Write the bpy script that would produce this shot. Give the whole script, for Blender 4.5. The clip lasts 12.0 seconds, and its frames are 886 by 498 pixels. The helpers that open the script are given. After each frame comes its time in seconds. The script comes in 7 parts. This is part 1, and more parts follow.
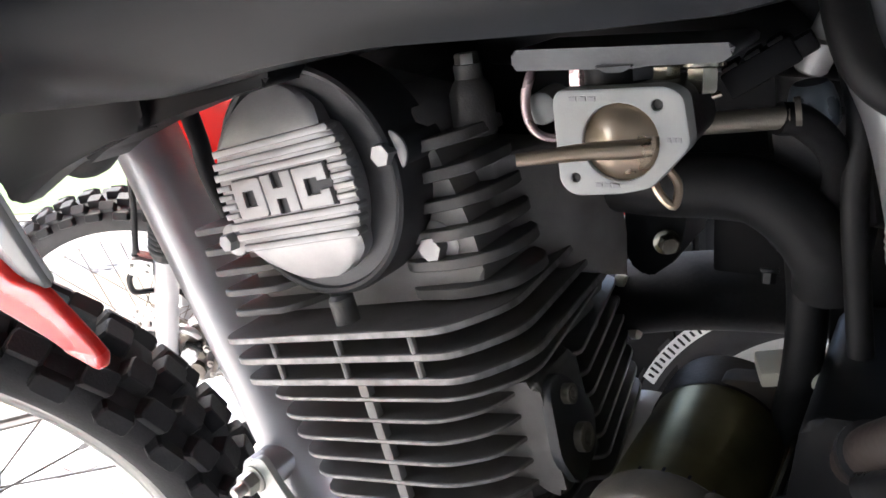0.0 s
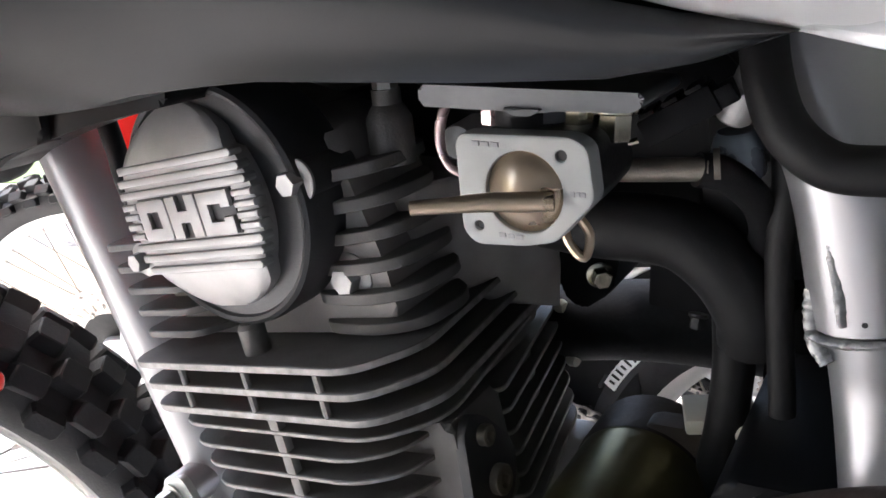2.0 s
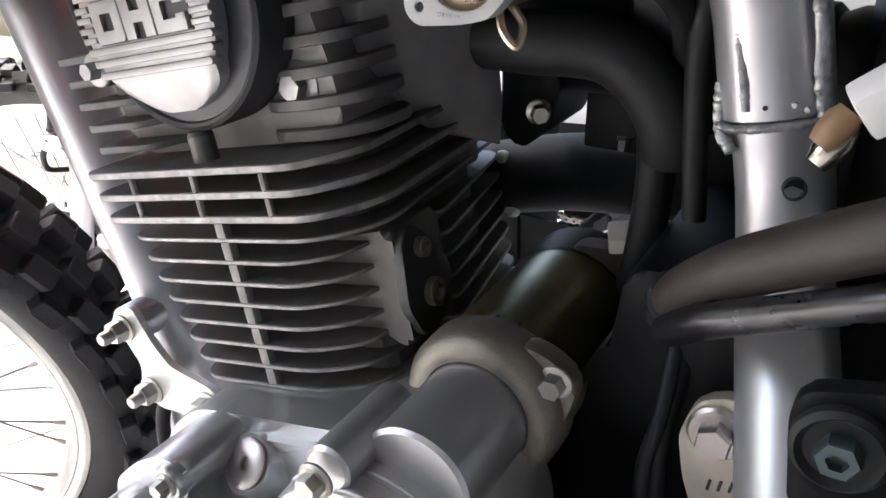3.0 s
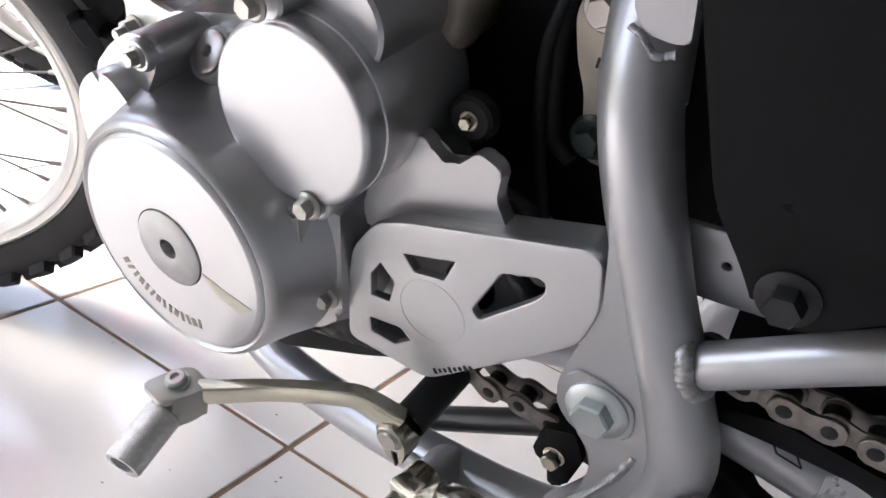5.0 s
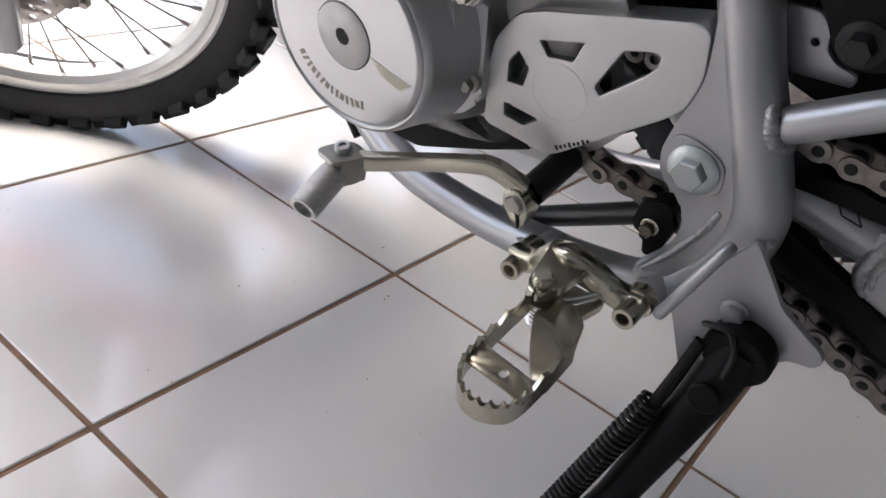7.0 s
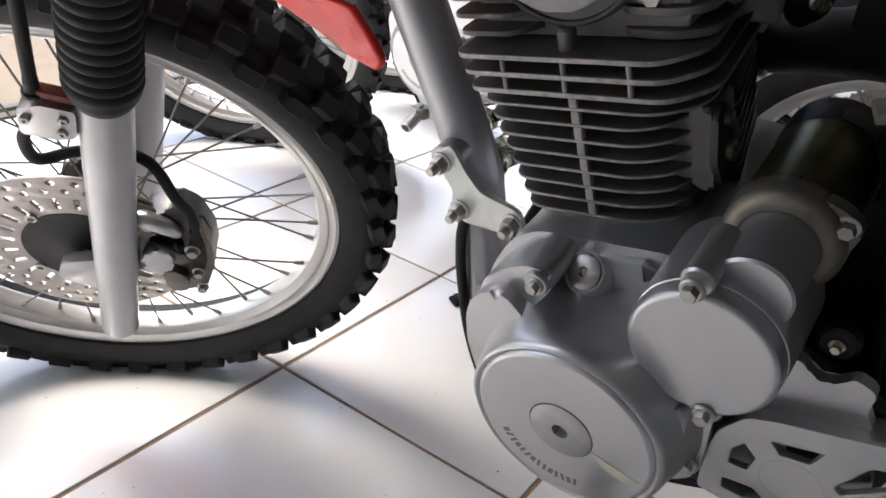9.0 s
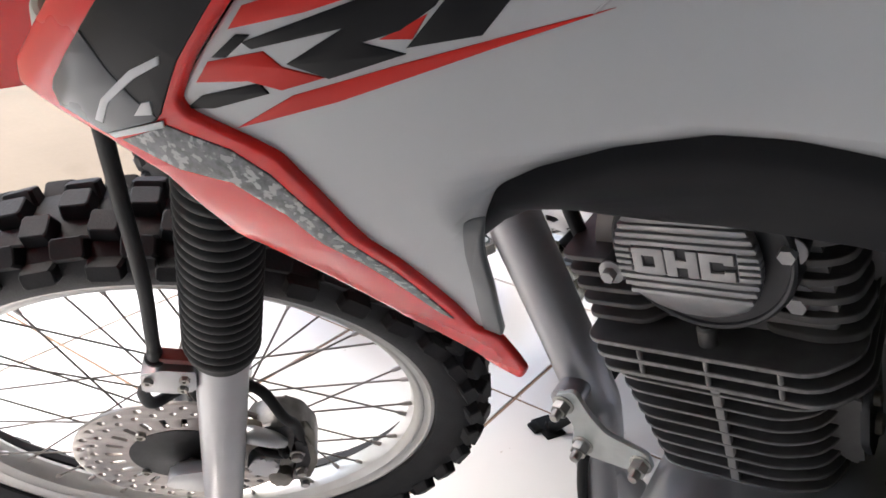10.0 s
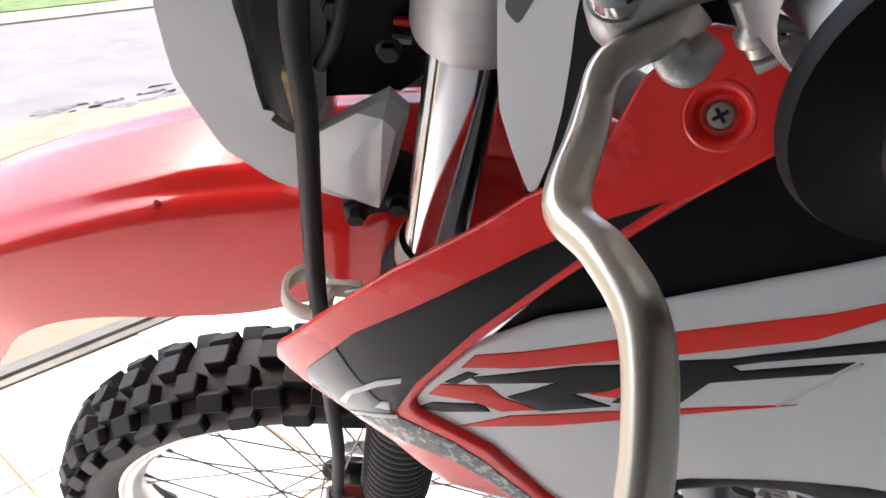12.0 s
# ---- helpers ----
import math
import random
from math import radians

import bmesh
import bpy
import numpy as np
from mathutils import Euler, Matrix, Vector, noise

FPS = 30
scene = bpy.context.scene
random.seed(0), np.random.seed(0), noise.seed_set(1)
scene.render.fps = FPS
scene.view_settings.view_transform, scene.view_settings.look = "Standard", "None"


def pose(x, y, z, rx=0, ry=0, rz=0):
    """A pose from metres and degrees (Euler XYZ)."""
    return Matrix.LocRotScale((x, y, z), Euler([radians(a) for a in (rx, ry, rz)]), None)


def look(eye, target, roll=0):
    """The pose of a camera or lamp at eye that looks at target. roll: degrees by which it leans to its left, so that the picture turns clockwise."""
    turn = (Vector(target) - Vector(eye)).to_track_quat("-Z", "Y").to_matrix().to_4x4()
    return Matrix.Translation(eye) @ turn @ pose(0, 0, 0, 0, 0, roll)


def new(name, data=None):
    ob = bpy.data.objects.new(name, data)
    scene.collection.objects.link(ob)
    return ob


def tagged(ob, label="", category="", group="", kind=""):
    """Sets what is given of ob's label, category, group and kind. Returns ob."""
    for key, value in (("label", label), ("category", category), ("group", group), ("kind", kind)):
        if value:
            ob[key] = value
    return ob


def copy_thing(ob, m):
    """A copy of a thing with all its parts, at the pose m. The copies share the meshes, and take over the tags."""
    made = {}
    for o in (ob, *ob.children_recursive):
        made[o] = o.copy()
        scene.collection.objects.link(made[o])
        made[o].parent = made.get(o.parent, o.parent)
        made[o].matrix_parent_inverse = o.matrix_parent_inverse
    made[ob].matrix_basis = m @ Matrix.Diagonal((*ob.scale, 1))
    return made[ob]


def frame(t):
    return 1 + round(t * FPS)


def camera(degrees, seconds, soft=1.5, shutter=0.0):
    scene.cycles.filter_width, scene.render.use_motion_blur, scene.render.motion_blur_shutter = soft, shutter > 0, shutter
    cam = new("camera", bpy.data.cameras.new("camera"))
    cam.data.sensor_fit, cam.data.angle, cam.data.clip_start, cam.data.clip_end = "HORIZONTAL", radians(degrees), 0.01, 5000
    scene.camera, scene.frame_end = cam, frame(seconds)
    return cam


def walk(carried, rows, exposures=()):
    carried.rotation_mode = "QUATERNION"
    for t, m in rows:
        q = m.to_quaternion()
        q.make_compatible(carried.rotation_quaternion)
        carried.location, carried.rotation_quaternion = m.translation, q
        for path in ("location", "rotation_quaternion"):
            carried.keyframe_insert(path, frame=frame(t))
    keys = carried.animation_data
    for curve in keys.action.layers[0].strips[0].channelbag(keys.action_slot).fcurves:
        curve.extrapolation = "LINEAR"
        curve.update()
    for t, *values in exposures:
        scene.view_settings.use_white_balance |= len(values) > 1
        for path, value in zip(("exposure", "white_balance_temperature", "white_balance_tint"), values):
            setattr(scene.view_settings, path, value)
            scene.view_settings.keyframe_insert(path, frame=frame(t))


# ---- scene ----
cam = camera(57.96, 12.0, soft=1.6)
PATH = [
    (0.0, 0.1651, -0.4977, 0.7109, 83.964, -2.812, 32.325),
    (0.5, 0.1640, -0.4814, 0.7465, 84.274, -3.342, 33.123),
    (1.0, 0.1678, -0.4714, 0.7509, 84.794, -3.652, 33.018),
    (1.5, 0.1744, -0.4619, 0.7452, 84.420, -4.093, 33.340),
    (2.0, 0.1787, -0.4653, 0.7325, 82.728, -4.898, 31.608),
    (2.5, 0.1841, -0.4776, 0.7137, 80.503, -5.798, 29.195),
    (3.0, 0.2037, -0.4818, 0.6830, 78.598, -7.603, 29.024),
    (3.5, 0.2307, -0.4782, 0.6539, 75.233, -9.120, 29.479),
    (3.7, 0.2369, -0.4791, 0.6485, 74.144, -9.725, 29.477),
    (5.3, 0.2985, -0.5390, 0.5938, 63.878, -12.037, 32.555),
    (5.5, 0.3045, -0.5506, 0.5887, 62.736, -12.143, 33.491),
    (6.0, 0.3177, -0.5774, 0.5816, 60.112, -11.757, 35.384),
    (6.5, 0.3277, -0.6092, 0.5751, 58.439, -12.005, 36.816),
    (6.7, 0.3293, -0.6236, 0.5716, 57.878, -12.186, 37.220),
    (8.3, 0.2624, -0.6485, 0.6176, 59.469, -10.456, 37.709),
    (8.5, 0.2297, -0.6505, 0.6460, 60.322, -9.920, 36.565),
    (9.0, 0.1339, -0.6583, 0.7359, 63.107, -7.081, 34.241),
    (9.5, 0.0645, -0.6607, 0.8137, 64.894, -4.043, 33.059),
    (10.0, 0.0318, -0.6499, 0.8777, 66.012, -2.056, 34.369),
    (10.5, 0.0309, -0.6631, 0.9234, 67.826, -1.827, 36.575),
    (11.0, 0.0393, -0.6688, 0.9746, 68.184, -1.129, 39.198),
    (11.5, 0.0224, -0.6767, 1.0136, 66.615, -0.276, 40.223),
    (12.0, -0.0065, -0.6813, 1.0434, 65.375, 0.071, 41.859),
]
EXPOSURES = [(0.0, 3.18, 6300, 9), (0.5, 3.36, 6300, 9), (1.0, 3.18, 6300, 9), (1.5, 3.22, 6300, 9), (2.2, 3.16, 6300, 9), (3.7, 3.28, 6300, 9), (5.5, 2.51, 6350, 10), (6.5, 2.23, 6350, 10), (8.5, 1.93, 6350, 8), (9.5, 1.93, 6300, 8), (10.0, 1.87, 6350, 9), (10.5, 1.83, 6350, 10), (11.0, 2.03, 6350, 10), (11.5, 2.18, 6400, 10), (12.0, 2.25, 6400, 10)]
walk(cam, [(t, pose(x, y, z, rx, ry, rz)) for t, x, y, z, rx, ry, rz in PATH], EXPOSURES)

# ---- daylight: sky and one sun over the street ----
SUN_ELEVATION, SUN_AZIMUTH = 68.0, 250.0
world = bpy.data.worlds.new("sky")
scene.world = world
world.use_nodes = True
wn = world.node_tree
sky = wn.nodes.new("ShaderNodeTexSky")
sky.sky_type, sky.sun_disc = "NISHITA", False
sky.dust_density, sky.ozone_density = 5.0, 0.4
sky.sun_elevation, sky.sun_rotation = radians(SUN_ELEVATION), radians(SUN_AZIMUTH)
wn.links.new(sky.outputs[0], wn.nodes["Background"].inputs[0])
wn.nodes["Background"].inputs[1].default_value = 0.13
sun = new("sun", bpy.data.lights.new("sun", "SUN"))
sun.data.energy, sun.data.angle, sun.data.color = 1.3, radians(25.0), (1.0, 0.96, 0.9)
_a, _e = radians(SUN_AZIMUTH), radians(SUN_ELEVATION)
sun.matrix_world = look((0, 0, 6), (-math.sin(_a) * math.cos(_e), -math.cos(_a) * math.cos(_e), 6 - math.sin(_e)))


# ---- materials ----
def material(name, color, rough=0.5, metal=0.0, vary=0.15, grain=40.0, bump=0.0, fine=400.0, spots=None, coat=0.0, wear=0.0, spec=0.5):
    """A surface with two scales of tone variation, fine relief, and optional speckles."""
    m = bpy.data.materials.new(name)
    m.use_nodes = True
    nt = m.node_tree
    b = nt.nodes["Principled BSDF"]
    b.inputs["Roughness"].default_value, b.inputs["Metallic"].default_value = rough, metal
    b.inputs["Coat Weight"].default_value, b.inputs["Coat Roughness"].default_value = coat, 0.08
    b.inputs["Specular IOR Level"].default_value = spec
    co = nt.nodes.new("ShaderNodeTexCoord")
    n1, n2 = nt.nodes.new("ShaderNodeTexNoise"), nt.nodes.new("ShaderNodeTexNoise")
    n1.inputs["Scale"].default_value, n1.inputs["Detail"].default_value = grain, 5
    n2.inputs["Scale"].default_value, n2.inputs["Detail"].default_value = fine, 3
    for n in (n1, n2):
        nt.links.new(co.outputs["Object"], n.inputs["Vector"])
    r = nt.nodes.new("ShaderNodeValToRGB")
    r.color_ramp.elements[0].position, r.color_ramp.elements[1].position = 0.3, 0.72
    lo = [c * (1 - vary) for c in color]
    hi = [min(1, c * (1 + vary * 0.7)) for c in color]
    r.color_ramp.elements[0].color, r.color_ramp.elements[1].color = (*lo, 1), (*hi, 1)
    nt.links.new(n1.outputs[0], r.inputs[0])
    out = r.outputs[0]
    if spots:
        v = nt.nodes.new("ShaderNodeTexNoise")
        v.inputs["Scale"].default_value, v.inputs["Detail"].default_value = spots[1], 2
        nt.links.new(co.outputs["Object"], v.inputs["Vector"])
        k = nt.nodes.new("ShaderNodeValToRGB")
        k.color_ramp.elements[0].position, k.color_ramp.elements[1].position = spots[2], spots[2] + 0.06
        nt.links.new(v.outputs[0], k.inputs[0])
        mx = nt.nodes.new("ShaderNodeMix")
        mx.data_type = "RGBA"
        mx.inputs["B"].default_value = (*spots[0], 1)
        nt.links.new(k.outputs[0], mx.inputs["Factor"])
        nt.links.new(out, mx.inputs["A"])
        out = mx.outputs["Result"]
    nt.links.new(out, b.inputs["Base Color"])
    rr = nt.nodes.new("ShaderNodeMapRange")
    rr.inputs["To Min"].default_value, rr.inputs["To Max"].default_value = max(0.02, rough - 0.1), min(1, rough + 0.1)
    nt.links.new(n2.outputs[0] if bump else n1.outputs[0], rr.inputs[0])
    nt.links.new(rr.outputs[0], b.inputs["Roughness"])
    if bump:
        bp = nt.nodes.new("ShaderNodeBump")
        bp.inputs["Strength"].default_value, bp.inputs["Distance"].default_value = bump, 0.0006
        nt.links.new(n2.outputs[0], bp.inputs["Height"])
        nt.links.new(bp.outputs[0], b.inputs["Normal"])
    return m


M_FIN = material("charcoal_cast_alloy", (0.118, 0.112, 0.107), 0.5, 0.3, 0.2, 60, 0.25, 900)
M_EDGE = material("machined_fin_edge", (0.25, 0.24, 0.232), 0.42, 0.6, 0.35, 160, 0.1, 1500)
M_HEADFACE = material("bare_grey_cast_alloy", (0.30, 0.285, 0.275), 0.6, 0.15, 0.15, 50, 0.25, 800)
M_CAP = material("black_cap_paint", (0.035, 0.035, 0.037), 0.42, 0.1, 0.2, 80, 0.2, 1200)
M_CAPFACE = material("cast_alloy_face", (0.40, 0.395, 0.39), 0.42, 0.65, 0.12, 60, 0.12, 1300)
M_CASE = material("silver_engine_paint", (0.51, 0.51, 0.515), 0.34, 0.82, 0.05, 14, 0.03, 900)
M_FRAME = material("silver_frame_paint", (0.42, 0.42, 0.43), 0.33, 0.62, 0.05, 12, coat=0.2)
M_WELD = material("weld_bead", (0.42, 0.42, 0.42), 0.35, 0.6, 0.3, 300, 0.6, 700)
M_ZINC = material("zinc_plated_steel", (0.44, 0.425, 0.39), 0.38, 0.95, 0.05, 40)
M_BLUEZINC = material("blue_zinc_steel", (0.50, 0.54, 0.54), 0.34, 0.9, 0.05, 40)
M_GOLD = material("yellow_zinc_steel", (0.53, 0.50, 0.41), 0.22, 0.95, 0.12, 60, 0.06, 500)
M_CHROME = material("chrome", (0.72, 0.72, 0.72), 0.12, 1.0, 0.05, 30)
M_BRASS = material("olive_passivated_steel", (0.17, 0.155, 0.075), 0.34, 0.85, 0.25, 50, 0.1, 800)
M_STARTER = material("starter_end_cast", (0.2, 0.18, 0.15), 0.42, 0.6, 0.2, 70, 0.3, 900)
M_RUBBER = material("black_rubber", (0.012, 0.012, 0.0128), 0.55, 0.0, 0.3, 60, 0.1, 900, spec=0.25)
M_TYRE = material("tyre_rubber", (0.0155, 0.0152, 0.0172), 0.62, 0.0, 0.4, 35, 0.5, 500, spots=((0.045, 0.040, 0.038), 9.0, 0.70), spec=0.4)
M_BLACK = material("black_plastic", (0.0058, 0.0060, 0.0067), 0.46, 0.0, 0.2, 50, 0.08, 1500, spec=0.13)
M_TANK = material("satin_black_tank", (0.013, 0.0132, 0.0148), 0.42, 0.0, 0.12, 20, 0.05, 1500, spec=0.27)
M_DARK = material("dark_steel", (0.022, 0.022, 0.023), 0.45, 0.3, 0.3, 60, 0.2, 800, spec=0.35)
M_WHITE = material("white_plastic", (0.60, 0.61, 0.615), 0.30, 0.0, 0.012, 5, coat=0.8)
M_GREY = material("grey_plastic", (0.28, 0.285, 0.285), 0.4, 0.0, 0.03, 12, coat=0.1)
M_RED = material("red_plastic", (0.86, 0.019, 0.014), 0.26, 0.0, 0.03, 6, coat=0.4, spec=0.45)
M_FENDER = material("glossy_red_plastic", (0.90, 0.020, 0.016), 0.16, 0.0, 0.03, 6, coat=0.6, spec=0.4)
M_STICKER_R = material("red_decal", (0.72, 0.025, 0.015), 0.34, 0.0, 0.03, 14, coat=0.1, spec=0.35)
M_STICKER_K = material("black_decal", (0.005, 0.005, 0.006), 0.36, 0.0, 0.05, 14, spec=0.3)
M_STICKER_G = material("grey_decal", (0.12, 0.125, 0.13), 0.3, 0.0, 0.05, 14, coat=0.2)
M_STICKER_W = material("white_decal", (0.66, 0.67, 0.67), 0.3, 0.0, 0.02, 14, coat=0.2)
M_CHECK = material("mottled_grey_decal", (0.2, 0.205, 0.21), 0.4, 0.0, 0.5, 260, spots=((0.5, 0.5, 0.5), 220.0, 0.52))
M_RIM = material("silver_rim_alloy", (0.62, 0.61, 0.59), 0.36, 0.75, 0.06, 30, 0.05, 900)
M_SPOKE = material("steel_spoke", (0.2, 0.18, 0.16), 0.38, 0.7, 0.2, 80)
M_DISC = material("brushed_steel_disc", (0.40, 0.37, 0.35), 0.34, 0.9, 0.10, 40, 0.05, 900)
M_FORKLOW = material("silver_fork_paint", (0.50, 0.50, 0.51), 0.34, 0.4, 0.05, 20, 0.03, 700, coat=0.3)
M_CLIP = material("ivory_nylon", (0.62, 0.6, 0.5), 0.45, 0.0, 0.06, 40, 0.1, 700)
M_CHAIN = material("chain_steel", (0.26, 0.235, 0.215), 0.38, 0.85, 0.3, 120, 0.2, 900)
M_PETCOCK = material("grey_petcock_alloy", (0.36, 0.37, 0.36), 0.5, 0.2, 0.1, 60, 0.1, 900)
M_LEVER = material("champagne_alloy", (0.70, 0.65, 0.57), 0.30, 0.92, 0.03, 20)
M_TILE = material("white_ceramic_tile", (0.80, 0.79, 0.775), 0.16, 0.0, 0.02, 6, 0.0, 300, spots=((0.7, 0.67, 0.64), 30.0, 0.76), coat=0.5)
M_GROUT = material("brown_grout", (0.255, 0.165, 0.108), 0.85, 0.0, 0.35, 30, 0.6, 400)
M_WALL = material("grey_wall_paint", (0.36, 0.355, 0.345), 0.8, 0.0, 0.06, 3, 0.1, 200)
M_CEILING = material("unseen_ceiling_grey", (0.22, 0.215, 0.205), 0.8, 0.0, 0.08, 3, 0.1, 200)
M_CONCRETE = material("tan_pavement", (0.20, 0.163, 0.122), 0.85, 0.0, 0.12, 1.6, 0.4, 60, spots=((0.165, 0.132, 0.097), 2.2, 0.62))
M_ASPHALT = material("worn_asphalt", (0.145, 0.138, 0.144), 0.85, 0.0, 0.18, 2.5, 0.6, 90, spots=((0.175, 0.167, 0.172), 3.5, 0.6))
M_GRASS = material("grass", (0.09, 0.14, 0.04), 0.9, 0.0, 0.5, 6, 0.8, 60)
M_KERB = material("pale_kerb", (0.24, 0.205, 0.15), 0.8, 0.0, 0.15, 4, 0.4, 80)
M_ALU = material("dull_aluminium", (0.13, 0.12, 0.11), 0.5, 0.5, 0.2, 20, 0.1, 400)


# ---- mesh helpers ----
def part(name, bm, mat, parent=None, label="", m=None, angle=35.0):
    """Links a bmesh as one mesh object under a thing or a part. mat: one material or a list."""
    bmesh.ops.remove_doubles(bm, verts=bm.verts, dist=1e-6)
    bmesh.ops.recalc_face_normals(bm, faces=bm.faces)
    me = bpy.data.meshes.new(name)
    bm.to_mesh(me)
    bm.free()
    for x in mat if isinstance(mat, (list, tuple)) else [mat]:
        me.materials.append(x)
    me.shade_smooth()
    me.set_sharp_from_angle(angle=radians(angle))
    ob = new(name, me)
    ob.parent = parent
    if m is not None:
        ob.matrix_basis = m
    return tagged(ob, label)


def again(name, ob, m, parent=None):
    """One more object on the mesh of ob, at the pose m."""
    o = new(name, ob.data)
    o.parent = parent or ob.parent
    o.matrix_basis = m
    return o


def smooth_path(pts, step=6):
    """A Catmull-Rom path through pts."""
    p = [Vector(q) for q in pts]
    if len(p) < 3:
        return p
    p = [2 * p[0] - p[1]] + p + [2 * p[-1] - p[-2]]
    out = []
    for i in range(1, len(p) - 2):
        a, b, c, d = p[i - 1:i + 3]
        for k in range(step):
            t = k / step
            out.append(0.5 * (2 * b + (c - a) * t + (2 * a - 5 * b + 4 * c - d) * t * t + (3 * b - 3 * c + d - a) * t ** 3))
    return out + [p[-2]]


def tube(bm, pts, radius, seg=14, step=6, cap=True, flat=1.0, up=(0, 0, 1), power=2.0):
    """A swept tube. radius: one number or one for each given point; flat: height of the section over its width."""
    path = smooth_path(pts, step)
    n = len(path)
    if isinstance(radius, (int, float)):
        rad = [radius] * n
    else:
        xs = np.linspace(0, 1, len(radius))
        rad = list(np.interp(np.linspace(0, 1, n), xs, radius))
    rings, side = [], None
    for i, q in enumerate(path):
        t = (path[min(i + 1, n - 1)] - path[max(i - 1, 0)]).normalized()
        if side is None:
            side = t.cross(Vector(up))
            if side.length < 1e-3:
                side = t.cross(Vector((0, 1, 0)))
        side = (side - t * side.dot(t)).normalized()
        top = side.cross(t)
        ring = []
        for k in range(seg):
            a = 2 * math.pi * k / seg
            c, s = math.cos(a), math.sin(a)
            c, s = math.copysign(abs(c) ** (2 / power), c), math.copysign(abs(s) ** (2 / power), s)
            ring.append(bm.verts.new(q + side * rad[i] * c + top * rad[i] * flat * s))
        rings.append(ring)
    for a, b in zip(rings, rings[1:]):
        for k in range(seg):
            bm.faces.new((a[k], a[(k + 1) % seg], b[(k + 1) % seg], b[k]))
    if cap:
        bm.faces.new(rings[0][::-1]), bm.faces.new(rings[-1])
    return bm


def lathe(bm, profile, m=None, seg=32, mat=0, close=False):
    """Turns (radius, height) pairs round the z axis of m."""
    m = m or Matrix()
    rings = []
    for r, h in profile:
        if r < 1e-6:
            rings.append([bm.verts.new(m @ Vector((0, 0, h)))])
        else:
            rings.append([bm.verts.new(m @ Vector((r * math.cos(2 * math.pi * k / seg), r * math.sin(2 * math.pi * k / seg), h))) for k in range(seg)])
    pairs = list(zip(rings, rings[1:])) + ([(rings[-1], rings[0])] if close else [])
    for a, b in pairs:
        for k in range(seg):
            k2 = (k + 1) % seg
            if len(a) == 1 and len(b) == 1:
                continue
            if len(a) == 1:
                f = bm.faces.new((a[0], b[k2], b[k]))
            elif len(b) == 1:
                f = bm.faces.new((a[k], a[k2], b[0]))
            else:
                f = bm.faces.new((a[k], a[k2], b[k2], b[k]))
            f.material_index = mat
    return bm


def box(bm, size, m=None, bevel=0.0, seg=2, mat=0):
    r = bmesh.ops.create_cube(bm, size=1.0, matrix=(m or Matrix()) @ Matrix.Diagonal((*size, 1)))
    faces = {f for v in r["verts"] for f in v.link_faces}
    for f in faces:
        f.material_index = mat
    if bevel:
        bmesh.ops.bevel(bm, geom=list({e for v in r["verts"] for e in v.link_edges}), offset=bevel, segments=seg, profile=0.6, affect="EDGES")
    return bm


def prism(bm, outline, y0, y1, bevel=0.0, seg=2, m=None, mat=0):
    """An (x, z) outline pushed from y0 to y1, its rims rounded."""
    m = m or Matrix()
    a = [bm.verts.new(m @ Vector((x, y0, z))) for x, z in outline]
    b = [bm.verts.new(m @ Vector((x, y1, z))) for x, z in outline]
    n = len(outline)
    fs = [bm.faces.new(a), bm.faces.new(b[::-1])]
    for k in range(n):
        fs.append(bm.faces.new((a[k], b[k], b[(k + 1) % n], a[(k + 1) % n])))
    for f in fs:
        f.material_index = mat
    if bevel:
        rim = [e for f in fs[:2] for e in f.edges]
        bmesh.ops.bevel(bm, geom=rim, offset=bevel, segments=seg, profile=0.5, affect="EDGES")
    return bm


def rounded(outline, r, seg=4):
    """The outline with its corners rounded by r."""
    out, n = [], len(outline)
    for i in range(n):
        p, a, b = (Vector(outline[k % n]) for k in (i, i - 1, i + 1))
        u, v = a - p, b - p
        d = min(r, 0.45 * u.length, 0.45 * v.length)
        s, e = p + u.normalized() * d, p + v.normalized() * d
        for k in range(seg + 1):
            t = k / seg
            out.append(tuple((1 - t) ** 2 * s + 2 * t * (1 - t) * p + t * t * e))
    return out


def plate(bm, outlines, y0, y1, bevel=0.001, m=None, mat=0, shrink=0.0):
    """A plate in the x-z plane between y0 and y1, with holes: the first outline is the rim, the others the holes."""
    cu = bpy.data.curves.new("tmp", "CURVE")
    cu.dimensions, cu.fill_mode = "2D", "BOTH"
    cu.extrude, cu.bevel_depth, cu.bevel_resolution, cu.offset = abs(y1 - y0) / 2 - bevel, bevel, 2 if shrink else 1, -shrink
    for line in outlines:
        sp = cu.splines.new("POLY")
        sp.points.add(len(line) - 1)
        sp.use_cyclic_u = True
        for q, (x, z) in zip(sp.points, line):
            q.co = (x, z, 0, 1)
    ob = bpy.data.objects.new("tmp", cu)
    scene.collection.objects.link(ob)
    bpy.context.view_layer.update()
    me = bpy.data.meshes.new_from_object(ob.evaluated_get(bpy.context.evaluated_depsgraph_get()))
    bpy.data.objects.remove(ob)
    bpy.data.curves.remove(cu)
    n0 = len(bm.verts)
    f0 = len(bm.faces)
    bm.from_mesh(me)
    bpy.data.meshes.remove(me)
    bm.verts.ensure_lookup_table(), bm.faces.ensure_lookup_table()
    turn = (m or Matrix()) @ Matrix(((1, 0, 0, 0), (0, 0, 1, (y0 + y1) / 2), (0, 1, 0, 0), (0, 0, 0, 1)))
    bmesh.ops.transform(bm, matrix=turn, verts=bm.verts[n0:])
    for f in bm.faces[f0:]:
        f.material_index = mat
    return bm


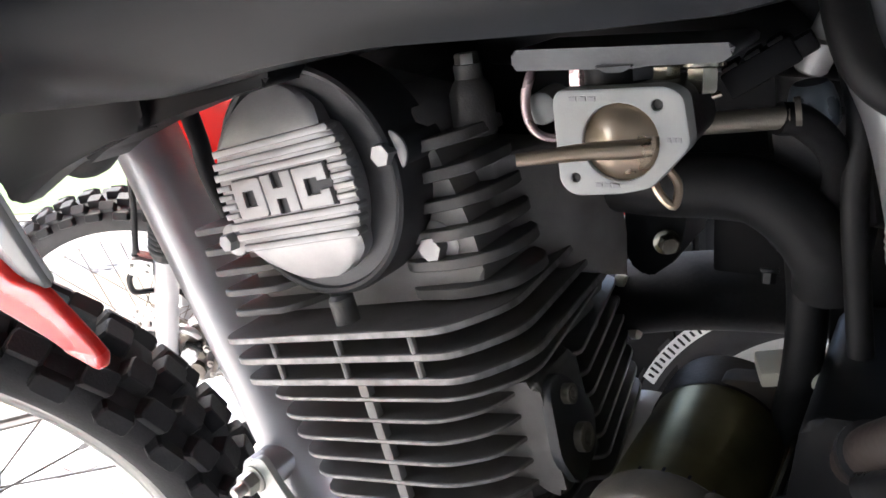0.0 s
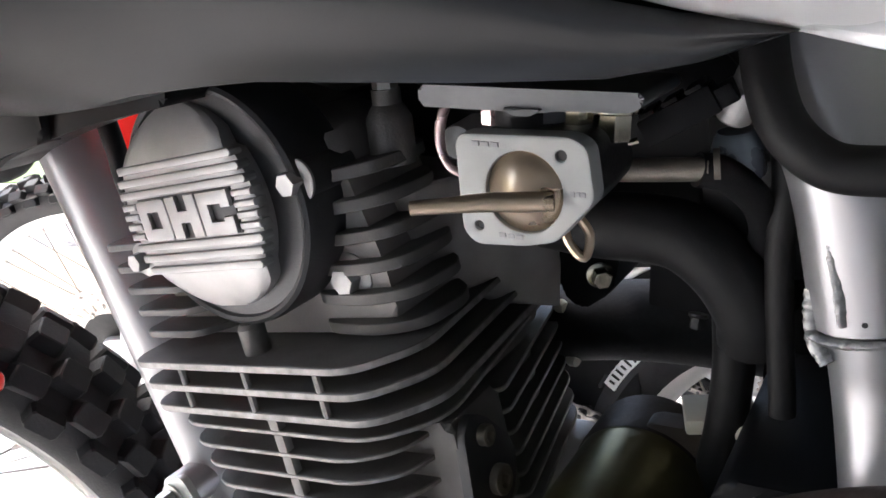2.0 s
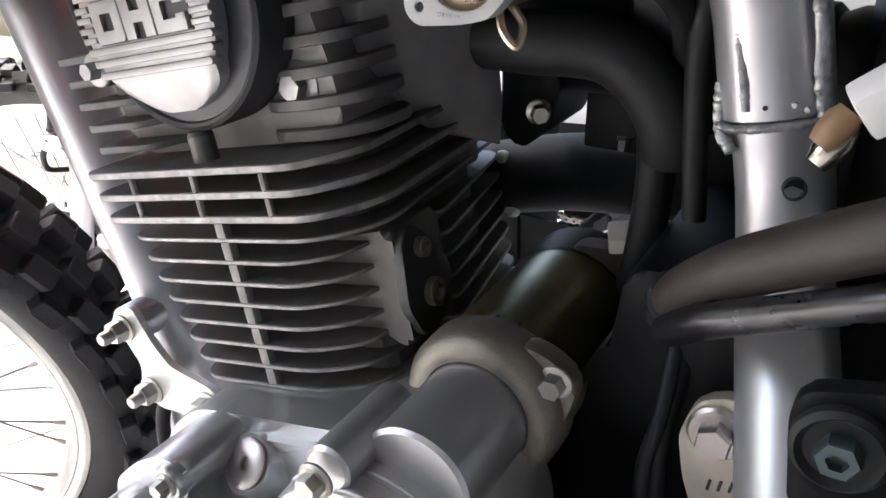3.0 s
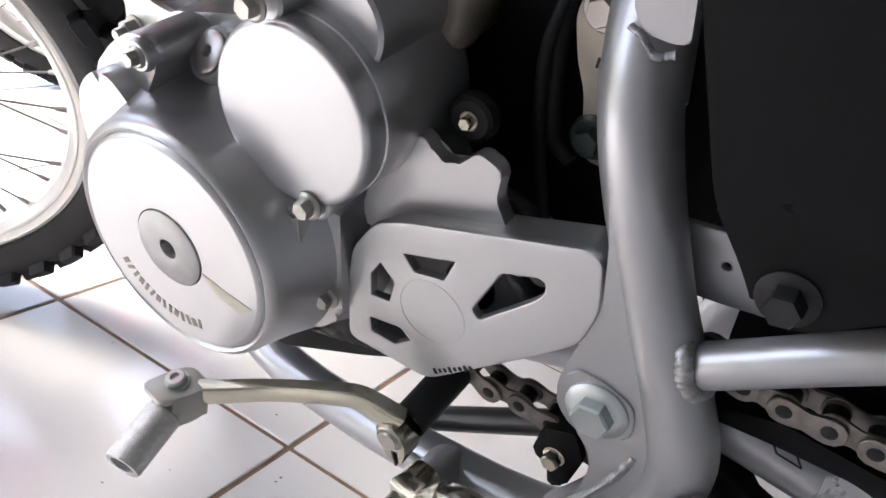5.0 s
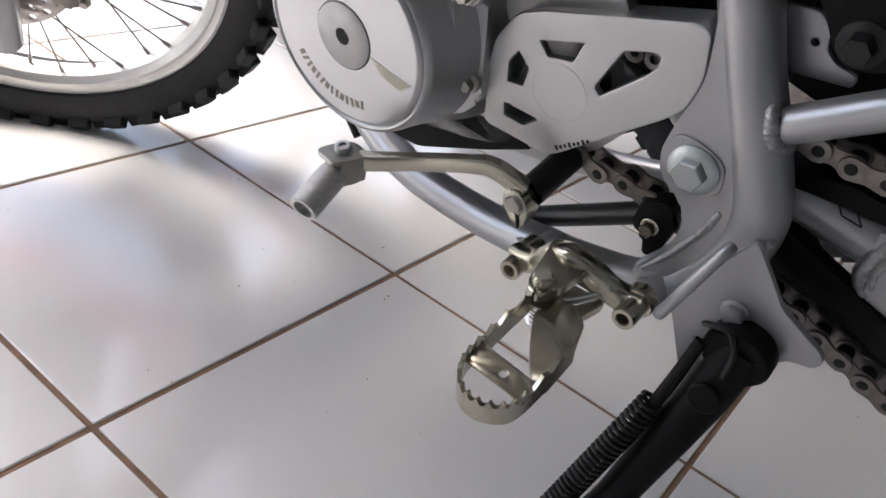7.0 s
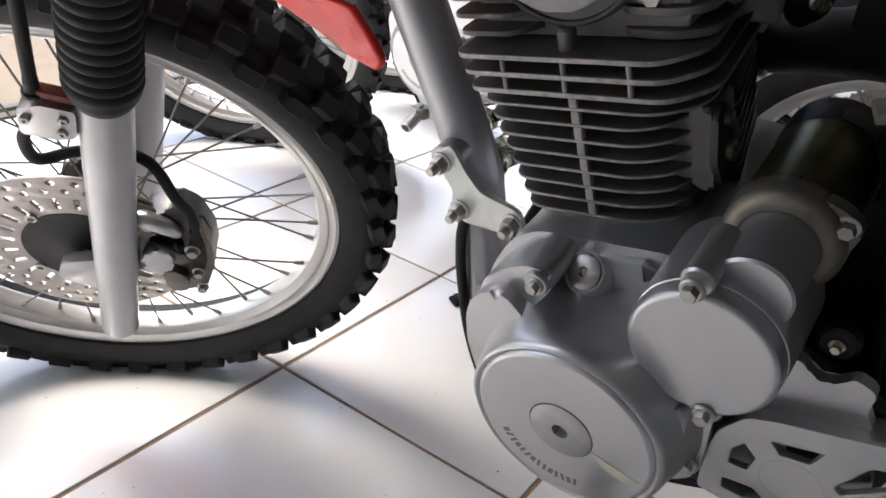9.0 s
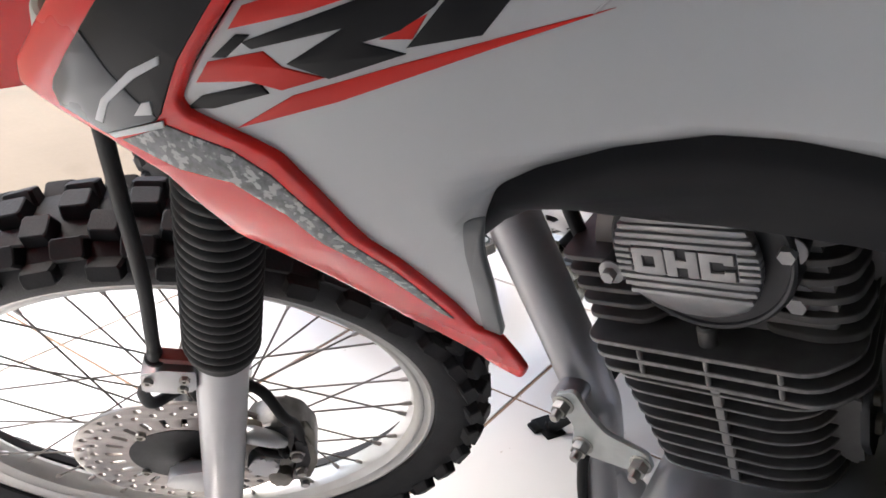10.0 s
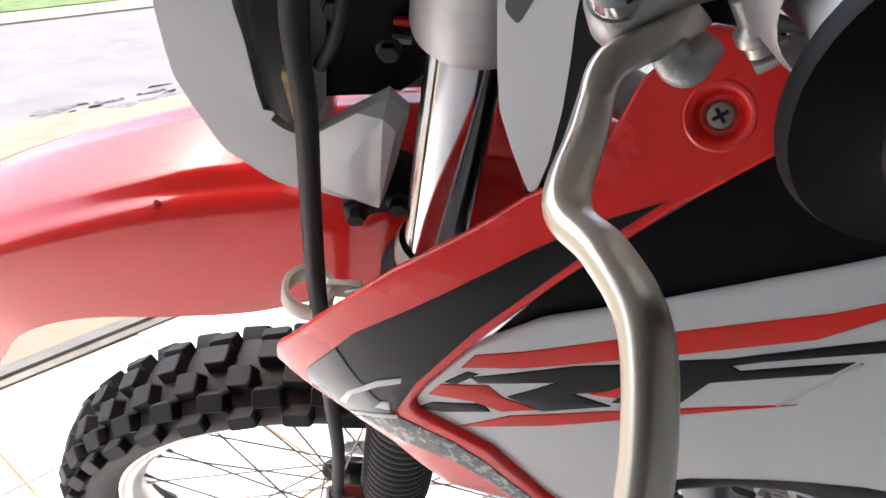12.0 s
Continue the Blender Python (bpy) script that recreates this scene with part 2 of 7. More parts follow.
def circle(x, z, r, n=28):
    return [(x + r * math.cos(2 * math.pi * k / n), z + r * math.sin(2 * math.pi * k / n)) for k in range(n)]


def aim(p, d, spin=0.0):
    """A pose at p whose z axis points along d."""
    return Matrix.Translation(p) @ Vector(d).to_track_quat("Z", "Y").to_matrix().to_4x4() @ pose(0, 0, 0, 0, 0, spin)


def hexhead(bm, m, af=0.010, h=0.006, washer=0.0, bore=0.0, stud=0.0, seg=6):
    """A hexagon bolt head along the z axis of m, with a flange, a dished top or a stud end."""
    z = 0.0
    if washer:
        lathe(bm, [(0, 0), (washer, 0), (washer, 0.0012), (washer * 0.86, 0.0018), (0, 0.0018)], m, 24)
        z = 0.0016
    r = af / 2 / math.cos(math.pi / 6)
    lathe(bm, [(0, z), (r, z), (r, z + h * 0.85), (r * 0.9, z + h), (r * 0.62 if not bore else bore, z + h), (0 if not bore else bore * 0.95, z + h * (0.96 if not bore else 0.5)), (0, z + h * (0.96 if not bore else 0.5))][:7], m, seg)
    if stud:
        lathe(bm, [(0, z), (stud, z), (stud, z + h + 0.006), (stud * 0.8, z + h + 0.0075), (0, z + h + 0.0075)], m, 14)
    return bm


def sockethead(bm, m, r=0.0065, h=0.008):
    """A socket-head cap screw with its hexagon socket."""
    s = r * 0.55
    lathe(bm, [(r, 0), (r, h * 0.9), (r * 0.92, h), (s * 1.1, h)], m, 20)
    lathe(bm, [(s * 1.1, h), (s, h - 0.0004), (s, h * 0.35), (0, h * 0.3)], m, 6)
    return bm


LEFT = (0, -1, 0)


# ---- floor, threshold, street and an added plain room that closes the place ----
TILE, GAP, X0, Y0 = 0.4185, 0.0064, -0.560, 0.087
RAIL = -1.767
bm = bmesh.new()
box(bm, (5.1, 7.3, 0.1), pose(RAIL + 2.55, 1.13, -0.0525))
floor = tagged(part("floor", bm, M_GROUT), "brown grout bed under white ceramic floor tiles", "floor", kind="structure")

bm = bmesh.new()
box(bm, (60, 120, 0.1), pose(-33.9, 0, -0.088))
tagged(part("road", bm, M_ASPHALT), "pale worn asphalt street with patched edges", "road", kind="structure")
bm = bmesh.new()
rng = random.Random(4)
edge = [(-4.03 + rng.uniform(-0.05, 0.05) + 0.05 * math.sin(0.9 * k), -20 + 0.16 * k) for k in range(251)]
prism(bm, [(x, -y) for x, y in [(RAIL - 0.05, -20)] + edge + [(RAIL - 0.05, 20)]], -0.12, -0.022, m=pose(0, 0, 0, 90, 0, 0))
tagged(part("pavement", bm, M_CONCRETE), "tan concrete pavement in front of the shop", "pavement", kind="structure")
bm = bmesh.new()
box(bm, (0.62, 40, 0.14), pose(-7.62, 0, -0.09), 0.01)
tagged(part("far_kerb", bm, M_KERB), "pale concrete kerb across the street", "kerb", kind="structure")
bm = bmesh.new()
box(bm, (60, 120, 0.1), pose(-37.92, 0, -0.06))
tagged(part("ground", bm, M_GRASS), "green grass verge across the street", "ground", kind="structure")

bm = bmesh.new()
prism(bm, [(-0.055, 0), (0.034, 0), (0.034, 0.006), (0.016, 0.012), (0.012, 0.02), (-0.012, 0.02), (-0.016, 0.012), (-0.055, 0.006)], -2.4, 4.66, m=pose(RAIL - 0.03, 0, 0))
tagged(part("threshold_rail", bm, M_ALU), "dull aluminium door track on the tiled floor", "rail", kind="structure")

# unseen ceiling and walls, added; their greys set how much light bounces indoors
bm = bmesh.new()
box(bm, (5.2, 7.5, 0.15), pose(0.78, 1.13, 3.175))
tagged(part("ceiling", bm, M_CEILING), "plain grey ceiling added out of view", "ceiling", kind="structure")
bm = bmesh.new()
box(bm, (5.1, 0.15, 3.1), pose(0.73, 4.735, 1.55))
tagged(part("wall_north", bm, M_WALL), "plain grey wall added out of view", "wall", kind="structure")
bm = bmesh.new()
box(bm, (0.15, 7.0, 3.1), pose(3.26, 1.13, 1.55))
tagged(part("wall_east", bm, M_WALL), "plain grey wall added out of view", "wall", kind="structure")
bm = bmesh.new()
box(bm, (5.1, 0.15, 3.1), pose(0.73, -2.475, 1.55))
tagged(part("wall_south", bm, M_WALL), "plain grey wall added out of view beside the open shop front", "wall", kind="structure")

# crumbled asphalt along the edge of the street
bm = bmesh.new()
rng = random.Random(9)
for k in range(260):
    y, x = rng.uniform(-8, 8), -4.12 + rng.gauss(0, 0.10)
    n, w = rng.randint(5, 8), rng.uniform(0.02, 0.11)
    ring = [(x + w * 0.35 * rng.uniform(0.4, 1.2) * math.cos(6.2832 * i / n), y + w * rng.uniform(0.5, 1.5) * math.sin(6.2832 * i / n)) for i in range(n)]
    top = [bm.verts.new((a, b, -0.0300 + rng.uniform(-0.004, 0.006))) for a, b in ring]
    low = [bm.verts.new((a + (a - x) * 0.3, b + (b - y) * 0.3, -0.037)) for a, b in ring]
    bm.faces.new(top)
    for i in range(n):
        bm.faces.new((top[i], low[i], low[(i + 1) % n], top[(i + 1) % n]))
tagged(part("crumbled_asphalt", bm, material("broken_dark_asphalt", (0.135, 0.130, 0.134), 0.9, 0.0, 0.4, 30, 0.6, 200)), "dark crumbled asphalt pieces along the street edge", "rubble", kind="stuff")

# ---- the motorcycle, leaning on its stand ----
LEAN = 16.0
bike = new("motorcycle")
bike.matrix_world = pose(0, 0, 0, LEAN, 0, 0)
tagged(bike, "red and white off-road motorcycle leaning on its side stand", "motorcycle")
STEER = Matrix.Translation((-0.6402, -0.0692, 0.3436)) @ pose(0, 0, 0, 15.708, 16.985, 41.781)
AXLE = pose(0, 0, 0, 90, 0, 0)


WHEEL = STEER @ Matrix.Translation((0.0045, 0, 0.0045))


def steer(name, bm, mat, label="", parent=None, angle=35.0, place=STEER):
    """A part of the front end, built round the wheel's centre with z along the fork."""
    return part(name, bm, mat, parent or bike, label, None if parent else place, angle)


# wheel
def build_wheel():
    bm = bmesh.new()
    side = [(0.2818, 0.0200), (0.2850, 0.029), (0.297, 0.036), (0.311, 0.0395), (0.322, 0.039), (0.331, 0.034), (0.336, 0.022), (0.338, 0.008)]
    lathe(bm, side[:] + [(r, -h) for r, h in side[::-1]], AXLE, 96)
    # the tyre is a little wider on its right side
    wide = Matrix.Translation((0, 0.0063, 0)) @ Matrix.Diagonal((1, 1.16, 1, 1))
    bmesh.ops.transform(bm, matrix=wide, verts=bm.verts)
    tyre = steer("front_tyre", bm, M_TYRE, "worn black knobbly off-road tyre", angle=30, place=WHEEL)
    rows = [(0.0112, 0.3440, 0.027, 0.0205, 0.014, 0.0, 6), (0.0285, 0.3385, 0.030, 0.0180, 0.015, 0.5, 34), (0.0385, 0.3250, 0.031, 0.0165, 0.018, 0.0, 68)]
    n = 38
    rnd = random.Random(4)
    for h, r, along, across, high, ph, tilt in rows:
        knob = None
        for k in range(n):
            for s in (-1, 1):
                a = 360 * (k + ph + (0.5 if s > 0 and h < 0.02 else 0)) / n
                m = wide @ pose(0, 0, 0, 0, a, 0) @ pose(0, s * h, r, s * -tilt, 0, rnd.uniform(-4, 4))
                if knob is None:
                    bm = bmesh.new()
                    lo = rounded([(-along / 2, -across / 2), (along / 2, -across / 2), (along / 2, across / 2), (-along / 2, across / 2)], 0.0025, 1)
                    rings = [[bm.verts.new((x * q, y * q, z)) for x, y in lo] for q, z in ((1.06, -high / 2), (0.93, high * 0.42), (0.84, high / 2))]
                    for u, v in zip(rings, rings[1:]):
                        for i in range(len(lo)):
                            bm.faces.new((u[i], u[(i + 1) % len(lo)], v[(i + 1) % len(lo)], v[i]))
                    bm.faces.new(rings[-1])
                    knob = part("tread_block", bm, M_TYRE, tyre, m=m, angle=30)
                else:
                    again("tread_block", knob, m)
    bm = bmesh.new()
    lip = [(0.2835, 0.0215), (0.2835, 0.0185), (0.277, 0.0175), (0.271, 0.0185), (0.268, 0.015), (0.2645, 0.008), (0.263, 0.0)]
    outer = [(0.2835, 0.0215), (0.2828, 0.0235), (0.2790, 0.0238), (0.2778, 0.0222), (0.2712, 0.0200), (0.2700, 0.0206), (0.2675, 0.0196), (0.2660, 0.0172), (0.2595, 0.0120), (0.2560, 0.0)]
    lathe(bm, outer + [(r, -h) for r, h in outer[-2::-1]] + [(r, -h) for r, h in lip[1:]] + [(r, h) for r, h in lip[-2:0:-1]], AXLE, 96, close=True)
    rim = steer("rim", bm, M_RIM, "silver spoked alloy rim", place=WHEEL)
    bm = bmesh.new()
    lathe(bm, [(0, 0.052), (0.024, 0.052), (0.024, 0.04), (0.045, 0.036), (0.045, 0.028), (0.022, 0.02), (0.022, -0.03), (0.042, -0.036), (0.042, -0.042), (0.02, -0.05), (0, -0.05)], AXLE, 40)
    steer("hub", bm, M_DARK, "black wheel hub", place=WHEEL)
    base, nip = None, None
    for k in range(36):
        s = 1 if k % 2 else -1
        lead = 1 if (k // 2) % 2 else -1
        ar = radians(10 * k + 3)
        ah = ar + lead * radians(58)
        p0 = Vector((0.040 * math.sin(ah), s * 0.034, 0.040 * math.cos(ah)))
        p1 = Vector((0.2570 * math.sin(ar), s * 0.004, 0.2570 * math.cos(ar)))
        d = p1 - p0
        m = aim(p0, d) @ Matrix.Diagonal((1, 1, d.length, 1))
        if base is None:
            bm = bmesh.new()
            lathe(bm, [(0.0, 0), (0.0012, 0), (0.0012, 1), (0, 1)], None, 8)
            base = part("spoke", bm, M_SPOKE, rim, m=m)
            bm = bmesh.new()
            lathe(bm, [(0, -0.012), (0.0021, -0.012), (0.0028, -0.008), (0.0028, 0.002), (0, 0.002)], None, 8)
            nip = part("spoke_nipple", bm, M_DISC, rim, m=aim(p1, d))
        else:
            again("spoke", base, m)
            again("spoke_nipple", nip, aim(p1, d))


build_wheel()


def build_disc():
    bm = bmesh.new()
    holes = []
    for ring, (r, n, hr) in enumerate(((0.1115, 30, 0.0050), (0.0985, 30, 0.0046))):
        for k in range(n):
            a = 2 * math.pi * (k + 0.5 * ring) / n
            holes.append(circle(r * math.sin(a), r * math.cos(a), hr, 8))
    for k in range(24):
        a = 2 * math.pi * k / 24
        c, s = math.cos(a), math.sin(a)
        quad = [(-0.0032, 0.069), (0.0032, 0.069), (0.0036, 0.0875), (-0.0036, 0.0875)]
        holes.append([(u * c + v * s, v * c - u * s) for u, v in rounded(quad, 0.002, 2)])
    plate(bm, [circle(0, 0, 0.12, 96)] + holes + [circle(0, 0, 0.058, 48)], -0.0575, -0.0535, 0.0004)
    d = steer("brake_disc", bm, M_DISC, "drilled steel front brake disc", place=WHEEL)
    bm = bmesh.new()
    lathe(bm, [(0.0, 0.062), (0.018, 0.062), (0.03, 0.058), (0.062, 0.058), (0.062, 0.052), (0.03, 0.05), (0.0, 0.05)], AXLE, 48)
    steer("disc_carrier", bm, M_DARK, "black disc carrier", d)
    for k in range(4):
        a = radians(45 + 90 * k)
        bm = bmesh.new()
        lathe(bm, [(0, 0), (0.006, 0), (0.006, 0.003), (0.0035, 0.0035), (0.003, 0.001), (0, 0.001)], aim((0.066 * math.sin(a), -0.0575, 0.066 * math.cos(a)), LEFT), 14)
        steer("disc_bolt", bm, M_ZINC, parent=d)


build_disc()

FX, FY = 0.047, 0.090


def build_fork(side):
    y = side * FY
    bm = bmesh.new()
    lathe(bm, [(0, -0.104), (0.017, -0.104), (0.021, -0.1), (0.0215, -0.02), (0.0225, 0.1), (0.0235, 0.288), (0.022, 0.292)], pose(FX, y, 0), 32)
    # axle lug ahead of the leg
    prism(bm, rounded([(-0.016, -0.016), (0.03, -0.03), (0.042, 0.02), (0.03, 0.03), (-0.010, 0.016)], 0.008), y - side * 0.016, y - side * 0.002, 0.003)
    leg = steer("fork_leg", bm, M_FORKLOW, "silver painted fork slider")
    bm = bmesh.new()
    prof, n = [], 32
    z0, z1 = 0.283, 0.655
    prof.append((0.0245, z0))
    for k in range(n):
        z = z0 + 0.006 + (z1 - z0 - 0.012) * k / n
        p = (z1 - z0 - 0.012) / n
        r = 0.0325 - 0.002 * k / n
        if k == 0:
            prof += [(0.0275, z), (0.030, z + p * 0.5)]
        else:
            prof += [(r - 0.0028, z), (r - 0.0005, z + p * 0.25), (r, z + p * 0.5), (r - 0.0005, z + p * 0.75)]
    prof += [(0.026, z1 - 0.004), (0.024, z1), (0.019, z1)]
    lathe(bm, prof, pose(FX, y, 0), 36)
    steer("fork_gaiter", bm, M_RUBBER, "black ribbed rubber fork gaiter", angle=60)
    bm = bmesh.new()
    lathe(bm, [(0.0235, 0.651), (0.0235, 0.667), (0.0215, 0.671), (0.0215, 0.661)], pose(FX, y, 0), 28)
    steer("gaiter_clamp", bm, M_ZINC, "steel gaiter clamp band", leg)
    bm = bmesh.new()
    lathe(bm, [(0.0185, 0.25), (0.0185, 0.96), (0.015, 0.965), (0, 0.965)], pose(FX, y, 0), 32)
    steer("fork_tube", bm, M_CHROME, "chrome fork tube", leg)


build_fork(-1)
build_fork(1)
bm = bmesh.new()
for s in (-1, 1):
    lathe(bm, [(0.0186, 0.815), (0.026, 0.817), (0.0275, 0.822), (0.0275, 0.868), (0.026, 0.873), (0.0186, 0.875)], pose(FX, s * FY, 0), 32)
box(bm, (0.055, 0.15, 0.04), pose(FX + 0.012, 0, 0.845), 0.008)
steer("lower_fork_clamp", bm, M_CAPFACE, "grey cast lower fork clamp")
bm = bmesh.new()
for s in (-1, 1):
    lathe(bm, [(0.0186, 0.925), (0.0275, 0.927), (0.0275, 0.95), (0.0186, 0.952)], pose(FX, s * FY, 0), 32)
box(bm, (0.06, 0.15, 0.025), pose(FX + 0.015, 0, 0.938), 0.006)
steer("upper_fork_clamp", bm, M_CAPFACE, "grey cast upper fork clamp")
bm = bmesh.new()
lathe(bm, [(0, 0.79), (0.03, 0.79), (0.03, 0.96), (0, 0.96)], pose(FX + 0.045, 0, 0), 28)
steer("steering_stem", bm, M_DARK, "dark steering stem")


# frame
def pipe(name, pts, r, label="", mat=None, parent=None, seg=20, step=8, flat=1.0):
    bm = bmesh.new()
    tube(bm, pts, r, seg, step, flat=flat)
    return part(name, bm, mat or M_FRAME, parent or bike, label, angle=60)


downtube = pipe("frame_downtube", [(-0.36, 0.03, 1.0), (-0.30, 0.03, 0.84), (-0.247, 0.03, 0.715), (-0.176, 0.03, 0.535), (-0.165, 0.03, 0.49), (-0.163, 0.03, 0.43)], 0.0212, "silver painted frame downtube", seg=28)
pipe("frame_backbone", [(-0.36, 0.03, 1.0), (-0.2, 0.03, 0.93), (0.0, 0.03, 0.875), (0.12, 0.03, 0.86)], 0.0165, "silver painted frame backbone")
cradle = pipe("frame_cradle", [(-0.165, 0.02, 0.49), (-0.157, 0.016, 0.425), (-0.145, 0.008, 0.350), (-0.103, -0.006, 0.292), (-0.0288, -0.030, 0.2775), (0.0588, -0.040, 0.2783), (0.1301, -0.050, 0.2944), (0.1747, -0.060, 0.3112), (0.2128, -0.068, 0.3297), (0.2429, -0.072, 0.3547),
                               (0.2613, -0.072, 0.390), (0.2668, -0.072, 0.4263), (0.2550, -0.072, 0.4646), (0.2350, -0.070, 0.5097), (0.2170, -0.068, 0.5585), (0.2055, -0.058, 0.5915), (0.1945, -0.030, 0.625), (0.1840, 0.001, 0.655)],
              [0.0155, 0.0155, 0.0155, 0.0155, 0.0155, 0.0158, 0.0160, 0.0162, 0.0165, 0.0170, 0.0174, 0.0170, 0.0160, 0.0158, 0.0162, 0.0165, 0.0165, 0.0162], "silver painted left cradle tube", seg=28)
pipe("frame_cradle", [(-0.165, 0.04, 0.49), (-0.172, 0.06, 0.42), (-0.165, 0.09, 0.33), (-0.1, 0.11, 0.25), (0.05, 0.12, 0.245), (0.2, 0.13, 0.29), (0.257, 0.13, 0.42), (0.22, 0.13, 0.56), (0.194, 0.12, 0.66)], 0.0155, "silver painted right cradle tube")
pipe("footrest_stay", [(0.250, -0.071, 0.4795), (0.2636, -0.075, 0.489), (0.3131, -0.075, 0.5238), (0.42, -0.075, 0.598)], 0.0102, "silver painted frame stay tube")

# cylinder and head: fins in a frame tilted forward
CYL = Matrix.Translation((-0.143, -0.035, 0.649)) @ pose(0, 0, 0, 0, -12, 0)


def fin(bm, line, z, thick, r):
    """One cooling fin with rounded corners; its rim is machined bright."""
    line = rounded(line, r, 5)
    n = len(line)
    lo = [bm.verts.new(CYL @ Vector((x, y, z - thick))) for x, y in line]
    hi = [bm.verts.new(CYL @ Vector((x, y, z))) for x, y in line]
    c = Vector((sum(x for x, _ in line) / n, sum(y for _, y in line) / n))
    ins = [Vector(q) + (c - Vector(q)).normalized() * 0.0006 for q in line]
    lo2 = [bm.verts.new(CYL @ Vector((q.x, q.y, z - thick - 0.0005))) for q in ins]
    hi2 = [bm.verts.new(CYL @ Vector((q.x, q.y, z + 0.0005))) for q in ins]
    for k in range(n):
        j = (k + 1) % n
        for a, b, mi in ((lo, hi, 1), (lo2, lo, 0), (hi, hi2, 0)):
            f = bm.faces.new((a[k], a[j], b[j], b[k]))
            f.material_index = mi
    bm.faces.new(lo2[::-1]), bm.faces.new(hi2)


bm = bmesh.new()
box(bm, (0.112, 0.105, 0.16), CYL @ pose(0.088, 0.083, -0.07), 0.012, 3)
cyl = part("cylinder", bm, M_FIN, bike, "charcoal air-cooled cylinder with thin bright-edged fins", angle=30)
for k in range(8):
    bm = bmesh.new()
    x0, y0, z = 0.0105 + 0.0027 * k, 0.002 + 0.0004 * k, -0.0326 - 0.0113 * k
    if k == 0:
        line = [(x0, y0), (0.138, y0), (0.162, y0 + 0.024), (0.140, 0.184), (x0, 0.184)]
    else:
        # the fin stops at the tensioner boss and goes on behind it
        line = [(x0, y0), (0.122 - 0.0012 * k, y0), (0.140, y0 + 0.011), (0.147, 0.034), (0.147, 0.068), (0.161, 0.071), (0.138, 0.184), (x0, 0.184)]
    fin(bm, line, z, 0.0014, 0.020)
    part("cooling_fin", bm, [M_FIN, M_EDGE], cyl, angle=30)
bm = bmesh.new()
box(bm, (0.125, 0.10, 0.045), CYL @ pose(0.085, 0.092, -0.016), 0.006)
head = part("cylinder_head", bm, M_FIN, bike, "charcoal cylinder head with thick fins", angle=30)
for k, z in enumerate((0.0036, -0.0076, -0.0189)):
    bm = bmesh.new()
    x0, x1 = 0.004 + 0.003 * k, 0.165 + 0.002 * k
    fin(bm, [(x0, -0.006), (x1 - 0.021, -0.006), (x1, 0.019), (x1 - 0.014, 0.178), (x0, 0.178)], z, 0.0027, 0.012)
    part("thick_fin", bm, [M_FIN, M_EDGE], head, angle=30)


# ---- bodywork: tank panel, shroud and their graphics, laid on one curved side surface ----
SIDE = (-0.1043, 0.2186, -0.0105, -1.2622, -0.1069, 1.718, -2.9994, -0.2062)


# lower edge of the panel over the engine: x, z, and how far it rolls inwards there
ROLL = [(-0.150, 0.815, 0.0), (-0.138, 0.826, 0.0136), (-0.1239, 0.8306, 0.0248), (-0.0913, 0.8395, 0.0315), (-0.0515, 0.8472, 0.0310), (-0.0228, 0.8461, 0.0310), (0.008, 0.8424, 0.0262), (0.0460, 0.8343, 0.0252), (0.0755, 0.8273, 0.0259), (0.1065, 0.8208, 0.0268), (0.1285, 0.8159, 0.0283), (0.1525, 0.8120, 0.0295)]


def side_y(x, z):
    """How far out the left bodywork stands at x, z."""
    u, w = min(max(x, -0.36), 0.2), max(z, 0.8) - 0.88
    y = sum(c * b for c, b in zip(SIDE, (1, u, w, u * u, u * w, w * w, u ** 3, u * u * w)))
    if z < 0.8:
        k = min(1, (0.8 - z) / 0.13)
        y = y * (1 - k) - 0.094 * k
    edge, inward = (np.interp(x, [q[0] for q in ROLL], [q[k] for q in ROLL]) for k in (1, 2))
    return y + inward * min(1.0, max(0.0, 1 - (z - edge) / 0.023)) ** 1.6 * max(0.0, 1 - max(0.0, edge - z) / 0.03)


def skin(outlines, out, thick, step=0.014, rim=0.0):
    """A panel that follows the side surface, 'out' metres proud of it; rim: the radius of its rounded edge."""
    bm = bmesh.new()
    plate(bm, outlines if isinstance(outlines[0][0], tuple) else [outlines], 0.0, thick, rim or (min(0.0004, thick * 0.3) if thick < 0.002 else 0.0009), shrink=rim * 0.8)
    xs = [v.co.x for v in bm.verts]
    zs = [v.co.z for v in bm.verts]
    for axis, lo, hi in ((0, min(xs), max(xs)), (2, min(zs), max(zs))):
        k = lo + step
        while k < hi:
            co, no = [0, 0, 0], [0, 0, 0]
            co[axis], no[axis] = k, 1
            bmesh.ops.bisect_plane(bm, geom=bm.verts[:] + bm.edges[:] + bm.faces[:], plane_co=co, plane_no=no)
            k += step
    for v in bm.verts:
        v.co.y += side_y(v.co.x, v.co.z) - out
    return bm


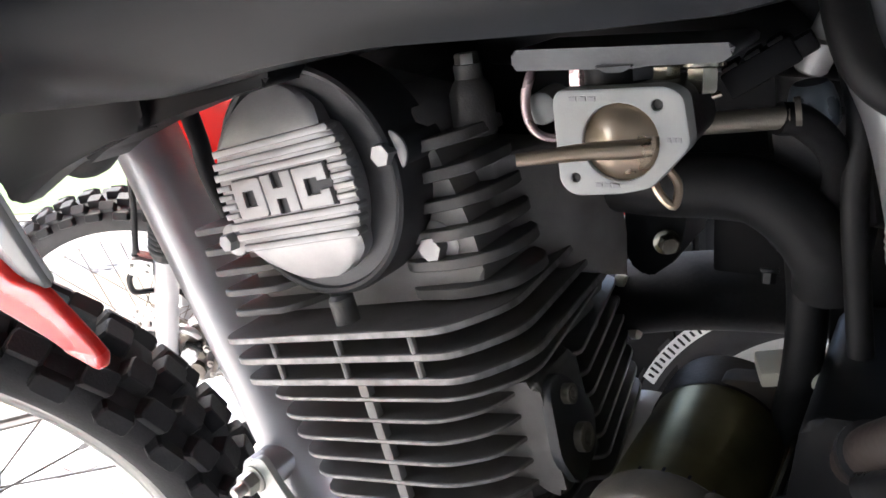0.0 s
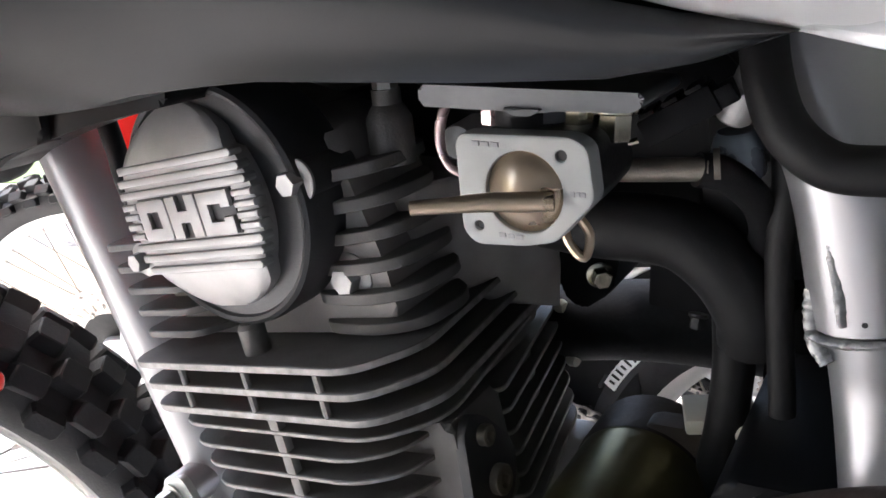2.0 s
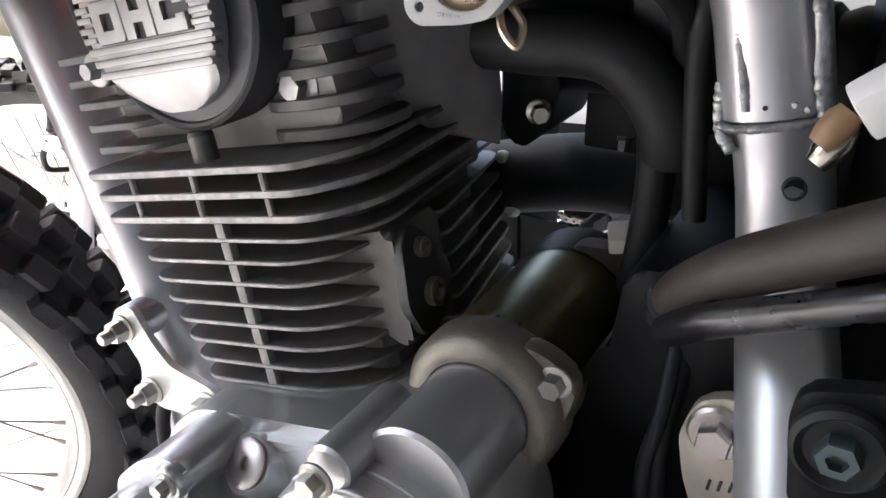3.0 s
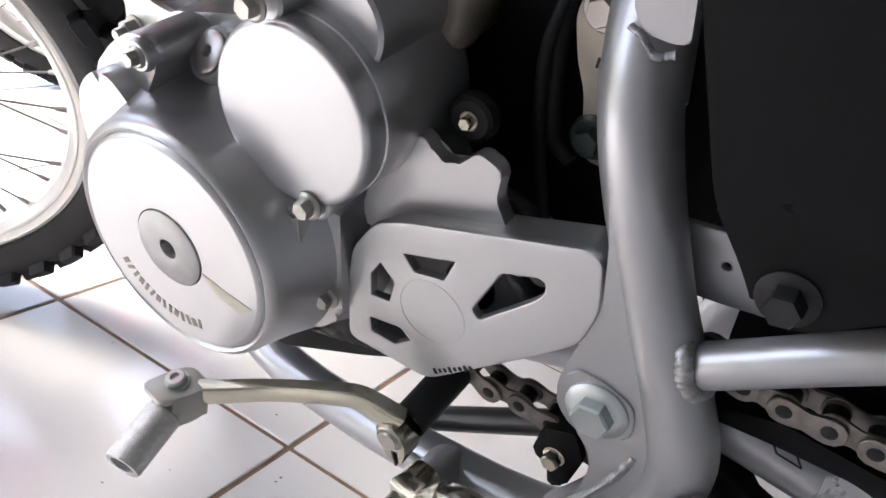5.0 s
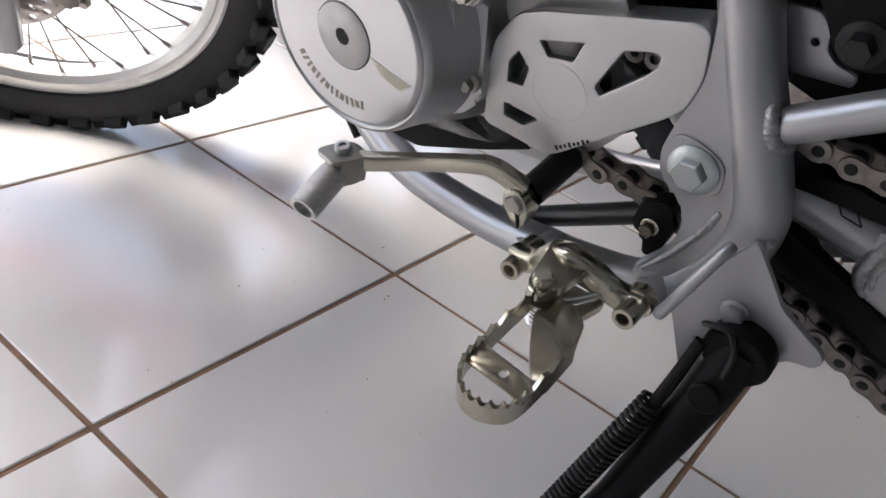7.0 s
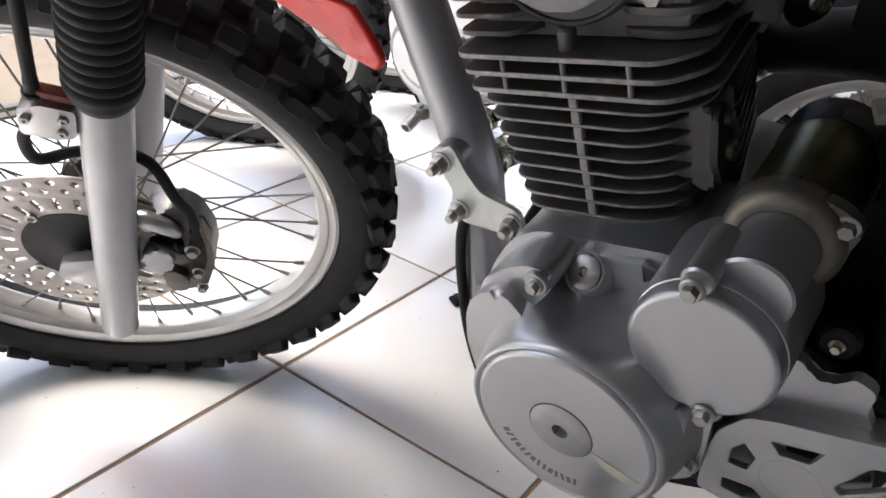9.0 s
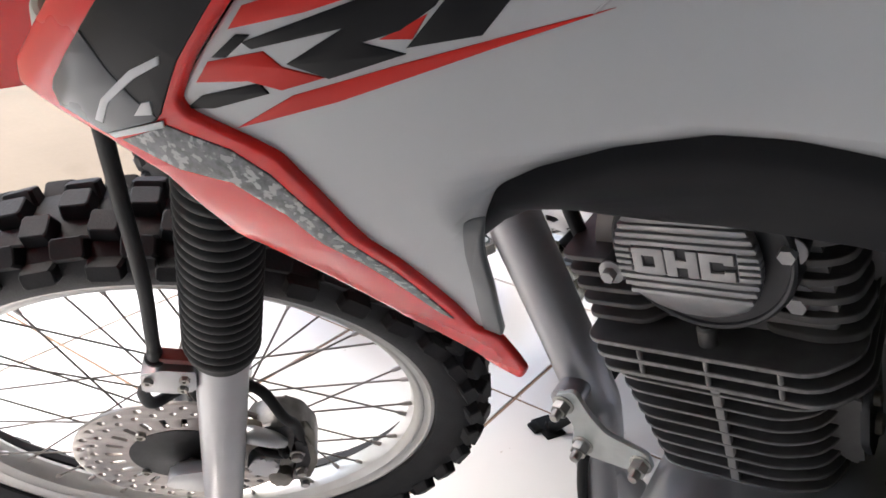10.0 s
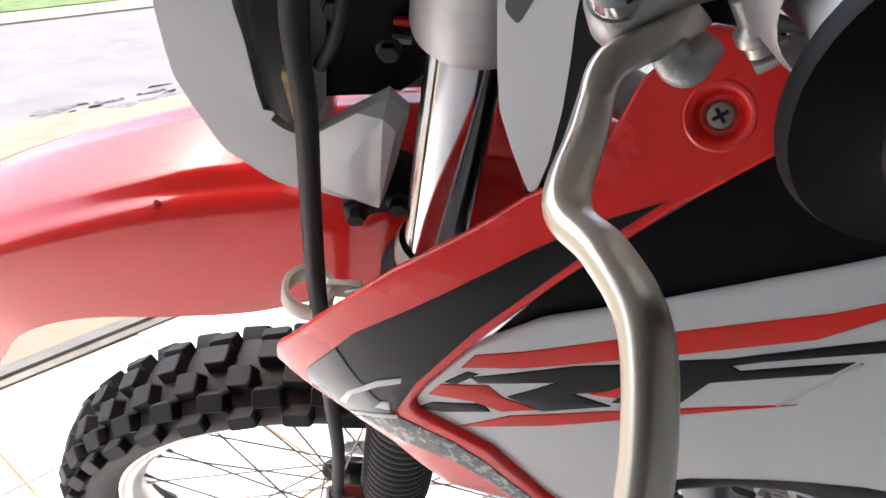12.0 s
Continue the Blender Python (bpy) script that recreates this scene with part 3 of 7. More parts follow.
TANK = [(-0.262, 0.875), (-0.2165, 0.925), (-0.1863, 0.9425), (-0.1429, 0.9547), (-0.0811, 0.9751), (-0.0456, 0.9882), (-0.0306, 0.993), (-0.0185, 0.991), (0.03, 0.975), (0.16, 0.93), (0.26, 0.91), (0.27, 0.85), (0.24, 0.800), (0.19, 0.8065), (0.1525, 0.8120), (0.1285, 0.8159), (0.1065, 0.8208),
        (0.0755, 0.8273), (0.0460, 0.8343), (0.008, 0.8424), (-0.0228, 0.8461), (-0.0515, 0.8472), (-0.0913, 0.8395), (-0.1239, 0.8306), (-0.138, 0.826), (-0.142, 0.812), (-0.148, 0.760), (-0.157, 0.708), (-0.172, 0.712), (-0.185, 0.76), (-0.205, 0.83), (-0.225, 0.858)]
tank = part("tank_panel", skin(rounded(TANK, 0.004, 3), 0.0, 0.006, 0.0065, rim=0.0026), M_WHITE, bike, "glossy white plastic tank side panel with racing graphics", angle=40)
bm = skin(rounded([(-0.1465, 0.812), (-0.1415, 0.812), (-0.1435, 0.80), (-0.148, 0.760), (-0.1575, 0.707), (-0.166, 0.710), (-0.1545, 0.765)], 0.003, 3), 0.0012, 0.004)
part("panel_edge", bm, M_GREY, tank, "grey rolled rear edge of the panel")
BLACK = [(-0.2165, 0.920), (-0.1834, 0.9567), (-0.1555, 0.979), (-0.133, 0.9966), (-0.1038, 1.0188), (-0.07, 1.04), (0.05, 1.05), (0.15, 1.0), (0.17, 0.935), (0.03, 0.968), (-0.0185, 0.984), (-0.0306, 0.985), (-0.0456, 0.981), (-0.0811, 0.968), (-0.1429, 0.9475), (-0.1863, 0.9363)]
part("tank_top_panel", skin(BLACK, -0.0066, 0.005), M_BLACK, bike, "matt black upper tank panel", angle=40)
# red shroud with its V-shaped opening border and long tail
SHROUD = [(-0.351, 0.880), (-0.345, 0.893), (-0.329, 0.905), (-0.305, 0.925), (-0.255, 0.962), (-0.2137, 0.987), (-0.1941, 1.001), (-0.1678, 1.0145), (-0.160, 1.035), (-0.1565, 1.045), (-0.1384, 1.062), (-0.095, 1.052), (-0.0991, 1.0241), (-0.1362, 0.999), (-0.1759, 0.9665),
          (-0.2131, 0.9305), (-0.2428, 0.8975), (-0.2545, 0.8795), (-0.2515, 0.8735), (-0.2287, 0.8614), (-0.2156, 0.8529), (-0.206, 0.8341), (-0.1855, 0.782), (-0.1735, 0.736), (-0.170, 0.712), (-0.157, 0.708), (-0.1525, 0.684), (-0.151, 0.669), (-0.1545, 0.662), (-0.178, 0.667),
          (-0.219, 0.705), (-0.237, 0.750), (-0.251, 0.792), (-0.2769, 0.8385), (-0.302, 0.857), (-0.335, 0.872)]
shroud = part("radiator_shroud", skin([rounded(SHROUD, 0.003, 3), circle(-0.1260, 1.0335, 0.0105, 28)], 0.005, 0.007, rim=0.0024), M_RED, bike, "glossy red plastic shroud with black and grey graphics", angle=40)
bm = bmesh.new()
_y = side_y(-0.1260, 1.0335) - 0.0052
SCREW_N = ((side_y(-0.1250, 1.0335) - side_y(-0.1270, 1.0335)) / 0.002, -1.0, (side_y(-0.1260, 1.0345) - side_y(-0.1260, 1.0325)) / 0.002)
lathe(bm, [(0.0145, -0.0008), (0.0130, 0.0003), (0.0118, 0.0002), (0.0105, -0.0008), (0.0092, -0.0040), (0.0080, -0.0062), (0, -0.0066)], aim((-0.1260, _y, 1.0335), SCREW_N), 28)
part("screw_dish", bm, M_RED, shroud)
bm = bmesh.new()
lathe(bm, [(0, -0.0034), (0.0025, -0.0034), (0.0050, -0.0040), (0.0060, -0.0054), (0.0060, -0.0068)], aim((-0.1260, _y, 1.0335), SCREW_N), 20)
screw = part("shroud_screw", bm, M_ZINC, shroud, "steel cross-head screw")
bm = bmesh.new()
for w, h in ((0.0066, 0.0016), (0.0016, 0.0066)):
    box(bm, (w, h, 0.0006), aim((-0.1260, _y, 1.0335), SCREW_N) @ pose(0, 0, -0.0034, 0, 0, 30))
part("cross_slot", bm, M_DARK, screw)
bm = bmesh.new()
lathe(bm, [(0, 0.0018), (0.003, 0.0016), (0.0042, 0.0004), (0.0046, -0.0008), (0.0095, -0.0004), (0.0112, 0.0008), (0.0122, 0.0004), (0.0125, -0.002)], aim((-0.004, side_y(-0.004, 0.944) - 0.0006, 0.944), LEFT), 28)
part("panel_button", bm, M_DISC, tank, "round steel panel fastener")


def decal(name, pts, mat, parent, up=0.0008, label=""):
    base = 0.005 if parent is shroud else 0.0
    return part(name, skin(pts, base + up, 0.0012, 0.02), mat, parent, label, angle=40)


decal("black_graphic", [(-0.3225, 0.8815), (-0.3185, 0.8870), (-0.2781, 0.9233), (-0.2261, 0.9552), (-0.1885, 0.9792), (-0.1667, 0.9915), (-0.1404, 1.0017), (-0.1555, 0.9897), (-0.1761, 0.9713), (-0.2129, 0.9374), (-0.247, 0.8985), (-0.2635, 0.8735), (-0.2680, 0.8695), (-0.2988, 0.8605), (-0.322, 0.873)], M_STICKER_K, shroud)
decal("grey_graphic", [(-0.3222, 0.8811), (-0.3185, 0.8866), (-0.292, 0.910), (-0.283, 0.893), (-0.2740, 0.8800), (-0.266, 0.872), (-0.2690, 0.8698), (-0.2988, 0.8608), (-0.322, 0.873)], M_STICKER_G, shroud, 0.0013)
for pts in ([(-0.3013, 0.868), (-0.2922, 0.8791), (-0.2703, 0.8939), (-0.2540, 0.9005), (-0.2549, 0.8975), (-0.27, 0.8906), (-0.2894, 0.8779), (-0.2977, 0.8669)],
            [(-0.297, 0.8608), (-0.2630, 0.8700), (-0.2635, 0.8672), (-0.294, 0.8592)], [(-0.276, 0.8725), (-0.270, 0.8785), (-0.2655, 0.8795), (-0.2668, 0.8735)]):
    decal("white_stripe", pts, M_STICKER_W, shroud, 0.0018)
decal("mottled_strip", [(-0.2905, 0.8575), (-0.2625, 0.8672), (-0.2352, 0.8561), (-0.2209, 0.8429), (-0.2054, 0.815), (-0.1887, 0.7721), (-0.1779, 0.7256), (-0.1834, 0.7296), (-0.2005, 0.7779), (-0.2212, 0.8188), (-0.241, 0.838), (-0.2661, 0.8440)], M_CHECK, shroud)
decal("red_stripe", [(-0.2235, 0.9105), (-0.2163, 0.919), (-0.1926, 0.925), (-0.1426, 0.9403), (-0.0752, 0.9591), (-0.0398, 0.9737), (-0.0613, 0.9584), (-0.079, 0.9477), (-0.1198, 0.9358), (-0.1921, 0.9162)], M_STICKER_R, tank)
decal("red_stripe", [(-0.230, 0.8662), (-0.2028, 0.8811), (-0.1597, 0.8934), (-0.1198, 0.9037), (-0.0904, 0.911), (-0.1199, 0.9012), (-0.1842, 0.8790)], M_STICKER_R, tank)
decal("black_bar", [(-0.1536, 0.9014), (-0.1268, 0.9053), (-0.115, 0.9202), (-0.0715, 0.9324), (-0.0659, 0.9381), (-0.1040, 0.9275), (-0.1086, 0.9302), (-0.0968, 0.9341), (-0.0539, 0.9461), (-0.0453, 0.9537), (-0.1086, 0.9332), (-0.1299, 0.929)], M_STICKER_K, tank)
decal("black_bar", [(-0.2017, 0.8954), (-0.1862, 0.8891), (-0.1560, 0.8985), (-0.1725, 0.9035), (-0.1560, 0.908), (-0.143, 0.9168), (-0.1357, 0.9269), (-0.1703, 0.9200), (-0.2190, 0.9045), (-0.2160, 0.9020), (-0.1760, 0.9100)], M_STICKER_K, tank)
decal("black_bar", [(-0.2335, 0.8985), (-0.2215, 0.9075), (-0.2166, 0.9072), (-0.2281, 0.8985)], M_STICKER_K, tank)
decal("red_bar", [(-0.244, 0.8873), (-0.2365, 0.896), (-0.2117, 0.9004), (-0.2048, 0.8936), (-0.1891, 0.8893), (-0.2069, 0.8842), (-0.2207, 0.8882)], M_STICKER_R, tank)
decal("red_bar", [(-0.1628, 0.9049), (-0.1467, 0.9129), (-0.1521, 0.9046)], M_STICKER_R, tank)
decal("black_bar", [(-0.2529, 0.8746), (-0.2439, 0.8805), (-0.2161, 0.8867), (-0.2135, 0.8824), (-0.2402, 0.8751)], M_STICKER_K, tank)

# black underside of the tank, rolling inwards under the panel
bm = bmesh.new()
UP = [(-0.150, 0.79), (-0.142, 0.812), (-0.138, 0.826), (-0.1239, 0.8306), (-0.0913, 0.8395), (-0.0515, 0.8472), (-0.0228, 0.8461), (0.008, 0.8415), (0.0460, 0.8358), (0.0755, 0.8295), (0.1065, 0.8185), (0.1285, 0.8147), (0.1525, 0.8125)]
LOW = [(-0.162, 0.778), (-0.150, 0.779), (-0.140, 0.780), (-0.110, 0.7815), (-0.08, 0.786), (-0.052, 0.7915), (-0.025, 0.795), (0.005, 0.798), (0.044, 0.799), (0.078, 0.800), (0.113, 0.802), (0.133, 0.806), (0.150, 0.812)]
rows = []
for (ux, uz), (lx, lz) in zip(UP, LOW):
    uy = side_y(ux, uz) + 0.004
    ly = -0.074
    row = []
    for k in range(9):
        t = k / 8
        bulge = 0.010 * math.sin(math.pi * min(1, t * 1.15))
        row.append((ux + (lx - ux) * t, uy + (ly - uy) * t ** 1.7 - bulge * (1 - t), uz + (lz - uz) * t))
    row += [(lx, ly + 0.012, lz - 0.001), (lx, ly + 0.03, lz - 0.001), (lx, 0.11, lz - 0.002)]
    rows.append([bm.verts.new(q) for q in row])
for a, b in zip(rows, rows[1:]):
    for k in range(len(a) - 1):
        bm.faces.new((a[k], a[k + 1], b[k + 1], b[k]))
part("tank_underside", bm, M_TANK, bike, "satin black lower edge of the fuel tank", angle=60)
bm = bmesh.new()
box(bm, (0.36, 0.16, 0.12), pose(-0.02, 0.04, 0.90), 0.03, 4)
part("fuel_tank", bm, M_BLACK, bike, "black fuel tank body under the panels")
# black air duct under the front of the tank
bm = bmesh.new()
prism(bm, rounded([(-0.275, 0.728), (-0.262, 0.7195), (-0.230, 0.735), (-0.213, 0.743), (-0.1705, 0.7575), (-0.14, 0.765), (-0.14, 0.82), (-0.28, 0.85)], 0.006), -0.045, -0.056, 0.003)
duct = part("air_duct", bm, M_BLACK, bike, "black plastic air duct under the tank")
bm = bmesh.new()
tube(bm, [(-0.275, -0.02, 0.755), (-0.256, -0.02, 0.738), (-0.236, -0.02, 0.740), (-0.214, -0.02, 0.757)], [0.008, 0.012, 0.0115, 0.009], 16, 6, flat=0.8)
part("duct_mouth", bm, M_RUBBER, duct, "black rubber duct mouth")
bm = bmesh.new()
box(bm, (0.13, 0.055, 0.135), pose(0.085, 0.1035, 0.7775), 0.012, 3)
part("tank_tunnel", bm, M_BLACK, bike, "black underside of the fuel tank")
# faint rim of the clear film that carries the graphics
for pts in ([(-0.034, 0.9755), (-0.0345, 0.970), (-0.0435, 0.9545)], [(-0.0625, 0.9385), (-0.075, 0.925), (-0.0885, 0.9118)]):
    for (ax, az), (bx, bz) in zip(pts, pts[1:]):
        n = Vector((bx - ax, bz - az)).normalized() * 0.0002
        decal("film_edge", [(ax - n.y, az + n.x), (bx - n.y, bz + n.x), (bx + n.y, bz - n.x), (ax + n.y, az - n.x)], material("film_rim", (0.56, 0.565, 0.57), 0.4), tank)

# lower tip of the far shroud, seen between the frame tube and the timing cap
bm = bmesh.new()
prism(bm, rounded([(-0.36, 0.82), (-0.36, 0.72), (-0.33, 0.67), (-0.24, 0.67), (-0.22, 0.82)], 0.006), 0.128, 0.133, 0.0015)
part("far_shroud_tip", bm, M_RED, bike, "red plastic tip of the far shroud")
# added black strip for the shadowed band below the tank edge
bm = bmesh.new()
prism(bm, rounded([(-0.195, 0.745), (-0.178, 0.7535), (-0.1466, 0.764), (-0.1155, 0.7725), (-0.0852, 0.7790), (-0.0647, 0.783), (-0.06, 0.805), (-0.195, 0.79)], 0.003), -0.030, -0.052, 0.003)
part("tank_lip", bm, M_BLACK, bike, "black strip added for the shadow under the tank")
bm = bmesh.new()
tube(bm, [(-0.183, 0.0, 0.785), (-0.1777, 0.0, 0.764), (-0.1735, 0.0, 0.746), (-0.1700, 0.0, 0.725), (-0.160, 0.005, 0.69)], 0.0052, 14)
part("wiring_loom", bm, M_RUBBER, bike, "black taped wiring along the frame tube", angle=60)


# ---- engine: head details, timing cap, crankcase, covers, starter ----
def cpt(x, y, z):
    return CYL @ Vector((x, y, z))


# fins of the head above the thick ones, left front and rear of the cap, and small posts between the thick fins
bm = bmesh.new()
box(bm, (0.10, 0.085, 0.115), CYL @ pose(0.068, 0.085, 0.045), 0.01)
box(bm, (0.085, 0.03, 0.085), CYL @ pose(0.075, 0.045, 0.047), 0.006)
part("head_core", bm, M_FIN, head, "charcoal core of the head", angle=30)
for k in range(5):
    bm = bmesh.new()
    x0 = -0.0085 + 0.0024 * k
    fin(bm, [(x0, 0.008), (0.043, 0.008), (0.06, 0.03), (0.06, 0.12), (x0, 0.12)], 0.0582 - 0.0113 * k, 0.0026, 0.009)
    part("front_head_fin", bm, [M_FIN, M_FIN], head, angle=30)
for k, z in enumerate((0.0765, 0.0635, 0.0505, 0.0375, 0.0245, 0.0112)):
    bm = bmesh.new()
    x1 = 0.158 + 0.001 * k
    fin(bm, [(0.108, 0.022), (0.143, 0.018), (x1, 0.026), (x1 + 0.004, 0.058), (0.135, 0.085), (0.108, 0.085)], z, 0.0042, 0.013)
    part("rear_head_fin", bm, [M_FIN, M_FIN], head, angle=30)
# plain cast face of the head round the timing cap
bm = bmesh.new()
prism(bm, rounded([(0.012, 0.005), (0.150, 0.005), (0.150, 0.035), (0.139, 0.090), (0.075, 0.118), (0.022, 0.100), (0.008, 0.060)], 0.012), 0.026, 0.075, 0.003, m=CYL)
part("head_face", bm, M_HEADFACE, head, "bare grey cast face of the head", angle=30)
for z in (0.0005, -0.0107):
    for x in (0.0405, 0.0829, 0.1255):
        bm = bmesh.new()
        tube(bm, [cpt(x, -0.0042, z), cpt(x, -0.0042, z - 0.0082)], 0.0018, 8)
        part("fin_post", bm, M_EDGE, head)
for k in range(8):
    bm = bmesh.new()
    box(bm, (0.0058, 0.005, 0.0092), CYL @ pose(0.0825 + 0.0004 * k, 0.0045 + 0.0004 * k, -0.0279 - 0.0113 * k), 0.001)
    part("fin_pad", bm, M_HEADFACE, cyl)
bm = bmesh.new()
lathe(bm, [(0.006, 0.0), (0.006, 0.012), (0.0045, 0.014), (0, 0.014)], CYL @ pose(0.0815, 0.008, 0.004), 16)
part("oil_plug", bm, M_FIN, head)
bm = bmesh.new()
lathe(bm, [(0, 0), (0.0095, 0), (0.0095, 0.018), (0.0075, 0.022), (0.006, 0.024), (0.006, 0.030), (0, 0.030)], aim((-0.010, 0.012, 0.7505), (-0.05, 0, 1)), 24)
part("head_stud_boss", bm, M_FIN, head, "charcoal stud boss")
bm = bmesh.new()
hexhead(bm, aim((-0.0115, 0.012, 0.780), (-0.05, 0, 1)), 0.009, 0.005)
part("stud_nut", bm, M_ZINC, head)
# inlet neck behind the head, silver grey, and rear ears of the fins
bm = bmesh.new()
NECK = [(0.0000, 0.008, 0.742), (-0.0040, 0.012, 0.715), (-0.0020, 0.030, 0.690), (0.0120, 0.060, 0.670), (0.0274, 0.094, 0.6570), (0.0255, 0.096, 0.680), (0.0235, 0.094, 0.703), (0.0225, 0.092, 0.722), (0.0150, 0.070, 0.738)]
a, b = [bm.verts.new(q) for q in NECK], [bm.verts.new((x - 0.045, y + 0.01, z)) for x, y, z in NECK]
bm.faces.new(a), bm.faces.new(b[::-1])
for k in range(len(a)):
    bm.faces.new((a[k], b[k], b[(k + 1) % len(a)], a[(k + 1) % len(a)]))
bmesh.ops.bevel(bm, geom=[e for e in bm.edges if all(v in a for v in e.verts)], offset=0.003, segments=3, profile=0.5, affect="EDGES")
part("inlet_neck", bm, M_HEADFACE, head, "grey cast inlet neck", angle=30)
for z in (-0.0470, -0.0583, -0.0696, -0.0809):
    bm = bmesh.new()
    lathe(bm, [(0, 0), (0.0035, 0), (0.0045, 0.003), (0.0035, 0.007), (0, 0.008)], aim(cpt(0.1370, 0.180, z), (0.9, -0.3, 0)), 12)
    part("fin_damper", bm, M_CLIP, cyl, "small ivory rubber fin damper")

# round timing cap: a black ring, a ribbed silver face sloping away above and below, and its three letters
CAP = Matrix.Translation((-0.074, 0.0, 0.736)) @ pose(0, 0, 0, 0, -12, 0)
FACE_Y = -0.0385
bm = bmesh.new()
lathe(bm, [(0.0530, 0.000), (0.0530, 0.0270), (0.0522, 0.0300), (0.0506, 0.0312), (0.0490, 0.0306), (0.0482, 0.0290), (0.0, 0.0295)], CAP @ AXLE, 72)
cap = part("timing_cap", bm, M_CAP, head, "black round timing cap with ribbed silver face")
CAP_BOLTS = (((-0.0285, -0.0265, 0.7514), 0.95), ((-0.0219, -0.0085, 0.7056), 1.15), ((-0.1262, -0.0290, 0.7050), 0.85))
for (x, _, z), s in CAP_BOLTS[::2]:
    bm = bmesh.new()
    lathe(bm, [(0.0086, 0.0), (0.0086, 0.0265), (0.0078, 0.0280), (0, 0.0280)], pose(x, 0, z) @ AXLE, 24)
    part("cap_lug", bm, M_CAP, cap)


def face_sides(z):
    """Left and right end of the silver face at the height z."""
    f = math.sqrt(max(0.0, 1 - (z / (0.0455 if z > 0 else 0.0440)) ** 2))
    x0, x1 = -0.0060 - 0.0405 * f, -0.0060 + 0.0405 * f
    if z < -0.0232:
        x1 += 0.0055 * min(1.0, (-0.0232 - z) / 0.008) * f
    if z > 0.0240:
        x1 = min(x1, 0.0250 - 0.25 * (z - 0.0240))
    return x0, x1


bm = bmesh.new()
rows = []
for k in range(49):
    z = -0.0430 + 0.0874 * k / 48
    x0, x1 = face_sides(z)
    up, low = max(0.0, (z - 0.0242) / 0.0202), max(0.0, (-0.0242 - z) / 0.0188)
    y = FACE_Y + 0.0070 * up ** 1.25 + 0.0072 * low ** 1.3
    row = []
    for i in range(21):
        u = i / 20
        edge = max(0.0, abs(2 * u - 1) - 0.86) / 0.14
        row.append(bm.verts.new(CAP @ Vector((x0 + (x1 - x0) * u, y + 0.0016 * edge ** 2, z))))
    rows.append(row)
for a, b in zip(rows, rows[1:]):
    for i in range(20):
        bm.faces.new((a[i], a[i + 1], b[i + 1], b[i]))
rim = bmesh.ops.extrude_edge_only(bm, edges=[e for e in bm.edges if e.is_boundary])
for v in [g for g in rim["geom"] if isinstance(g, bmesh.types.BMVert)]:
    v.co.y = -0.0295
part("cap_face", bm, M_CAPFACE, cap, "cast silver face of the cap", angle=30)
for z in (0.0225, 0.0170, 0.0118, -0.0118, -0.0170, -0.0225):
    x0, x1 = face_sides(z)
    bm = bmesh.new()
    prism(bm, [(x0 + 0.0005, z - 0.0017), (x1 + 0.0012, z - 0.0017), (x1 + 0.0022, z - 0.0006), (x1 + 0.0022, z + 0.0006), (x1 + 0.0012, z + 0.0017), (x0 + 0.0005, z + 0.0017)], FACE_Y + 0.0050, FACE_Y - 0.0020, 0.0007, 2, m=CAP)
    part("cap_rib", bm, M_CAPFACE, cap)
for z in (0.0066, 0.0022, -0.0022, -0.0066):
    x0, x1 = face_sides(z)
    for a, b in ((x0 + 0.0005, -0.0362), (0.0250, x1 + 0.0022)):
        bm = bmesh.new()
        prism(bm, [(a, z - 0.0014), (b, z - 0.0014), (b, z + 0.0014), (a, z + 0.0014)], FACE_Y + 0.0050, FACE_Y - 0.0020, 0.0006, 2, m=CAP)
        part("cap_rib", bm, M_CAPFACE, cap)


def letter(bm, outlines, x):
    plate(bm, [[(x + u, v) for u, v in line] for line in outlines], FACE_Y + 0.0010, FACE_Y - 0.0024, 0.0004, m=CAP)


LH, LW = 0.0086, 0.0090
bm = bmesh.new()
letter(bm, [rounded([(-LW, -LH), (LW, -LH), (LW, LH), (-LW, LH)], 0.002, 3), [(-0.0040, -0.0040), (0.0040, -0.0040), (0.0040, 0.0040), (-0.0040, 0.0040)]], -0.0255)
part("letter_o", bm, M_CAPFACE, cap, "raised block letter O")
bm = bmesh.new()
letter(bm, [[(-LW, -LH), (-0.0034, -LH), (-0.0034, -0.0021), (0.0034, -0.0021), (0.0034, -LH), (LW, -LH), (LW, LH), (0.0034, LH), (0.0034, 0.0021), (-0.0034, 0.0021), (-0.0034, LH), (-LW, LH)]], -0.0060)
part("letter_h", bm, M_CAPFACE, cap, "raised block letter H")
bm = bmesh.new()
letter(bm, [[(-LW, -LH), (LW, -LH), (LW, -0.0024), (0.0042, -0.0024), (0.0042, -0.0040), (-0.0040, -0.0040), (-0.0040, 0.0040), (0.0042, 0.0040), (0.0042, 0.0024), (LW, 0.0024), (LW, LH), (-LW, LH)]], 0.0137)
part("letter_c", bm, M_CAPFACE, cap, "raised block letter C")
bm = bmesh.new()
prism(bm, [(-0.0355, -0.0095), (0.0240, -0.0095), (0.0240, 0.0095), (-0.0355, 0.0095)], FACE_Y + 0.0012, FACE_Y - 0.0004, m=CAP)
part("letter_ground", bm, M_CAP, cap, "black recess behind the letters")
for p, s in CAP_BOLTS:
    bm = bmesh.new()
    hexhead(bm, aim(p, LEFT, 12), 0.0094 * s, 0.0058, washer=0.0096 * s)
    part("cap_bolt", bm, M_CAPFACE, head, "bright zinc hexagon bolt")

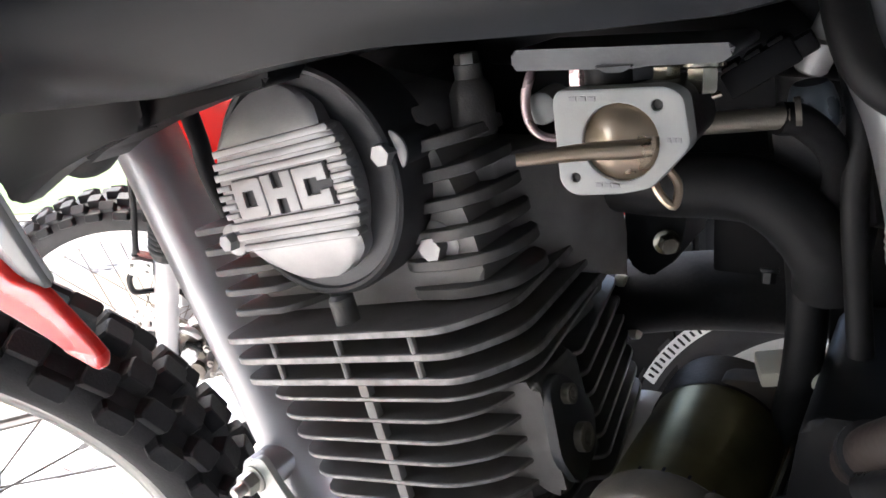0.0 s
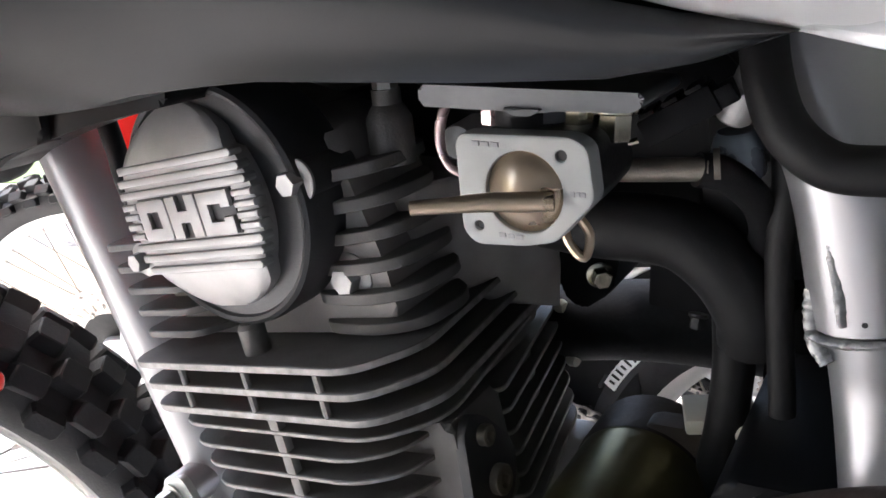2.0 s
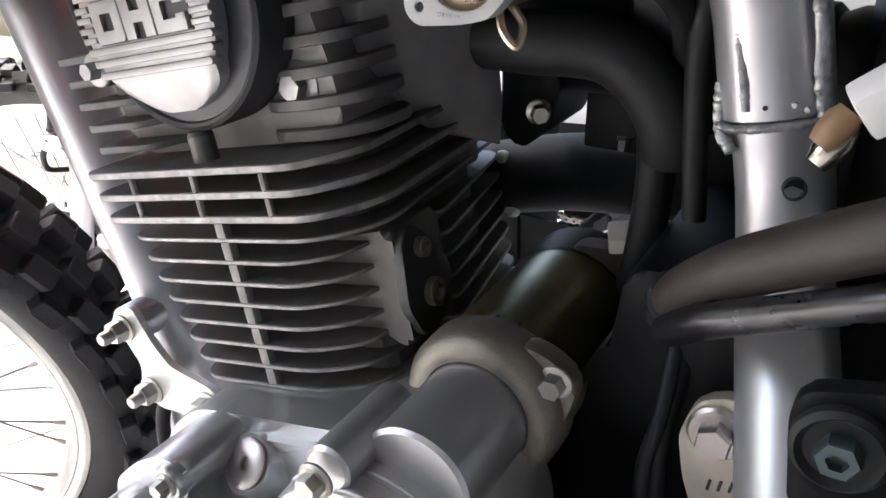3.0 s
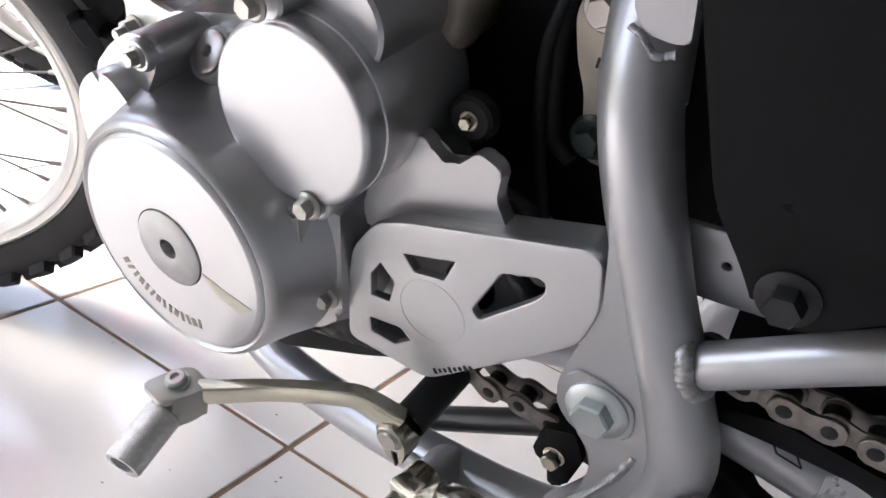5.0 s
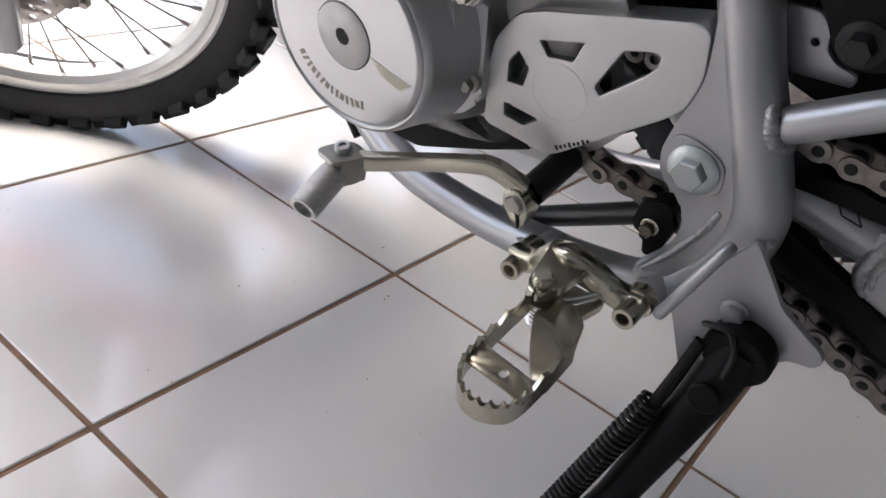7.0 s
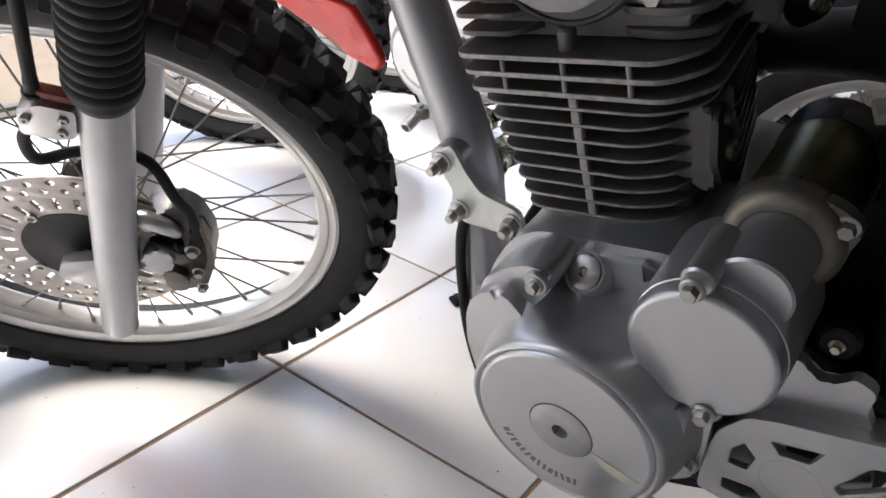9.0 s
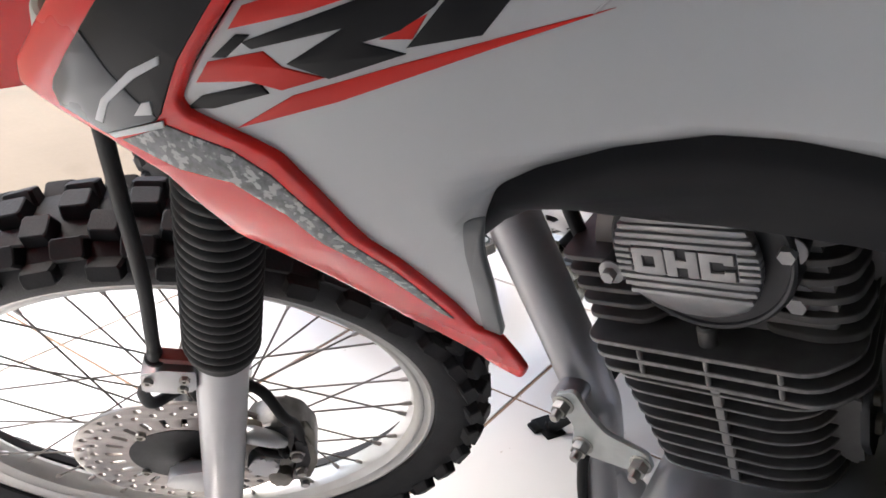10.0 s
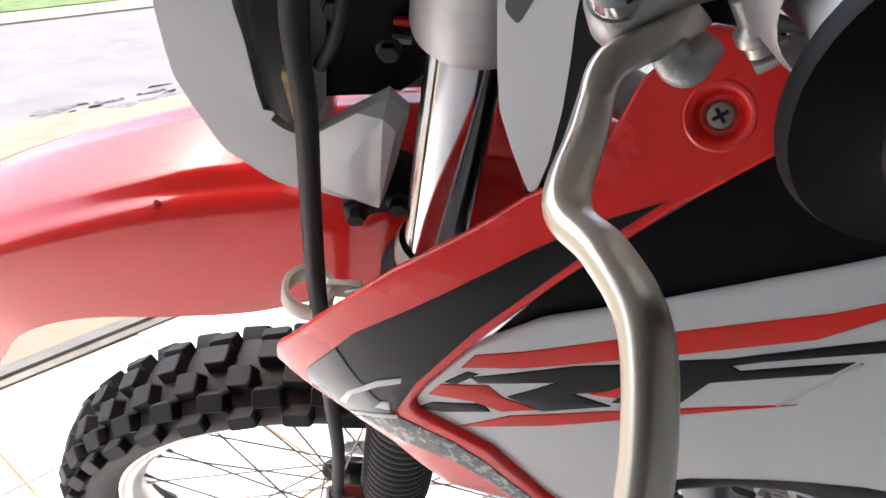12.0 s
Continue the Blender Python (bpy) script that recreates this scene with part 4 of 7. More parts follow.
# tensioner face at the rear left of the cylinder
bm = bmesh.new()
prism(bm, rounded([(0.105, -0.046), (0.144, -0.040), (0.1585, -0.038), (0.1585, -0.097), (0.150, -0.096), (0.140, -0.088), (0.105, -0.084)], 0.006), 0.030, 0.069, 0.004, 3, m=CYL)
part("cylinder_side_boss", bm, M_FIN, cyl, "charcoal cast chain tensioner boss", angle=30)
bm = bmesh.new()
BACK = CYL @ pose(0.1585, 0, 0, 0, 0, 90)
prism(bm, rounded([(0.031, -0.0443), (0.040, -0.0385), (0.050, -0.046), (0.066, -0.066), (0.0655, -0.075), (0.0595, -0.087), (0.042, -0.096), (0.034, -0.092), (0.0265, -0.0752)], 0.005), 0.001, -0.0040, 0.0012, m=BACK)
part("tensioner_cover", bm, M_CAP, cyl, "black tensioner cover plate")
for y, z, r in ((0.0440, -0.0516, 0.0048), (0.0470, -0.0755, 0.0070)):
    bm = bmesh.new()
    sockethead(bm, BACK @ pose(y, -0.004, z) @ aim((0, 0, 0), LEFT), r, 0.0042)
    part("tensioner_bolt", bm, M_STARTER, cyl)

# crankcase
bm = bmesh.new()
prism(bm, rounded([(-0.105, 0.385), (-0.110, 0.45), (-0.100, 0.500), (-0.086, 0.530), (-0.066, 0.549), (0.03, 0.570), (0.075, 0.560), (0.092, 0.520), (0.105, 0.490), (0.17, 0.47), (0.18, 0.44), (0.15, 0.40), (0.06, 0.365), (-0.05, 0.345)], 0.012), -0.055, 0.13, 0.006)
case = part("crankcase", bm, M_CASE, bike, "silver painted crankcase")
# rear of the engine, black in place of the shade under the starter
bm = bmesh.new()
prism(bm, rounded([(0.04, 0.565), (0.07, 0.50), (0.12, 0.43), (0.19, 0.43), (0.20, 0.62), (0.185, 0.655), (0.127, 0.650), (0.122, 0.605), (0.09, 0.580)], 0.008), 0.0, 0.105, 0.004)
part("rear_engine_case", bm, M_BLACK, bike, "rear of the engine, blackened for its shade")
# generator cover: a round dish with an upper ridge
bm = bmesh.new()
GEN = pose(0.0, 0, 0.4605)
lathe(bm, [(0.092, 0.045), (0.092, 0.060), (0.0885, 0.066), (0.0835, 0.080), (0.0765, 0.100), (0.0725, 0.115), (0.0705, 0.124), (0.0690, 0.1275), (0.0665, 0.129), (0.0650, 0.1282), (0.0642, 0.1268), (0.0634, 0.1285), (0.0615, 0.1300), (0.0605, 0.13003), (0.0240, 0.13003), (0.0232, 0.1300)], GEN @ AXLE, 96)
# a valley in the skirt between the ridge and the starter gear cover
for v in bm.verts:
    dx, dz = v.co.x, v.co.z - 0.4605
    ang, depth = math.degrees(math.atan2(dz, dx)), -v.co.y
    w = max(0.0, math.cos(math.radians((ang - 94) * 90 / 32))) if abs(ang - 94) < 32 else 0.0
    cut = 0.022 * math.sqrt(w) * min(1, max(0, (0.118 - depth) / 0.03))
    k = 1 - cut / math.hypot(dx, dz)
    v.co.x, v.co.z = dx * k, 0.4605 + dz * k
gen = part("generator_cover", bm, M_CASE, bike, "round silver generator cover", angle=50)
bm = bmesh.new()
prism(bm, rounded([(-0.080, 0.445), (-0.0885, 0.475), (-0.0890, 0.500), (-0.0850, 0.516), (-0.0760, 0.526), (-0.066, 0.532), (-0.056, 0.530), (-0.0460, 0.521), (-0.0355, 0.507), (-0.0270, 0.487), (-0.05, 0.46)], 0.006), -0.040, -0.106, 0.007, 4)
prism(bm, rounded([(-0.088, 0.50), (-0.082, 0.527), (-0.066, 0.543), (-0.050, 0.5535), (-0.036, 0.5540), (-0.0300, 0.546), (-0.034, 0.536), (-0.05, 0.51)], 0.006), -0.010, -0.094, 0.006, 4)
lathe(bm, [(0.0095, 0.04), (0.0090, 0.096), (0.0078, 0.098), (0, 0.098)], pose(-0.0410, 0, 0.5440) @ AXLE, 24)
part("cover_ridge", bm, M_CASE, gen)
bm = bmesh.new()
prism(bm, rounded([(0.050, 0.475), (0.056, 0.498), (0.0752, 0.5015), (0.0825, 0.498), (0.0825, 0.428), (0.068, 0.412), (0.050, 0.404), (0.040, 0.42), (0.055, 0.44)], 0.006), -0.05, -0.0905, 0.004, 3)
prism(bm, rounded([(0.0453, 0.4956), (0.0700, 0.5030), (0.0716, 0.477), (0.0560, 0.4560), (0.0425, 0.4760)], 0.006), -0.07, -0.1075, 0.006, 4)
part("cover_flange", bm, M_CASE, gen)
bm = bmesh.new()
lathe(bm, [(0.0228, 0.128), (0.0224, 0.1306), (0.0215, 0.1312), (0.0058, 0.1312)], GEN @ AXLE, 56)
lathe(bm, [(0.0058, 0.1312), (0.0055, 0.1305), (0.0055, 0.125), (0, 0.125)], GEN @ AXLE, 6)
part("inspection_plug", bm, M_CAPFACE, gen, "machined alloy plug with a hexagon socket")
bm = bmesh.new()
prism(bm, [(0.022, 0.455), (0.040, 0.4505), (0.0565, 0.4475), (0.048, 0.440), (0.032, 0.4445)], -0.1299, -0.1303)
part("yellow_arrow_mark", bm, material("faded_yellow_paint", (0.52, 0.50, 0.40), 0.5), gen, "faded pale yellow arrow mark")
# illegible embossed word: short bars along an arc
for k in range(14):
    deg = 214 + 5.6 * k
    a = radians(deg)
    bm = bmesh.new()
    m = GEN @ pose(0.0485 * math.cos(a), 0, 0.0485 * math.sin(a), 0, -deg + 270 + (16 if k % 4 == 1 else -10 if k % 4 == 3 else 0), 0)
    w, h = (0.0011, 0.0032) if k % 3 else (0.0017, 0.0026)
    prism(bm, [(-w, -h), (w, -h), (w, h), (-w, h)], -0.1298, -0.1303, m=m)
    part("stamped_mark", bm, M_STARTER, gen)
bm = bmesh.new()
lathe(bm, [(0.0118, -0.001), (0.0118, 0.0014), (0.0105, 0.0022), (0.0036, 0.0022), (0.0030, 0.0016), (0.0028, -0.002), (0, -0.002)], aim((-0.0217, -0.0675, 0.5415), (-0.15, -0.78, 0.60)), 32)
part("timing_plug", bm, M_DISC, gen, "dull alloy timing plug with a socket")
bm = bmesh.new()
lathe(bm, [(0.0162, -0.020), (0.0150, -0.001), (0.0140, 0.0006), (0.0125, 0.0), (0.0125, -0.001), (0, -0.001)], aim((-0.0217, -0.0675, 0.5415), (-0.15, -0.78, 0.60)), 32)
part("plug_boss", bm, M_CASE, gen)
bm = bmesh.new()
prism(bm, rounded([(-0.045, 0.512), (-0.044, 0.546), (0.020, 0.560), (0.034, 0.546), (0.02, 0.52), (-0.02, 0.51)], 0.008), -0.01, -0.060, 0.014, 4)
part("case_top_step", bm, M_CASE, case)
for p, s in (((-0.0410, -0.0975, 0.5440), 0.85), ((0.079, -0.108, 0.509), 1.0), ((0.0757, -0.0935, 0.4409), 0.95), ((0.0559, -0.0905, 0.4131), 0.75), ((0.058, -0.111, 0.600), 1.0)):
    bm = bmesh.new()
    lathe(bm, [(0.0072 * s, 0.0), (0.0072 * s, 0.0010), (0.0060 * s, 0.0020), (0, 0.0020)], aim(p, LEFT), 22)
    hexhead(bm, aim((p[0], p[1] - 0.001, p[2]), LEFT, 20), 0.0084 * s, 0.0060)
    part("case_bolt", bm, M_ZINC, case, "bright zinc hexagon case bolt")

# reduction cover and starter motor
RED = pose(0.0685, 0, 0.5505)
bm = bmesh.new()
lathe(bm, [(0.046, 0.03), (0.0455, 0.085), (0.0450, 0.094), (0.0442, 0.0945), (0.0442, 0.0965), (0.0446, 0.097), (0.0440, 0.1045), (0.0425, 0.1065), (0.041, 0.107), (0.0400, 0.10703), (0.0, 0.10703)], RED @ AXLE, 72)
for x, z in ((0.058, 0.600), (0.079, 0.509)):
    lathe(bm, [(0.0095, 0.06), (0.0095, 0.104), (0.008, 0.1055), (0, 0.1055)], pose(x, 0, z) @ AXLE, 20)
red = part("reduction_cover", bm, M_CASE, bike, "silver round starter gear cover")
STM = pose(0.0822, 0, 0.5905)
bm = bmesh.new()
lathe(bm, [(0, 0.0885), (0.0215, 0.0885), (0.0232, 0.087), (0.0232, 0.04), (0.0245, 0.034)], STM @ AXLE, 56)
starter = part("starter_motor", bm, M_CASE, bike, "starter motor with olive steel body")
bm = bmesh.new()
lathe(bm, [(0.024, 0.041), (0.0285, 0.041), (0.0325, 0.0385), (0.0348, 0.034), (0.0352, 0.026), (0.0352, 0.021), (0.033, 0.018)], STM @ AXLE, 56)
prism(bm, rounded([(0.096, 0.623), (0.110, 0.6195), (0.1215, 0.611), (0.119, 0.600), (0.112, 0.578), (0.09, 0.57)], 0.005), -0.021, -0.031, 0.002)
part("starter_flange", bm, M_STARTER, starter, "dull cast starter flange")
bm = bmesh.new()
lathe(bm, [(0.0328, 0.022), (0.0328, -0.060)], STM @ AXLE, 56)
part("starter_body", bm, M_BRASS, starter, "olive passivated steel starter body")
bm = bmesh.new()
lathe(bm, [(0.0332, -0.056), (0.0338, -0.060), (0.0338, -0.085), (0.028, -0.092), (0, -0.092)], STM @ AXLE, 48)
prism(bm, rounded([(0.082, 0.626), (0.104, 0.628), (0.122, 0.618), (0.126, 0.600), (0.118, 0.585), (0.09, 0.58)], 0.005), 0.058, 0.070, 0.002)
part("starter_end_cap", bm, material("dark_brown_casting", (0.055, 0.045, 0.036), 0.55, 0.4, 0.25, 60, 0.3, 500), starter, "dark brown cast end cap")
for k in range(8):
    a = radians(18 * k + 40)
    bm = bmesh.new()
    box(bm, (0.0012, 0.004, 0.0012), STM @ pose(0.0326 * math.cos(a), -0.0175, 0.0326 * math.sin(a)))
    part("crimp_mark", bm, M_DARK, starter)
bm = bmesh.new()
tube(bm, [(0.1165, -0.020, 0.6035), (0.1185, 0.06, 0.605)], 0.0026, 10)
part("starter_tie_rod", bm, M_GOLD, starter)
bm = bmesh.new()
hexhead(bm, aim((0.1127, -0.031, 0.611), LEFT), 0.0085, 0.006, washer=0.0068)
part("starter_bolt", bm, M_ZINC, starter)

# sprocket cover with four openings, and the plate above it
bm = bmesh.new()
outer = rounded([(0.0835, 0.4110), (0.0834, 0.4527), (0.0870, 0.4730), (0.1000, 0.4935), (0.1178, 0.5015), (0.2065, 0.5275), (0.2130, 0.5243), (0.2158, 0.5001), (0.2109, 0.4797), (0.2009, 0.4684), (0.1393, 0.4131), (0.1319, 0.4088)], 0.005, 4)
h1 = rounded([(0.0963, 0.4462), (0.0958, 0.4622), (0.103, 0.4737), (0.1129, 0.4634), (0.1099, 0.4478)], 0.002, 3)
h2 = rounded([(0.1146, 0.4845), (0.1476, 0.4945), (0.1413, 0.4778), (0.1321, 0.4763), (0.1232, 0.4741)], 0.002, 3)
h3 = rounded([(0.0955, 0.4325), (0.1164, 0.4358), (0.1246, 0.4291), (0.1134, 0.4196), (0.0967, 0.4205)], 0.002, 3)
h4 = rounded([(0.1692, 0.4992), (0.1881, 0.5055), (0.1926, 0.5035), (0.1927, 0.4963), (0.1878, 0.4896), (0.1611, 0.4632), (0.1553, 0.4691)], 0.003, 3)
plate(bm, [outer, h1, h2, h3, h4], -0.0790, -0.0850, 0.0014)
spr = part("sprocket_cover", bm, M_CASE, bike, "silver sprocket cover with four openings")
bm = bmesh.new()
o2 = [((x - 0.148) * 0.985 + 0.148, (z - 0.46) * 0.975 + 0.46) for x, z in outer]
prism(bm, o2, -0.080, -0.060, 0.0)
bm.faces.ensure_lookup_table()
bmesh.ops.delete(bm, geom=[f for f in bm.faces if len(f.verts) > 4], context="FACES")
part("cover_wall", bm, M_CASE, spr)
bm = bmesh.new()
lathe(bm, [(0.0196, 0.0846), (0.0194, 0.08515), (0.0187, 0.0852), (0.0184, 0.0846)], pose(0.1348, 0, 0.4553) @ AXLE, 56)
part("cover_boss", bm, M_CASE, spr)
for x in (0.1656, 0.1786):
    bm = bmesh.new()
    lathe(bm, [(0.0022, 0.056), (0.0030, 0.0595), (0.0062, 0.0600), (0.0066, 0.0590), (0.0066, 0.050)], pose(x, 0, 0.4845) @ AXLE, 20)
    part("chain_roller", bm, M_DISC, spr, "steel chain rollers inside the cover")
for k in range(8):
    bm = bmesh.new()
    box(bm, (0.0016, 0.0006, 0.0022 if k % 3 else 0.0034), pose(0.1395 + 0.0029 * k, -0.0852, 0.4170 + 0.0021 * k, 0, -35, 0))
    part("stamped_mark", bm, M_DARK, spr)
bm = bmesh.new()
prism(bm, rounded([(0.079, 0.480), (0.086, 0.5062), (0.0979, 0.5226), (0.1121, 0.5417), (0.1175, 0.5422), (0.1225, 0.5345), (0.1329, 0.5325), (0.1404, 0.5397), (0.1450, 0.5448), (0.1579, 0.5396), (0.1561, 0.5241), (0.1640, 0.5100), (0.1014, 0.4800)], 0.004), -0.062, -0.071, 0.0012, 2)
part("clutch_cover_plate", bm, M_CASE, case, "silver clutch arm cover plate")
bm = bmesh.new()
lathe(bm, [(0.0120, 0.0), (0.0115, 0.006), (0.0095, 0.0075), (0, 0.0075)], aim((0.1296, -0.046, 0.5477), LEFT), 24)
part("clutch_arm_boss", bm, M_DARK, case, "dark clutch arm boss")
bm = bmesh.new()
hexhead(bm, aim((0.1296, -0.0535, 0.5477), LEFT, 15), 0.0055, 0.004, washer=0.005)
part("clutch_arm_bolt", bm, M_GOLD, case)
bm = bmesh.new()
lathe(bm, [(0.045, 0.04), (0.045, 0.046), (0.03, 0.047), (0.015, 0.055), (0, 0.055)], pose(0.139, 0, 0.455) @ AXLE, 40)
part("drive_sprocket", bm, M_DARK, bike, "dark drive sprocket behind the cover")
bm = bmesh.new()
prism(bm, rounded([(-0.07, 0.335), (0.0, 0.33), (0.07, 0.362), (0.11, 0.383), (0.10, 0.40), (0.0, 0.37)], 0.008), -0.055, 0.08, 0.006)
part("sump", bm, M_BLACK, bike, "dark lower crankcase")


# ---- frame plates, foot controls, stand, chain, swingarm, side cover ----
def weld(name, pts, r, parent=None):
    """A lumpy weld bead."""
    rnd = random.Random(len(name) + int(1e4 * abs(pts[0][0])))
    path = smooth_path(pts, 8)
    bm = bmesh.new()
    tube(bm, path, [r * rnd.uniform(0.86, 1.14) for _ in path], 8, 3, flat=0.7)
    return part(name, bm, M_WELD, parent or cradle, "lumpy silver painted weld bead", angle=60)


pipe("frame_upright", [(0.118, 0.040, 0.86), (0.143, 0.028, 0.79), (0.1575, 0.022, 0.757), (0.1685, 0.0195, 0.713)], 0.0190, "silver painted upper frame tube", seg=32)
up = pipe("frame_lower_upright", [(0.1685, 0.0195, 0.716), (0.1758, 0.0180, 0.684), (0.186, 0.000, 0.638), (0.202, -0.036, 0.575)], 0.0168, "silver painted frame tube with a drilled hole", seg=32)
weld("frame_weld", [(0.1515, 0.010, 0.708), (0.157, 0.0045, 0.7085), (0.1645, 0.0015, 0.7105), (0.173, 0.0015, 0.7125), (0.181, 0.0050, 0.714), (0.186, 0.011, 0.716)], 0.0024, up)
weld("frame_weld", [(0.1545, 0.0055, 0.742), (0.1562, 0.0040, 0.7346), (0.1590, 0.0025, 0.7254), (0.1608, 0.0018, 0.7158)], 0.0021, up)
weld("frame_weld", [(0.1500, 0.0130, 0.722), (0.1508, 0.0110, 0.714), (0.1525, 0.0095, 0.706), (0.1575, 0.0060, 0.700)], 0.0026, up)
weld("frame_weld", [(0.1735, 0.0090, 0.775), (0.1750, 0.0075, 0.7595), (0.1778, 0.0062, 0.7500), (0.1806, 0.0058, 0.7380), (0.1820, 0.0062, 0.7275), (0.1847, 0.0080, 0.7166)], 0.0030, up)
for x, z in ((0.1668, 0.7180), (0.1755, 0.7200), (0.1795, 0.7190)):
    bm = bmesh.new()
    lathe(bm, [(0, 0.0008), (0.0009, 0.0006), (0.0012, -0.001)], aim((x, 0.0012, z), LEFT), 8)
    part("weld_spatter", bm, M_DARK if x < 0.17 else M_WELD, up)
bm = bmesh.new()
lathe(bm, [(0.0040, -0.002), (0.0040, 0.0006), (0.0036, 0.0008), (0.0034, -0.002), (0, -0.002)], aim((0.1803, 0.0014, 0.6918), (0.3, -1, 0.05)), 18)
part("frame_hole", bm, M_DARK, up, "small drilled hole")

PIV = [(0.2095, 0.561), (0.2114, 0.5498), (0.2150, 0.5286), (0.2171, 0.5034), (0.2155, 0.490), (0.2098, 0.4726), (0.2045, 0.4485), (0.208, 0.430), (0.224, 0.4218), (0.2298, 0.4038), (0.2272, 0.3835), (0.2166, 0.3657), (0.206, 0.350), (0.23, 0.335), (0.262, 0.38), (0.264, 0.43), (0.243, 0.49), (0.2165, 0.562)]
bm = bmesh.new()
prism(bm, rounded(PIV, 0.006), -0.072, -0.0830, 0.0015)
pivot = part("pivot_plate", bm, M_FRAME, bike, "silver pressed swingarm pivot plate")
bm = bmesh.new()
prism(bm, rounded([(0.2055, 0.448), (0.2115, 0.464), (0.228, 0.463), (0.243, 0.456), (0.245, 0.436), (0.226, 0.4235), (0.210, 0.431)], 0.006), -0.078, -0.0845, 0.0012)
part("pivot_boss", bm, M_FRAME, pivot)
bm = bmesh.new()
lathe(bm, [(0, 0), (0.0155, 0), (0.0155, 0.0015), (0.0145, 0.0022), (0.0112, 0.0036), (0, 0.0036)], aim((0.2265, -0.0845, 0.4455), LEFT), 40)
hexhead(bm, aim((0.2265, -0.0878, 0.4455), LEFT, 8), 0.0172, 0.0068)
lathe(bm, [(0.0066, 0.0064), (0.0070, 0.0068), (0.0072, 0.0068), (0.0060, 0.0056), (0, 0.0056)], aim((0.2265, -0.0878, 0.4455), LEFT), 24)
part("pivot_bolt", bm, M_BLUEZINC, pivot, "bright flanged swingarm pivot bolt")
weld("stay_weld", [(0.2520, -0.074, 0.4985), (0.2555, -0.0835, 0.4955), (0.2590, -0.0865, 0.4870), (0.2640, -0.0835, 0.4790), (0.2675, -0.074, 0.4755)], 0.0040)
weld("peg_weld", [(0.1076, -0.058, 0.2965), (0.1180, -0.064, 0.3035), (0.1270, -0.067, 0.3045), (0.1375, -0.067, 0.3000)], 0.0030)
weld("peg_weld", [(0.2146, -0.080, 0.3560), (0.2260, -0.083, 0.3740), (0.2360, -0.084, 0.3930), (0.2430, -0.083, 0.4080), (0.2485, -0.081, 0.4244)], 0.0034)
weld("bracket_weld", [(0.258, -0.088, 0.368), (0.268, -0.0885, 0.385), (0.2765, -0.088, 0.404), (0.2810, -0.085, 0.424)], 0.0036)

bm = bmesh.new()
plate(bm, [rounded([(0.243, 0.349), (0.2613, 0.3008), (0.2691, 0.3017), (0.296, 0.330), (0.3165, 0.3563), (0.33, 0.36), (0.333, 0.367), (0.3288, 0.3725), (0.3007, 0.389), (0.2925, 0.401), (0.275, 0.4245), (0.258, 0.392)], 0.004), circle(0.262, 0.334, 0.0018, 12)], -0.0885, -0.0935, 0.001)
bracket = part("stand_bracket", bm, M_FRAME, bike, "silver plate bracket for the side stand")
bm = bmesh.new()
tube(bm, [(0.2425, -0.1150, 0.3610), (0.2445, -0.1165, 0.3668), (0.2535, -0.111, 0.392), (0.2624, -0.1045, 0.4166), (0.2640, -0.098, 0.4180)], 0.0040, 12)
part("gusset_rod", bm, M_FRAME, bracket)
bm = bmesh.new()
hexhead(bm, aim((0.279, -0.0935, 0.371), LEFT), 0.012, 0.005, washer=0.009)
part("stand_pivot_bolt", bm, M_FRAME, bracket)

# black mud flap in front of the rear wheel
bm = bmesh.new()
prism(bm, rounded([(0.262, 0.395), (0.262, 0.545), (0.34, 0.56), (0.50, 0.55), (0.52, 0.33), (0.44, 0.318), (0.345, 0.362), (0.30, 0.378)], 0.01), 0.0, 0.006, 0.002)
part("mud_flap", bm, M_BLACK, bike, "matt black plastic mud flap before the rear wheel")
bm = bmesh.new()
prism(bm, rounded([(0.262, 0.405), (0.274, 0.408), (0.296, 0.3955), (0.321, 0.3640), (0.3724, 0.345), (0.50, 0.30), (0.50, 0.285), (0.365, 0.330), (0.292, 0.338), (0.262, 0.36)], 0.004), -0.028, -0.034, 0.001)
tube(bm, [(0.262, -0.040, 0.400), (0.33, -0.044, 0.374), (0.42, -0.046, 0.336), (0.54, -0.046, 0.30)], 0.0075, 12, flat=1.6, power=4.0)
part("lower_chain_rail", bm, M_BLACK, bike, "black plastic chain rail under the swingarm")

# side stand with its return spring
bm = bmesh.new()
tube(bm, [(0.291, -0.098, 0.355), (0.284, -0.112, 0.308), (0.270, -0.142, 0.245), (0.258, -0.168, 0.205), (0.225, -0.195, 0.140), (0.168, -0.2135, 0.068)], [0.017, 0.0165, 0.014, 0.013, 0.0115, 0.0105], 18, 6, flat=0.8)
stand = part("side_stand", bm, M_BLACK, bike, "black painted side stand leg")
bm = bmesh.new()
box(bm, (0.055, 0.040, 0.006), pose(0.160, -0.2140, 0.0650, -16, 0, -20), 0.002)
box(bm, (0.026, 0.018, 0.008), pose(0.145, -0.2330, 0.0730, -16, 0, -20), 0.003)
lathe(bm, [(0.0125, -0.001), (0.0150, 0.001), (0.0150, 0.004), (0.0115, 0.007), (0.0110, 0.014)], aim((0.166, -0.2135, 0.0660), (0.62, 0.2, 0.78)), 20)
part("stand_foot", bm, M_BLACK, stand)
bm = bmesh.new()
lathe(bm, [(0.0205, -0.008), (0.0215, -0.004), (0.0215, 0.006), (0.0195, 0.009), (0, 0.010)], aim((0.2915, -0.100, 0.350), LEFT), 32)
part("stand_head", bm, M_BLACK, stand, "round black head of the stand")
bm = bmesh.new()
